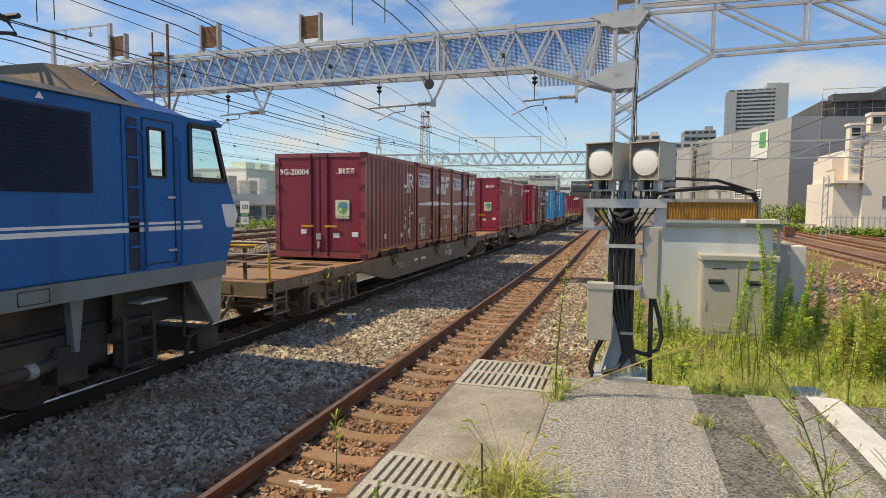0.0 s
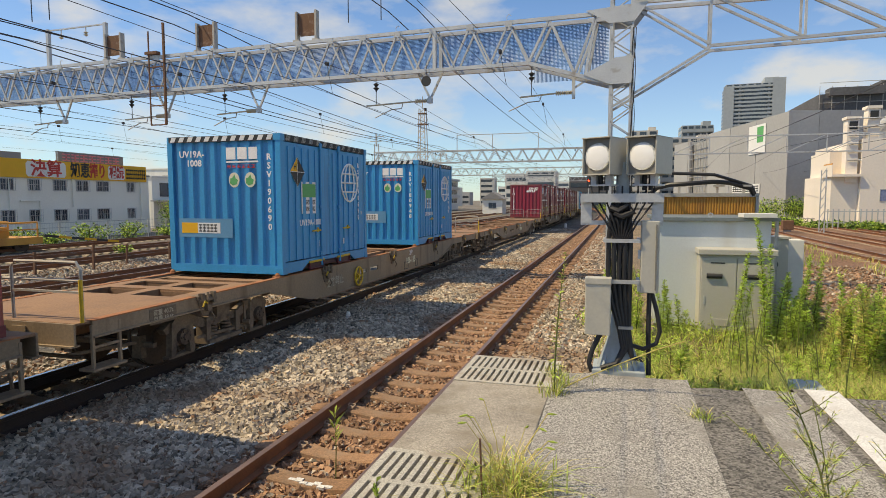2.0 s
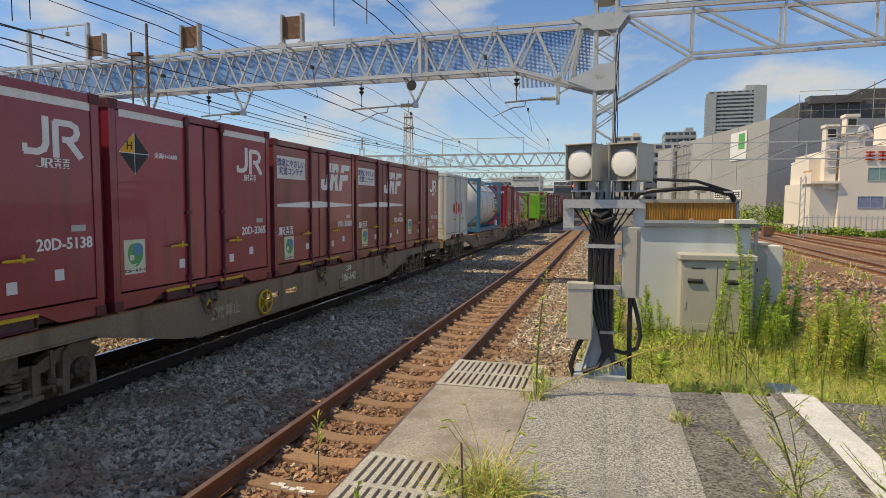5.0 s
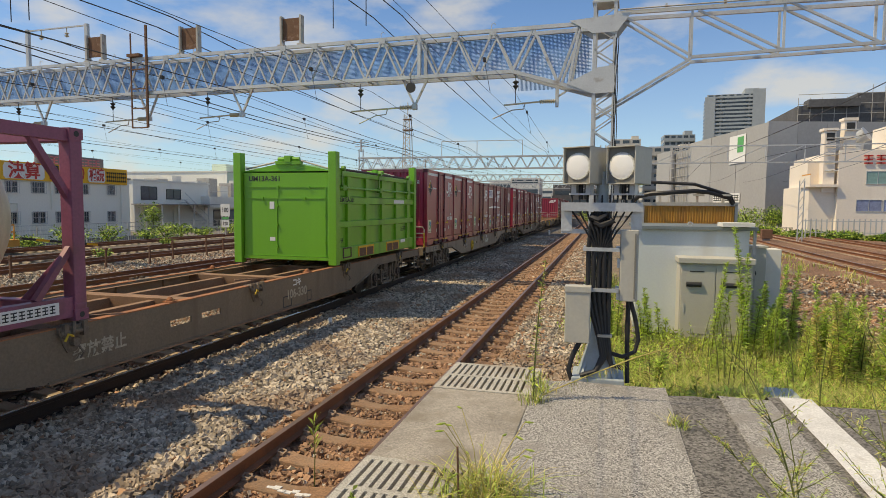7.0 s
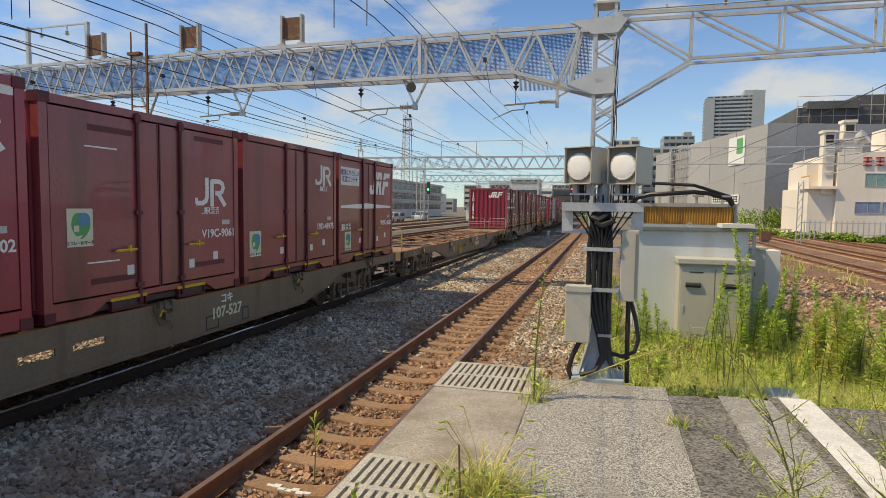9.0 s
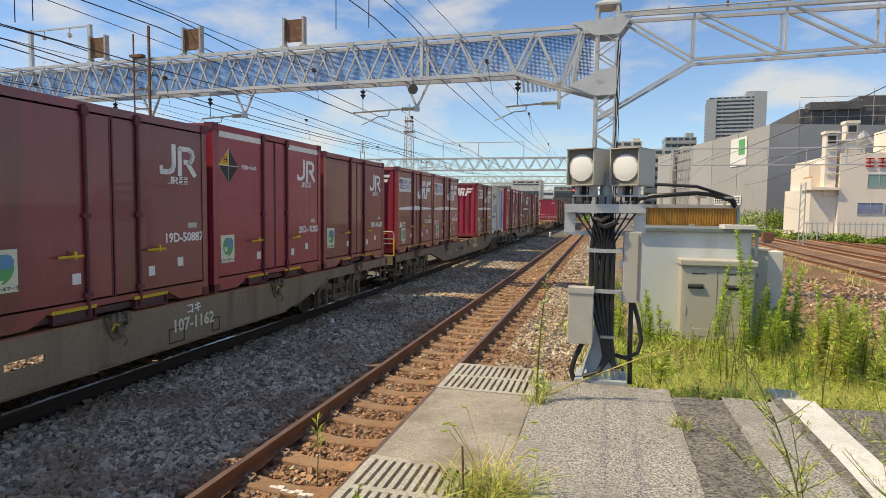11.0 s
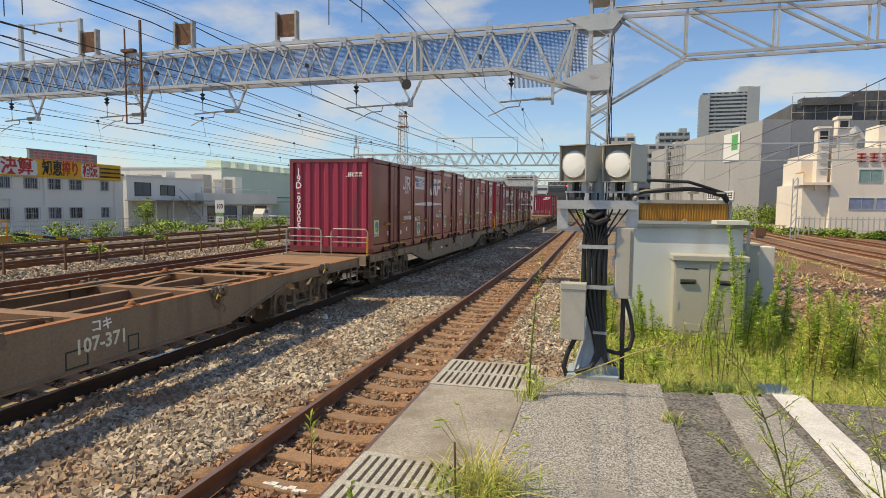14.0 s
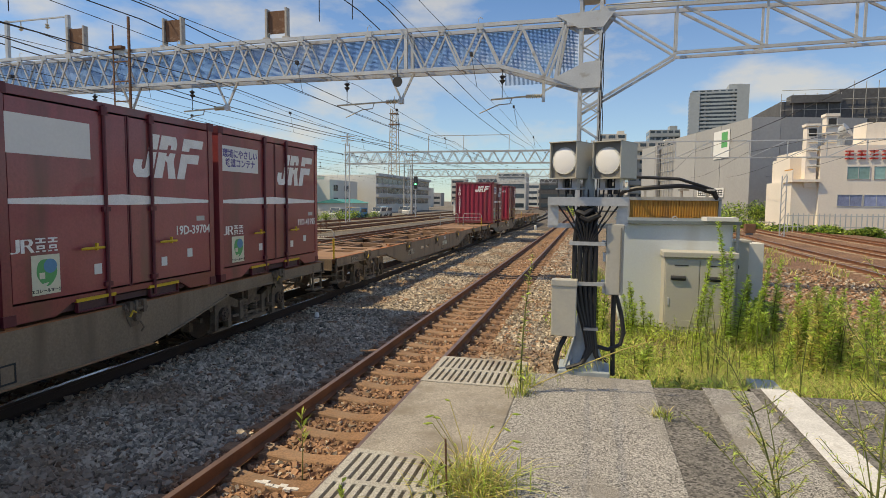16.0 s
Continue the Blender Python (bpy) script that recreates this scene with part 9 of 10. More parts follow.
# office and car deck beyond, with parked vehicles and teal roof
b3 = thing("car_deck_building", "grey-white multi-storey office with ribbon windows", "building")
part("wall", Shape().box(-70, 140, -0.6, -48, 190, 8.6), WHITE_WALL, b3)
for z in (1.6, 4.2, 6.6):
    for i in range(12):
        part("ribbon_window", stored("ribw", lambda: Shape().box(0, 0, 0, 0.06, 3.6, 1.3).mesh("ribbon_window", DARK_GLASS)), DARK_GLASS, b3, at=pose(-48, 141 + i * 4, z))
for z in (3.2, 5.7, 8.3):
    part("balcony_rail", Shape().box(-48, 140, z, -47.3, 190, z + 0.7), GALV, b3)
b3b = thing("white_block", "white two-storey block with small windows", "building")
part("wall", Shape().box(-66, 122, -0.6, -52, 138, 6.8), WHITE_WALL, b3b)
for z in (1.6, 4.4):
    window_on("x", "window", b3b, 124, 126.4, z, z + 1.3, -52)
    window_on("x", "window", b3b, 130, 132.4, z, z + 1.3, -52)
    window_on("y", "window", b3b, -62, -60, z, z + 1.3, 122)
ts = thing("teal_shed", "low shed with a teal roof", "shed")
part("wall", Shape().box(-50, 112, -0.6, -44, 124, 1.8), WHITE_WALL, ts)
part("roof", Shape().prism([(-50.4, 1.8), (-43.6, 1.8), (-47, 2.6)], "y", 111.6, 124.4), TEAL_ROOF, ts)
gh = thing("gabled_hut", "small cream hut with a gabled roof beside the yard", "hut")
part("wall", Shape().box(-22.4, 112, -0.6, -18.6, 116, 2.6), CREAM_WALL, gh)
part("roof", Shape().prism([(-22.8, 2.6), (-18.2, 2.6), (-20.5, 3.9)], "y", 111.6, 116.4), ROOF_GREY, gh)
window_on("y", "window", gh, -21.2, -19.8, 0.9, 1.9, 112)
for i in range(9):
    x, y = -34.5 + 1.8 * math.sin(i * 2.3), 84 + i * 5.2
    v = thing("parked_van", "small parked vehicle beside the yard, partly hidden", "vehicle", "parked vehicles", at=pose(x, y, -0.55))
    col = (WHITE_WALL, STICKER_BLUE, SIGN_YELLOW, WHITE_WALL, GALV, STICKER_BLUE, WHITE_WALL, ROOF_GREY, WHITE_WALL)[i]
    part("body", Shape().prism([(0, 0.35), (3.6, 0.35), (3.6, 1.7), (1.0, 1.8), (0.3, 1.05), (0, 0.95)], "x", -0.8, 0.8), col, v, round_off=0.06)
    part("side_window", Shape().box(0.8, 1.0, 1.1, 0.815, 3.2, 1.6), DARK_GLASS, v)
    part("front_window", Shape().prism([(0.34, 1.1), (0.95, 1.74), (0.93, 1.76), (0.32, 1.12)], "x", -0.7, 0.7), DARK_GLASS, v)
    for yy in (0.7, 2.9):
        part("wheel", Shape().tube([(0.65, yy, 0.33), (0.82, yy, 0.33)], 0.33, 12), BLACK_RUBBER, v)

# microwave tower and line poles
mt = thing("lattice_tower", "tall red-grey lattice radio tower far off", "tower")
for sx in (-1, 1):
    for sy in (-1, 1):
        part("leg", Shape().bar((-52.6 + sx * 1.3, 168 + sy * 1.3, 8), (-52.6 + sx * 0.8, 168 + sy * 0.8, 28.5), 0.2), GALV_OLD, mt)
for i in range(12):
    z = 9 + i * 1.62
    w = 1.28 - i * 0.04
    for a, b in ((-1, 1), (1, -1)):
        part("lattice", Shape().bar((-52.6 + a * w, 168 - w, z), (-52.6 + b * (w - 0.09), 168 - w, z + 1.62), 0.11), GALV_OLD, mt)
    part("ring", Shape().bar((-52.6 - w, 168 - w, z), (-52.6 + w, 168 - w, z), 0.13), GALV_OLD, mt)
part("top_deck", Shape().box(-53.9, 166.7, 24.0, -51.3, 169.3, 24.2).box(-53.7, 166.9, 27.0, -51.5, 169.1, 27.2), RUSTY, mt)
part("antenna", Shape().tube([(-52.6, 168, 28.5), (-52.6, 168, 32)], 0.12, 6), GALV_OLD, mt)
part("tower_base", Shape().box(-57, 164, -0.6, -50, 172, 9), WHITE_WALL, mt)
for x, y, h in ((-34, 118, 10.5), (-29.5, 108.5, 11.0)):
    p = thing("line_pole", "steel line pole with cross arms", "pole", "line poles")
    part("pole_shaft", Shape().tube([(x, y, -0.6), (x, y, h)], [0.16, 0.1], 8), GALV_OLD, p)
    for z in (h - 0.3, h - 1.2):
        part("cross_arm", Shape().bar((x - 1.2, y, z), (x + 1.2, y, z), 0.09), GALV_OLD, p)
    for dx in (-1.1, -0.4, 0.4, 1.1):
        part("pin_insulator", Shape().tube([(x + dx, y, h - 0.28), (x + dx, y, h - 0.05)], 0.07, 6), SIGN_WHITE, p)

# yard fence posts, wires, speed board, orange maintenance trolley
for k in range(16):
    y = 16.0 + k * 2.15
    x = -16.6 - 0.12 * k + 0.4 * (k % 2)
    p = thing("rusty_post", "short rusty angle-iron post in the yard ballast", "post", "yard posts", at=pose(x, y, -0.3))
    part("post_shaft", Shape().bar((0, 0, 0), (0.03 * math.sin(k), 0, 0.95 + 0.12 * math.sin(k * 1.7)), 0.07), RUSTY, p)
    part("post_cap", Shape().box(-0.06, -0.06, 0.85, 0.06, 0.06, 0.9), RUSTY, p)
w = Shape()
for off in (0.5, 0.8):
    w.tube([(-16.6 - 0.12 * k, 16.0 + k * 2.15, off - 0.3 - 0.06 * (k % 2)) for k in range(16)], 0.014, 5)
tagged(part("yard_wire", w, RUSTY), "rusty signal wires strung between short posts", "wire", kind="structure")
sp = thing("speed_board", "white speed board reading 100 over 120 on a post", "sign", at=pose(-27.2, 43.5, -0.3))
part("post", Shape().bar((0, 0, 0), (0, 0, 2.7), 0.09), GALV_OLD, sp)
part("upper_board", Shape().box(-0.42, -0.06, 1.75, 0.42, -0.02, 2.75), SIGN_WHITE, sp)
part("green_mark", Shape().box(-0.3, -0.06, 1.5, 0.3, -0.02, 1.7), STICKER_GREEN, sp)
part("lower_board", Shape().box(-0.34, -0.06, 0.85, 0.34, -0.02, 1.45), SIGN_WHITE, sp)
writing("digits", "100", 0.55, BLACK_INK, sp, Matrix.Translation((0, -0.065, 2.25)) @ END, squeeze=0.75)
writing("digits", "120", 0.42, BLACK_INK, sp, Matrix.Translation((0, -0.065, 1.15)) @ END, squeeze=0.75)
tr = thing("maintenance_trolley", "orange rail maintenance trolley with striped boom", "rail trolley", at=pose(-27.2, 22.4, -0.25))
part("chassis", Shape().box(-1.1, -3, 0.45, 1.1, 2, 0.8), ORANGE_SHEET, tr, "orange chassis")
part("platform_rail", Shape().tube([(1.0, -2.8, 0.8), (1.0, -2.8, 1.55), (1.0, 1.8, 1.55), (1.0, 1.8, 0.8)], 0.05, 6).tube([(-1.0, -2.8, 0.8), (-1.0, -2.8, 1.55), (-1.0, 1.8, 1.55), (-1.0, 1.8, 0.8)], 0.05, 6).tube([(1.0, -2.8, 1.2), (1.0, 1.8, 1.2)], 0.04, 6), ORANGE_SHEET, tr)
part("deck_box", Shape().box(-0.8, -1.8, 0.8, 0.8, 0.4, 1.35), ORANGE_SHEET, tr)
for y in (-1.9, 1.2):
    part("wheelset", WHEEL_ME, WHEEL, tr, at=pose(0, y, 0.41))
for k in range(6):
    part("boom", Shape().bar((1.2, 2 + k * 0.8, 0.85 - k * 0.1), (1.2, 2.8 + k * 0.8, 0.75 - k * 0.1), 0.12), SIGN_YELLOW if k % 2 else BLACK_INK, tr)
# chain-link fence before the buildings
fe = thing("mesh_fence", "pale green wire mesh fence along the yard edge", "fence")
for k in range(44):
    part("fence_post", stored("fpost", lambda: Shape().bar((0, 0, 0), (0, 0, 1.5), 0.06).mesh("fence_post", GALV)), GALV, fe, at=pose(-33.6, 18 + k * 2.0, -0.55))
fm = Shape()
for z in (0.3, 0.6, 0.92):
    fm.bar((-33.6, 18, z), (-33.6, 104, z), 0.035)
for k in range(430):
    fm.bar((-33.6, 18 + k * 0.2, -0.5), (-33.6, 18.1 + k * 0.2, 0.92), 0.012, 0.012)
part("fence_mesh", fm, GALV, fe)["kind"] = "stuff"

# ---- buildings on the right ----
gb = thing("sheeted_building", "large building wrapped in pale grey construction sheeting", "building")


def slab_wall(name, a, b, z0, z1, mat, parent, t=0.4, label=""):
    s = Shape()
    d = (Vector((b[0], b[1], 0)) - Vector((a[0], a[1], 0)))
    n = Vector((d.y, -d.x, 0)).normalized() * t
    s.add([(a[0], a[1], z0), (b[0], b[1], z0), (b[0] - n.x, b[1] - n.y, z0), (a[0] - n.x, a[1] - n.y, z0),
           (a[0], a[1], z1), (b[0], b[1], z1), (b[0] - n.x, b[1] - n.y, z1), (a[0] - n.x, a[1] - n.y, z1)],
          [(0, 1, 2, 3), (4, 5, 6, 7), (0, 1, 5, 4), (1, 2, 6, 5), (2, 3, 7, 6), (3, 0, 4, 7)])
    return part(name, s, mat, parent, label)


def lerp(a, b, u):
    return (a[0] + (b[0] - a[0]) * u, a[1] + (b[1] - a[1]) * u)


A, B, C = (12.4, 128.0), (22.3, 85.0), (36.5, 88.5)
for k in range(5):
    p, q = lerp(A, B, k / 5 + 0.003), lerp(A, B, (k + 1) / 5)
    if k == 1:
        continue
    slab_wall("sheet_panel", p, q, -0.6, 13.3 if k > 1 else 13.0, GREY_SHEET, gb)
for k in range(4):
    p, q = lerp(B, C, k / 4 + 0.003), lerp(B, C, (k + 1) / 4)
    slab_wall("sheet_panel", p, q, -0.6, 13.4, GREY_SHEET, gb)
part("core", Shape().add([(13.5, 127, -0.6), (22.6, 86.5, -0.6), (36, 89.5, -0.6), (36, 127, -0.6), (13.5, 127, 12.6), (22.6, 86.5, 12.6), (36, 89.5, 12.6), (36, 127, 12.6)], [(0, 1, 2, 3), (4, 5, 6, 7), (0, 1, 5, 4), (1, 2, 6, 5), (2, 3, 7, 6), (3, 0, 4, 7)]), GREY_SHEET, gb)
p, q = lerp(A, B, 0.2), lerp(A, B, 0.4)
for k in range(8):
    u = lerp(p, q, k / 7)
    part("scaffold_standard", Shape().bar((u[0] - 0.3, u[1], -0.6), (u[0] - 0.3, u[1], 13.6), 0.08), GALV_OLD, gb)
for k in range(9):
    part("scaffold_ledger", Shape().bar((p[0] - 0.3, p[1], k * 1.6), (q[0] - 0.3, q[1], k * 1.6), 0.09), GALV_OLD, gb)
D = Vector((B[0] - A[0], B[1] - A[1], 0)).normalized()
facing = Matrix(((D.x, 0, D.y, 0), (D.y, 0, -D.x, 0), (0, 1, 0, 0), (0, 0, 0, 1)))
nrm = Vector((D.y, -D.x, 0))
ban = lerp(A, B, 0.755)
part("banner", plate_mesh("banner", [rect(0, 0, 5.0, 3.9)], SIGN_WHITE, 0.05), SIGN_WHITE, gb, "white banner with a green square", at=Matrix.Translation(Vector((ban[0], ban[1], 8.7)) + nrm * 0.06) @ facing)
part("banner_mark", plate_mesh("banner_mark", [rect(2.6, 1.5, 4.4, 3.6)], STICKER_GREEN, 0.08), STICKER_GREEN, gb, at=Matrix.Translation(Vector((ban[0], ban[1], 8.7)) + nrm * 0.06) @ facing)
bn = lerp(A, B, 0.64)
part("name_board", plate_mesh("name_board", [rect(0, 0, 9.0, 1.3)], SIGN_WHITE, 0.05), SIGN_WHITE, gb, "long white name board", at=Matrix.Translation(Vector((bn[0], bn[1], 3.3)) + nrm * 0.1) @ facing)
part("name_bars", plate_mesh("name_bars", [[(a + 0.3, b + 0.25) for a, b in o] for o in text_bars(11, 8.5, 0.8, 0.15)], BLACK_INK, 0.08), BLACK_INK, gb, at=Matrix.Translation(Vector((bn[0], bn[1], 3.3)) + nrm * 0.1) @ facing)

wb = thing("white_office", "cream-white office with two tall vent columns and ribbon windows", "building")
X0, Y0 = 20.9, 64.0
part("wall", Shape().box(X0 + 2.6, Y0, -0.6, 48, Y0 + 14, 7.9), OFFICE_WALL, wb)
part("annex", Shape().box(X0 + 0.4, Y0 + 0.5, -0.6, X0 + 2.6, Y0 + 9, 4.6), OFFICE_WALL, wb)
part("stair_tower", Shape().box(X0 + 0.9, Y0 + 3, 4.6, X0 + 2.6, Y0 + 9, 7.0), OFFICE_WALL, wb)
part("balcony", Shape().box(X0 + 0.2, Y0 - 0.3, 4.5, X0 + 2.6, Y0 + 3, 4.75).box(X0 + 0.2, Y0 - 0.3, 4.75, X0 + 0.3, Y0 + 3, 5.6), OFFICE_WALL, wb)
part("balcony_board", Shape().box(X0 + 0.6, Y0 + 1.2, 3.2, X0 + 0.66, Y0 + 3.6, 5.8), ORANGE_SHEET, wb, "tan board on the balcony")
for x, z in ((X0 + 1.4, 9.7), (X0 + 3.0, 10.6)):
    c = part("vent_column", Shape().box(x, Y0 + 0.2, 0 if x > X0 + 2.6 else 4.0, x + 0.95, Y0 + 1.3, z), OFFICE_WALL, wb, "square vent column")
    part("column_cap", Shape().box(x - 0.12, Y0 + 0.1, z, x + 1.07, Y0 + 1.4, z + 0.25), OFFICE_WALL, c)
    part("column_louvre", Shape().box(x + 0.15, Y0 + 0.15, z - 0.9, x + 0.8, Y0 + 0.2, z - 0.2), BLACK_INK, c)
for k in range(6):
    part("pipe_rack", stored("prack", lambda: Shape().tube([(0, 0, 0), (2.8, 0, 0)], 0.06, 6).mesh("pipe_rack", GALV)), GALV, wb, at=pose(X0 + 1.5, Y0 + 0.1, 6.0 + k * 0.75))
for k in range(6):
    window_on("y", "window", wb, X0 + 4.9 + k * 2.2, X0 + 6.7 + k * 2.2, 4.8, 5.9, Y0, glass=MINT_GLASS)
    window_on("y", "window", wb, X0 + 4.2 + k * 2.2, X0 + 6.2 + k * 2.2, 2.3, 3.3, Y0, glass=CURTAIN_GLASS)
part("roof_sign_bars", plate_mesh("roof_sign_bars", text_bars(9, 9.0, 0.8, 0.3), RED_INK, 0.08), RED_INK, wb, "red roof lettering shapes", at=Matrix.Translation((X0 + 4.6, Y0 - 0.05, 6.6)) @ END)
part("roof_fan", Shape().tube([(X0 + 5.0, Y0 + 3, 7.9), (X0 + 5.0, Y0 + 3, 8.8), (X0 + 5.2, Y0 + 2.7, 9.3), (X0 + 5.6, Y0 + 2.4, 9.6)], [0.55, 0.55, 0.6, 0.75], 14), GALV, wb, "round roof duct")
for k in range(3):
    part("roof_machine", Shape().box(X0 + 7 + k * 3.5, Y0 + 2, 7.9, X0 + 9.6 + k * 3.5, Y0 + 5, 10.2 + 0.3 * k), OFFICE_WALL, wb)
fn = thing("iron_fence", "pale iron fence in front of the white office", "fence")
for k in range(38):
    part("picket", stored("picket", lambda: Shape().box(-0.04, -0.04, 0, 0.04, 0.04, 1.7).mesh("picket", GALV)), GALV, fn, at=pose(20.0 + k * 0.42, 60.5, -0.1))
for z in (0.4, 1.4):
    part("fence_rail", Shape().bar((19.8, 60.5, z), (36, 60.5, z), 0.07), GALV, fn)
lw = thing("low_fence", "low weathered wooden guard fence by the curving tracks", "fence")
for k in range(26):
    part("fence_board", stored("fbd", lambda: Shape().box(-0.05, -0.05, 0, 0.05, 0.05, 0.9).mesh("fence_board", GALV_OLD)), GALV_OLD, lw, at=pose(17.0 + k * 0.32, 75 - k * 0.45, -0.3))
part("fence_rail", Shape().bar((17.0, 75, 0.5), (25.3, 63.5, 0.5), 0.12), GALV_OLD, lw)
ss = thing("signal_case", "small orange-red signal case beside the rails", "signal case", at=pose(15.6, 55, -0.2))
part("case_body", Shape().box(-0.4, -0.3, 0.2, 0.4, 0.3, 0.95), RUSTY, ss, round_off=0.03)
part("case_leg", Shape().box(-0.25, -0.2, 0, 0.25, 0.2, 0.2), ROOF_GREY, ss)


def far_block(name, label, x, y, turn, w, d, h, floors, bays, wall, balcony=True, top=None):
    """A far block of flats with floor slabs, balconies and windows bay by bay."""
    e = thing(name, label, "building", at=pose(x, y, 0, 0, 0, turn))
    part("wall", Shape().box(0, 0, -0.6, w, d, h), wall, e)
    fh, bw = h / floors, w / bays
    win = Shape().box(0.16 * bw, -0.12, 0.34 * fh, 0.84 * bw, 0.02, 0.86 * fh).mesh("window_bay", DARK_GLASS)
    rail_me = Shape().box(0, -0.7, 0, w, -0.55, 0.46 * fh).box(0, -0.7, -0.06 * fh, w, 0, 0.02 * fh).mesh("balcony", wall)
    side = Shape().box(-0.1, 0.1 * d, 0.35 * fh, 0.02, 0.9 * d, 0.8 * fh).mesh("side_window", DARK_GLASS)
    for i in range(floors):
        for k in range(bays):
            part("window_bay", win, DARK_GLASS, e, at=pose(k * bw, 0, i * fh))
        part("balcony", rail_me, wall, e, at=pose(0, 0, i * fh))
        part("side_window", side, DARK_GLASS, e, at=pose(0, 0, i * fh))
    part("roof_block", Shape().box(w * 0.7, d * 0.3, h, w * 0.95, d * 0.8, h + 0.06 * h), wall, e)
    return e


tw = far_block("tower_block", "tall grey residential tower with ribbed balconies", 41.6, 268, -4, 20.5, 18, 48, 32, 8, TOWER_WALL)
part("corner_strip", Shape().box(-0.9, -0.9, -0.6, 3.0, -0.75, 47), TOWER_WALL, tw)
part("glass_front", Shape().box(6.5, -0.66, 0, 14.2, -0.5, 46.5), DARK_GLASS, tw, "dark glazed middle bays")
part("corner_strip", Shape().box(16.5, -0.9, -0.6, 21, -0.75, 49.5), TOWER_WALL, tw)
far_block("flats_block", "pale block of flats with long balconies", 15.0, 215, 2, 17, 14, 22.6, 8, 6, PALE_WALL)
far_block("flats_block", "beige block of flats behind the signal mast", 4.2, 200, 0, 8.8, 14, 23.8, 9, 3, PALE_WALL)
far_block("flats_block", "grey far block of flats", 27.5, 290, 2, 13, 12, 35, 12, 5, TOWER_WALL)
db = thing("scaffolded_block", "building wrapped in dark scaffold netting", "building")
part("lower_mass", Shape().box(37, 128, -0.6, 85, 150, 21.6), DARK_SHEET, db)
part("upper_mass", Shape().box(47.5, 130, 21.6, 85, 148, 24.0), DARK_SHEET, db)
part("roof_slab", Shape().box(38.5, 127, 21.2, 47, 130, 22.6), DARK_SHEET, db)
for k in range(22):
    part("scaffold_standard", Shape().bar((37 + k * 2.0, 127.7, 0), (37 + k * 2.0, 127.7, 23.0 + (2.0 if k > 5 else 0)), 0.09), GALV_OLD, db)
for k in range(13):
    part("scaffold_ledger", Shape().bar((37, 127.7, 2 + k * 1.8), (85, 127.7, 2 + k * 1.8), 0.09), GALV_OLD, db)
part("orange_chute", Shape().tube([(39.5, 126, 15.5), (39.8, 126, 17.2), (39.2, 126, 18)], 0.45, 8), RED_INK, db)

# far skyline along the line's end
for k in range(34):
    x = -150 + k * 8.6
    y = 330 + 40 * math.sin(k * 1.9)
    h = 6 + 4.5 * abs(math.sin(k * 2.7)) + (5 if k % 5 == 0 else 0)
    e = thing("far_building", "hazy distant building on the skyline", "building", "distant skyline", at=pose(x - 10, y, -0.6))
    part("wall", Shape().box(0, 0, 0, 7.8, 9, h), (WHITE_WALL, PALE_WALL, GREY_SHEET)[k % 3], e)
    for i in range(int(h // 3)):
        part("window_strip", stored("frow", lambda: Shape().box(0.5, -0.06, 0, 7.2, 0.02, 1.3).mesh("window_row", DARK_GLASS)), DARK_GLASS, e, at=pose(0, 0, 1.2 + i * 3.0))
for x, y, h, w, m in ((-26, 190, 12, 9, WHITE_WALL), (-14, 205, 10.5, 14, DARK_SHEET), (-40, 230, 13, 12, WHITE_WALL), (-75, 215, 11, 16, PALE_WALL)):
    e = thing("far_building", "distant flat-roofed building past the gantries", "building", "distant skyline", at=pose(x, y, -0.6))
    part("wall", Shape().box(0, 0, 0, w, 10, h), m, e)
    for i in range(int(h // 3)):
        part("window_strip", Shape().box(0.5, -0.06, 0, w - 0.5, 0.02, 1.3), DARK_GLASS, e, at=pose(0, 0, 1.2 + i * 3.0))


# ---- weeds, grass and shrubs ----
def blades(name, base, height, lean, width, mats, mix, seed, droop=0.5):
    """Grass: narrow curved strips, one for each row of base (x, y, z)."""
    r = np.random.default_rng(seed)
    n = len(base)
    a = r.uniform(0, 2 * np.pi, n)
    h = height * r.uniform(0.55, 1.15, n)
    out = lean * r.uniform(0.2, 1.2, n)
    d = np.stack([np.cos(a), np.sin(a), np.zeros(n)], 1)
    side = np.stack([-np.sin(a), np.cos(a), np.zeros(n)], 1)
    rows = []
    for u, w in ((0.0, 0.8), (0.4, 1.0), (0.75, 0.7), (1.0, 0.06)):
        p = base + d * (out * u * u)[:, None] + np.stack([np.zeros(n), np.zeros(n), h * (u - droop * 0.35 * u ** 3)], 1)
        ww = width * w * 0.5
        rows += [p - side * ww, p + side * ww]
    v = np.stack(rows, 1).reshape(-1, 3)
    f = np.array([(0, 1, 3, 2), (2, 3, 5, 4), (4, 5, 7, 6)])
    faces = (f[None] + 8 * np.arange(n)[:, None, None]).reshape(-1, 4)
    idx = np.repeat((r.uniform(0, 1, n) < mix).astype(int), 3)
    return big_mesh(name, v, faces, mats, idx)


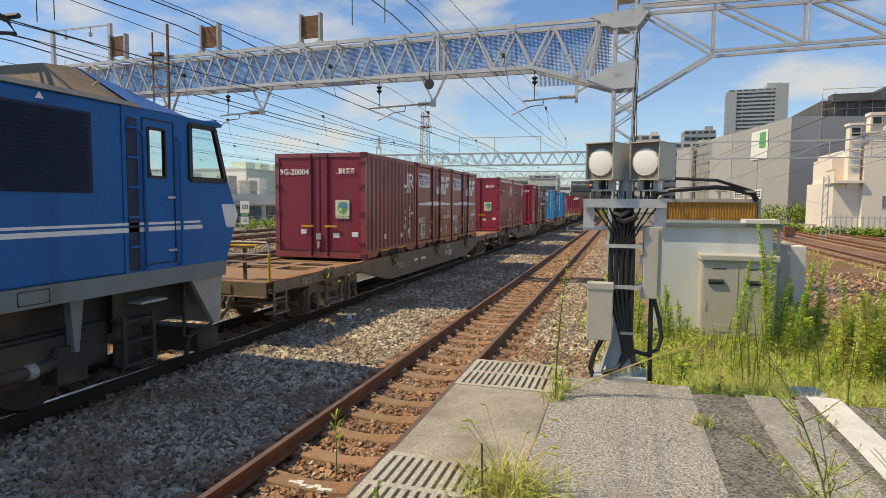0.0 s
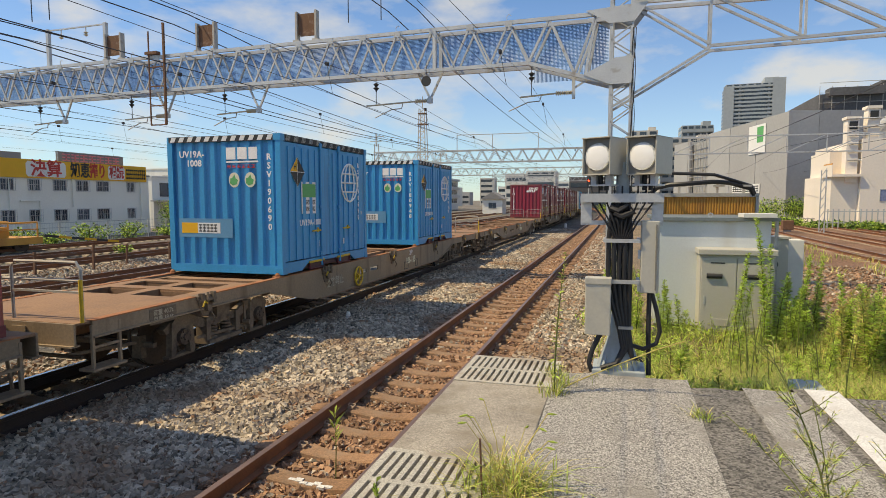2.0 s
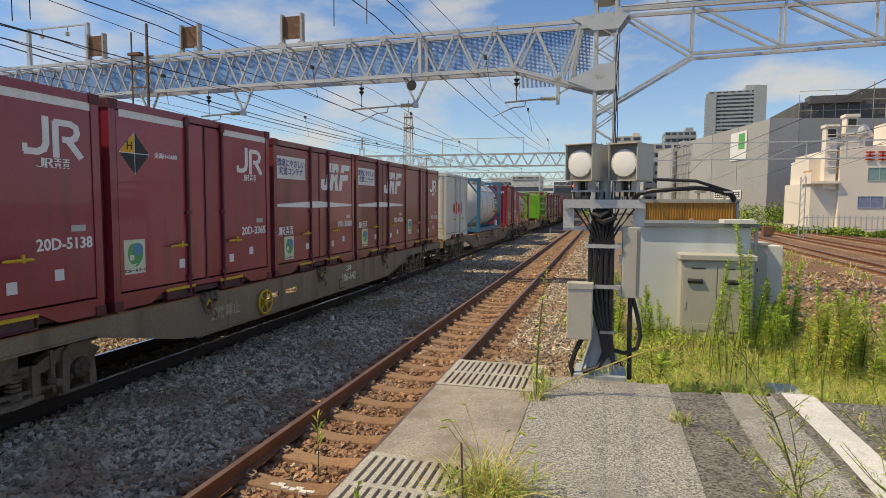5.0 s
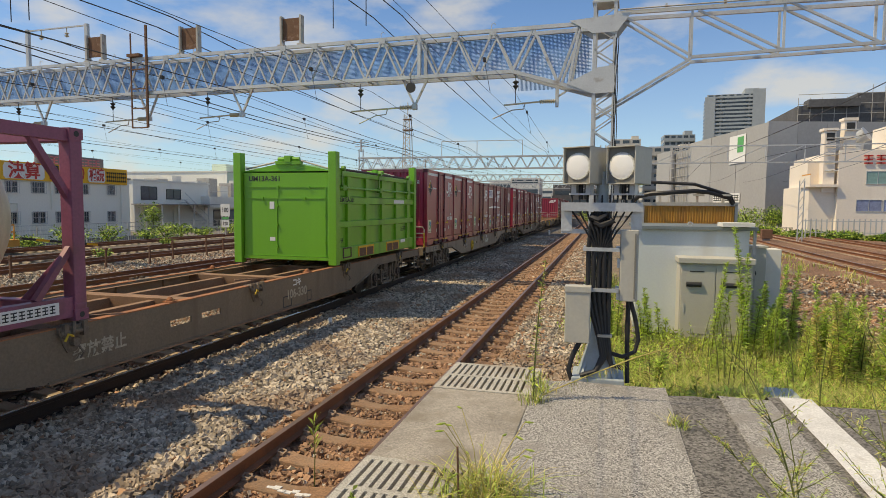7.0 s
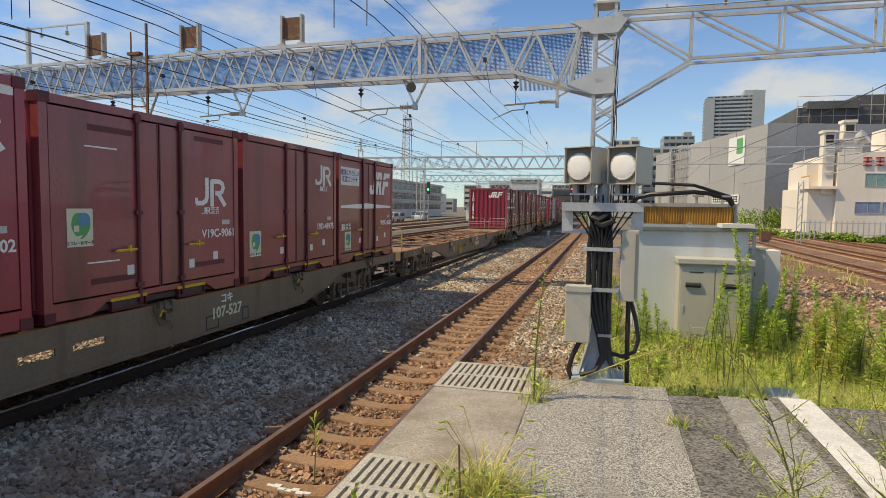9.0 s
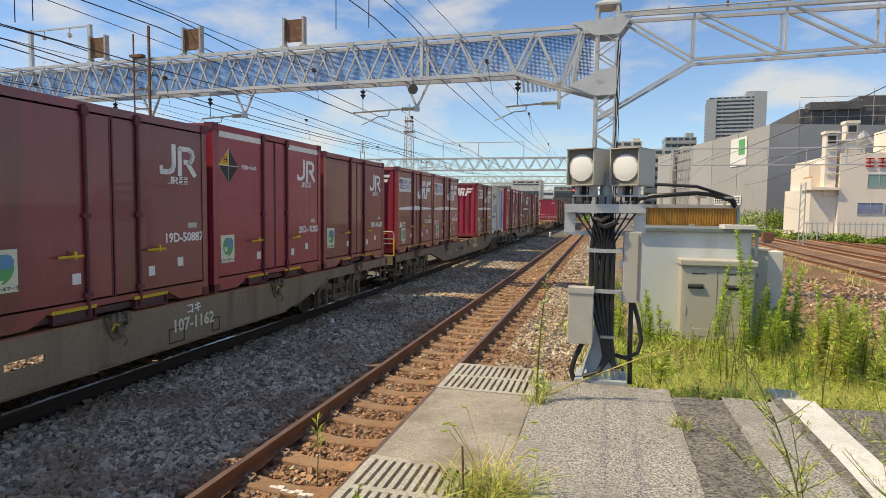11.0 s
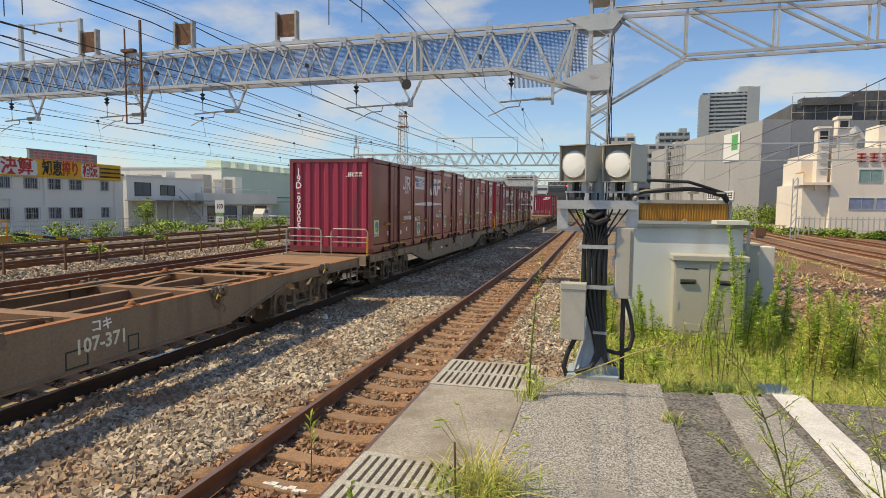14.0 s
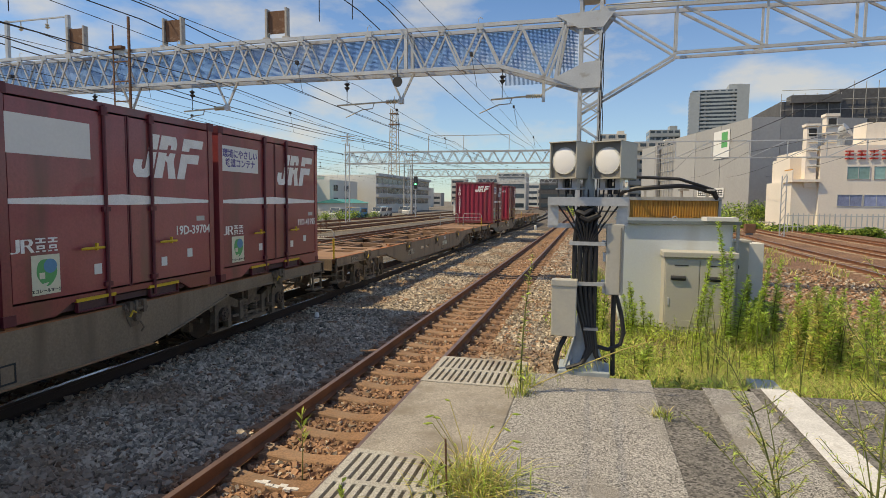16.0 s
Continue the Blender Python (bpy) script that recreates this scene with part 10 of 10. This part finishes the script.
def leaf_mesh(name, at, along, length, width, mats, mix, seed):
    """Leaves as bent four-sided blades: roots, directions, lengths."""
    r = np.random.default_rng(seed)
    n = len(at)
    along = along / np.linalg.norm(along, axis=1)[:, None]
    up = np.array([0, 0, 1.0]) + 0.3 * r.normal(size=(n, 3))
    side = np.cross(along, up)
    side /= np.linalg.norm(side, axis=1)[:, None]
    droop = np.array([0, 0, -1.0])
    L = (length * r.uniform(0.6, 1.2, n))[:, None]
    m = at + along * L * 0.5
    e = at + along * L + droop * L * 0.22
    w = width * r.uniform(0.7, 1.2, n)[:, None] * 0.5
    v = np.stack([at, m - side * w, e, m + side * w], 1).reshape(-1, 3)
    faces = np.arange(4 * n).reshape(-1, 4)
    idx = (r.uniform(0, 1, n) < mix).astype(int)
    return big_mesh(name, v, faces, mats, idx)


def tall_weed(x, y, z, h, seed, spread=0.22, label="tall green goldenrod weed with narrow leaves", dry=0.06, leaf_n=None, leaf_len=0.145, stems=1, leaf_w=0.018):
    r = np.random.default_rng(seed)
    e = thing("tall_weed", label, "weed", "tall weeds", at=pose(x, y, z))
    roots, ways = [], []
    for k in range(stems):
        hh = h * (1 if k == 0 else r.uniform(0.5, 0.92))
        bx, by = (0, 0) if k == 0 else r.uniform(-0.16, 0.16, 2)
        lx, ly = r.uniform(-0.12, 0.12, 2) * hh
        pts = [(bx + lx * u * u, by + ly * u * u, hh * u) for u in np.linspace(0, 1, 6)]
        part("stem", Shape().tube(pts, [0.009, 0.008, 0.007, 0.006, 0.004, 0.002], 5), STEM, e)
        n = leaf_n or int(300 * hh)
        u = r.uniform(0.10, 1.0, n)
        a = r.uniform(0, 2 * np.pi, n)
        up = 0.12 + 0.75 * u
        p = np.stack([bx + lx * u * u, by + ly * u * u, hh * u], 1)
        roots.append(p)
        ways.append(np.stack([np.cos(a), np.sin(a), up], 1) * (1.0 - 0.45 * u)[:, None])
    at, way = np.concatenate(roots), np.concatenate(ways)
    ln = leaf_len * (1.25 - 0.75 * at[:, 2] / h)
    part("leaves", leaf_mesh("leaves", at, way, ln, leaf_w, [LEAF, STRAW], dry, seed), LEAF, e)
    return e


wr = np.random.default_rng(11)
spots = [(4.60, 11.0, 1.62, 2, 0), (4.52, 10.9, 1.2, 1, 0), (4.93, 10.6, 2.25, 2, 0), (5.02, 10.7, 1.85, 2, 0), (4.85, 10.4, 1.3, 1, 0), (5.5, 11.8, 1.3, 4, 0), (5.68, 11.9, 1.35, 4, 0), (5.8, 11.9, 1.62, 3, 0), (5.95, 11.9, 1.58, 3, 0), (5.6, 11.3, 1.1, 4, 0), (5.4, 11.0, 0.95, 4, 0),
         (3.55, 11.6, 1.1, 2, 0), (3.75, 11.7, 0.8, 2, 0), (3.42, 11.2, 0.9, 2, 0), (5.65, 9.0, 1.32, 2, 0.9), (5.72, 9.1, 1.1, 2, 0.8), (6.05, 9.6, 1.36, 3, 0.2), (6.3, 9.9, 1.1, 3, 0.3), (6.1, 11.8, 0.8, 3, 0.1), (6.1, 10.9, 1.15, 3, 0.7), (5.9, 10.6, 0.9, 3, 0.6), (6.45, 9.4, 1.3, 3, 0.1), (6.7, 9.0, 1.35, 3, 0.15),
         (4.3, 9.2, 0.7, 1, 0), (3.2, 8.2, 0.5, 1, 0), (2.75, 10.2, 0.8, 1, 0), (2.75, 11.8, 1.85, 3, 0), (2.88, 12.2, 1.6, 3, 0), (3.0, 11.5, 1.3, 2, 0), (2.55, 12.6, 1.0, 2, 0), (2.4, 13.6, 1.0, 1, 0), (2.35, 15.0, 0.9, 1, 0), (2.5, 16.5, 0.9, 1, 0), (2.2, 12.2, 0.6, 1, 0), (6.2, 7.6, 1.2, 2, 0.1), (6.6, 7.2, 1.35, 2, 0.1), (6.9, 7.9, 1.4, 3, 0), (7.0, 6.7, 1.4, 2, 0.2)]
for i in range(14):
    spots.append((wr.uniform(3.2, 5.6), wr.uniform(6.8, 9.6), wr.uniform(0.35, 0.7), 2, (0.0, 0.4, 0.1)[i % 3]))
for i in range(11):
    spots.append((wr.uniform(5.7, 7.8), wr.uniform(7.8, 10.2), wr.uniform(0.9, 1.4), 3, (0.1, 0.3, 0.2)[i % 3]))
for i in range(13):
    spots.append((wr.uniform(6.2, 9.2), wr.uniform(8.6, 12.5), wr.uniform(0.7, 1.25), 2 + i % 3, (0.05, 0.25, 0.1, 0.5)[i % 4]))
for i in range(20):
    spots.append((wr.uniform(5.6, 8.4), wr.uniform(8.2, 11.4), wr.uniform(1.0, 1.5), 3, (0.05, 0.5, 0.3)[i % 3]))
for i in range(46):
    x, y = wr.uniform(4.0, 8.2), wr.uniform(6.2, 9.8)
    tall_weed(x, y, strip_height(x, y) - 0.03, wr.uniform(0.55, 1.25), 600 + i, label="thin bare-stemmed weed with small leaves", dry=(0.1, 0.6, 0.3)[i % 3], leaf_n=70, leaf_len=0.085, stems=2, leaf_w=0.008)
for i, (x, y, h, n, dry) in enumerate(spots):
    tall_weed(x, y, strip_height(x, y) - 0.03, h, 100 + i, dry=dry, stems=n, label="tall dried brown weed with withered leaves" if dry > 0.6 else "tall green goldenrod weed with narrow leaves")


def tufts(n, x0, x1, y0, y1, per, spread, seed):
    r = np.random.default_rng(seed)
    c = np.stack([r.uniform(x0, x1, n), r.uniform(y0, y1, n)], 1)
    b = np.repeat(c, per, axis=0) + r.normal(0, spread, (n * per, 2))
    z = np.array([strip_height(p, q) for p, q in b]) - 0.02
    return np.column_stack([b, z])


for name, base, h, lean, w, mix, seed, label in (
        ("weed_grass", tufts(300, 3.05, 7.8, 6.0, 11.0, 34, 0.12, 1), 0.42, 0.44, 0.007, 0.42, 1, "green and yellow grass growing thick beyond the platform"),
        ("weed_grass", tufts(210, 3.2, 7.5, 5.9, 8.0, 38, 0.10, 2), 0.46, 0.50, 0.006, 0.42, 2, "yellowing grass at the platform end"),
        ("weed_grass", tufts(190, 4.8, 8.0, 8.0, 12.5, 30, 0.12, 3), 0.45, 0.3, 0.008, 0.5, 3, "tall mixed dry and green grass"),
        ("weed_grass", tufts(130, 2.35, 3.1, 9.0, 22, 18, 0.07, 4), 0.4, 0.25, 0.012, 0.2, 4, "green grass beside the track"),
        ("weed_grass", tufts(70, 9.0, 12.5, 24, 55, 14, 0.2, 5), 0.35, 0.3, 0.025, 0.5, 5, "dry grass beside the curving tracks")):
    tagged(part(name, blades(name, base, h, lean, w, [GRASS, STRAW], mix, seed), GRASS), label, "grass", kind="stuff")

# low leafy cover
r = np.random.default_rng(21)
n = 15000
p = np.stack([r.uniform(3.0, 9.0, n), r.uniform(6.0, 12.0, n)], 1)
keep = np.array([noise.noise((a * 1.4, b * 1.4, 9)) > -0.15 for a, b in p])
p = p[keep]
z = np.array([strip_height(a, b) for a, b in p]) + r.uniform(0.02, 0.30, len(p))
at = np.column_stack([p, z])
tagged(part("low_weeds", leaf_mesh("low_weeds", at, r.normal(size=(len(p), 3)) + np.array([0, 0, 0.5]), np.full(len(p), 0.14), 0.03, [LEAF, GRASS], 0.4, 22), LEAF), "low leafy weeds between the taller stems", "weeds", kind="stuff")
n = 420
at = np.column_stack([r.normal(2.25, 0.17, n), r.normal(12.9, 0.5, n), r.uniform(-0.12, 0.10, n)])
cl = thing("clover_patch", "bright green low clover patch in the ballast", "weed")
part("leaves", leaf_mesh("leaves", at, r.normal(size=(n, 3)) + np.array([0, 0, 0.6]), np.full(n, 0.10), 0.06, [LEAF, GRASS], 0.2, 5), LEAF, cl)

# the tuft on the platform, with foxtail stems
tuft = thing("grass_tuft", "yellow-green grass tuft growing from the platform joint", "grass tuft", at=pose(2.13, 3.18, PZ - 0.02))
r = np.random.default_rng(31)
b = np.column_stack([r.normal(0, 0.11, (330, 2)), np.zeros(330)])
part("grass_clump", blades("grass_clump", b, 0.27, 0.36, 0.007, [GRASS, STRAW], 0.55, 31, droop=1.0), GRASS, tuft)
for k in range(15):
    a = k * 2.4
    ln = 0.34 + 0.14 * math.sin(k * 1.7)
    pts = [(0.03 * math.cos(a), 0.03 * math.sin(a), 0), (0.10 * math.cos(a), 0.10 * math.sin(a), ln * 0.6), (0.22 * math.cos(a), 0.22 * math.sin(a), ln)]
    s = part("seed_stem", Shape().tube(pts, 0.0022, 4), STRAW, tuft)
    e2 = Vector(pts[-1])
    d = Vector((math.cos(a), math.sin(a), -0.1)) * 0.05
    part("seed_head", Shape().tube([e2, e2 + d * 0.5, e2 + d], [0.003, 0.007, 0.002], 6), GRASS, s)
part("dry_stalk", Shape().tube([(-0.11, -0.12, 0), (-0.12, -0.11, 0.2), (-0.125, -0.11, 0.36)], 0.006, 5), RUSTY, tuft)
for x, y, k in ((2.2, 4.95, 0), (2.24, 5.25, 1), (3.30, 4.75, 2), (2.14, 5.5, 3)):
    t2 = thing("grass_tuft", "small green grass tuft in a platform crack", "grass tuft", "small tufts", at=pose(x, y, PZ - 0.02))
    b = np.column_stack([r.normal(0, 0.045, (70, 2)), np.zeros(70)])
    part("grass_clump", blades("grass_clump", b, 0.16 if k != 2 else 0.10, 0.12, 0.006, [GRASS, STRAW], 0.4, 40 + k), GRASS, t2)

# thin stalk by the grate and its arching straw stem
tw1 = tall_weed(2.19, 5.02, PZ - 0.02, 1.2, 77, label="thin tall weed rising beside the drain grate", dry=0.5, leaf_n=100, leaf_len=0.08)
ar = thing("straw_stem", "long yellow arching straw stem with seed plumes", "dry stem", at=pose(2.24, 5.15, PZ))
pts = [(0, 0, 0), (0.12, 0.03, 0.06), (0.4, 0.05, 0.2), (0.75, 0.05, 0.37), (0.98, 0.05, 0.46)]
part("stalk", Shape().tube(pts, 0.006, 5), STRAW, ar)
r = np.random.default_rng(51)
u = r.uniform(0.2, 1, 110)
at = np.column_stack([0.98 * u, np.full(110, 0.05), 0.01 + 0.46 * u])
part("plumes", leaf_mesh("plumes", at, np.column_stack([r.uniform(0, 1, 110), r.normal(0, 0.4, 110), r.normal(-0.5, 0.5, 110)]), np.full(110, 0.07), 0.006, [STRAW, GRASS], 0.3, 52), STRAW, ar)

# reed-like sprouts at the platform edge
for x, y, z, h, sd in ((0.16, 5.06, -0.22, 0.62, 61), (1.16, 3.0, -0.2, 0.72, 62), (1.5, 2.86, PZ - 0.05, 0.18, 63)):
    e = thing("green_sprout", "slender green sprout with drooping blades", "weed", "green sprouts", at=pose(x, y, z))
    part("stem", Shape().tube([(0, 0, 0), (0.01, 0, h * 0.5), (0.0, 0, h)], [0.006, 0.005, 0.002], 5), STEM, e)
    r = np.random.default_rng(sd)
    k = 16
    u = r.uniform(0.45, 1, k)
    a = r.uniform(0, 6.28, k)
    at = np.column_stack([np.zeros(k), np.zeros(k), h * u])
    part("leaves", leaf_mesh("leaves", at, np.column_stack([np.cos(a) * 0.5, np.sin(a) * 0.5, np.full(k, 0.9)]), np.full(k, 0.30 * min(1, h)), 0.022, [LEAF, GRASS], 0.4, sd), LEAF, e)


# thin half-dry bushes close to the camera
def twiggy(x, y, h, seed, lean):
    e = thing("thin_bush", "thin half-dry green bush with sparse twigs", "weed", "thin bushes", at=pose(x, y, PZ - 0.02))
    r = np.random.default_rng(seed)
    roots, ways = [], []
    for stem_k in range(3):
        hh = h * (1.0, 0.74, 0.58)[stem_k]
        lx, ly = lean[0] + (0.0, 0.20, -0.16)[stem_k], lean[1] + (0.0, -0.06, 0.10)[stem_k]
        stem = [(lx * u * u, ly * u * u, hh * u) for u in np.linspace(0, 1, 8)]
        part("stem", Shape().tube(stem, list(np.linspace(0.007 if stem_k == 0 else 0.0045, 0.002, 8)), 6), STEM, e)
        for k in range((24, 13, 10)[stem_k]):
            u = float(r.uniform(0.12, 0.97))
            p = Vector((lx * u * u, ly * u * u, hh * u))
            a = float(r.uniform(0, 6.28))
            ln = float(hh * r.uniform(0.16, 0.36) * (1.15 - 0.7 * u))
            q = p + Vector((math.cos(a) * 0.75, math.sin(a) * 0.75, 0.72)) * ln
            mid = (p + q) / 2 + Vector((0, 0, -0.05 * ln))
            part("twig", Shape().tube([p, mid, q], [0.0028, 0.002, 0.001], 4), STEM, e)
            for j in range(24):
                w = float(r.uniform(0.15, 1))
                roots.append(tuple(p.lerp(q, w)))
                ways.append((math.cos(a) + r.normal() * 0.7, math.sin(a) + r.normal() * 0.7, 0.6 + r.normal() * 0.4))
    part("leaves", leaf_mesh("leaves", np.array(roots), np.array(ways), np.full(len(roots), 0.045), 0.0055, [LEAF, STRAW], 0.4, seed), LEAF, e)


twiggy(3.62, 2.98, 0.92, 71, (-0.25, 0.25))
twiggy(4.02, 3.05, 1.30, 72, (0.12, 0.15))
twiggy(4.30, 3.2, 1.05, 73, (-0.30, 0.3))
twiggy(4.55, 3.6, 1.25, 74, (0.10, 0.2))


def shrub(x, y, z, rx, ry, h, n, leaf, seed, label="dense green shrub with uneven outline"):
    e = thing("shrub", label, "shrub", "shrubs", at=pose(x, y, z))
    r = np.random.default_rng(seed)
    for k in range(5):
        a = r.uniform(0, 6.28)
        part("branch", Shape().tube([(0, 0, 0), (rx * 0.3 * math.cos(a), ry * 0.3 * math.sin(a), h * 0.45), (rx * 0.6 * math.cos(a), ry * 0.6 * math.sin(a), h * 0.8)], [0.05, 0.035, 0.015], 5), STEM, e)
    c = r.normal(size=(26, 3))
    c = c / np.linalg.norm(c, axis=1)[:, None] * r.uniform(0.25, 0.85, (26, 1)) * np.array([rx, ry, h * 0.5]) + np.array([0, 0, h * 0.5])
    c[:, 2] = np.maximum(c[:, 2], 0.15)
    pick = r.integers(0, 26, n)
    d = r.normal(size=(n, 3))
    d /= np.linalg.norm(d, axis=1)[:, None]
    at = c[pick] + d * np.array([rx, ry, h * 0.5]) * r.uniform(0.12, 0.36, (n, 1))
    part("crown", leaf_mesh("crown", at, d + np.array([0, 0, 0.3]), np.full(n, leaf), leaf * 0.55, [LEAF, LEAF_DARK], 0.5, seed), LEAF, e)


for i, (x, y, z, rx, ry, h) in enumerate(((19.5, 80, -0.4, 2.4, 2.2, 3.2), (22.3, 79, -0.4, 2.6, 2.2, 3.4), (24.6, 77, -0.4, 2.2, 2.0, 2.8), (17.2, 81, -0.4, 1.8, 2.0, 2.6), (16.2, 70, -0.4, 2.0, 3.0, 1.7), (18.5, 68, -0.4, 2.4, 2.2, 1.2), (20.8, 64, -0.4, 2.2, 2.0, 1.0), (22.8, 60.0, -0.4, 2.2, 1.2, 0.9), (25.5, 58.5, -0.4, 2.4, 1.0, 0.8), (14.8, 62, -0.4, 1.8, 3.0, 1.2), (13.5, 74, -0.4, 2.0, 3.0, 2.0), (9.5, 90, -0.5, 3, 3, 2.4), (2.5, 98, -0.5, 1.8, 3, 2.0), (0.5, 118, -0.5, 2.5, 3, 2.6))):
    shrub(x, y, z, rx, ry, h, 1500, 0.30, 200 + i)
for i in range(26):
    y = 22 + i * 2.9
    h = 0.8 + 0.7 * abs(math.sin(i * 2.1))
    shrub(-32.2 + 0.7 * math.sin(i * 1.3), y, -0.5, 0.9 + 0.5 * abs(math.sin(i)), 1.3, h, 420, 0.24, 300 + i, "low weedy shrub along the yard fence")
shrub(-39.2, 49.3, -0.5, 1.2, 1.6, 3.2, 1100, 0.22, 401, "ivy-like green growth on a building corner")
for i, (x, y) in enumerate(((-24.4, 33), (-20.5, 24), (-24.8, 45), (-20.6, 46), (-15.6, 30))):
    shrub(x, y, -0.25, 0.5, 0.7, 0.55, 220, 0.16, 420 + i, "small green weed clump between yard tracks")


# ---- what moves ----
def motions():
    times = [i * 0.5 for i in range(33)]
    for ob, q, z in riders:
        walk(ob, [(t, train_pose(q - run_at(t), z)) for t in times])


motions()
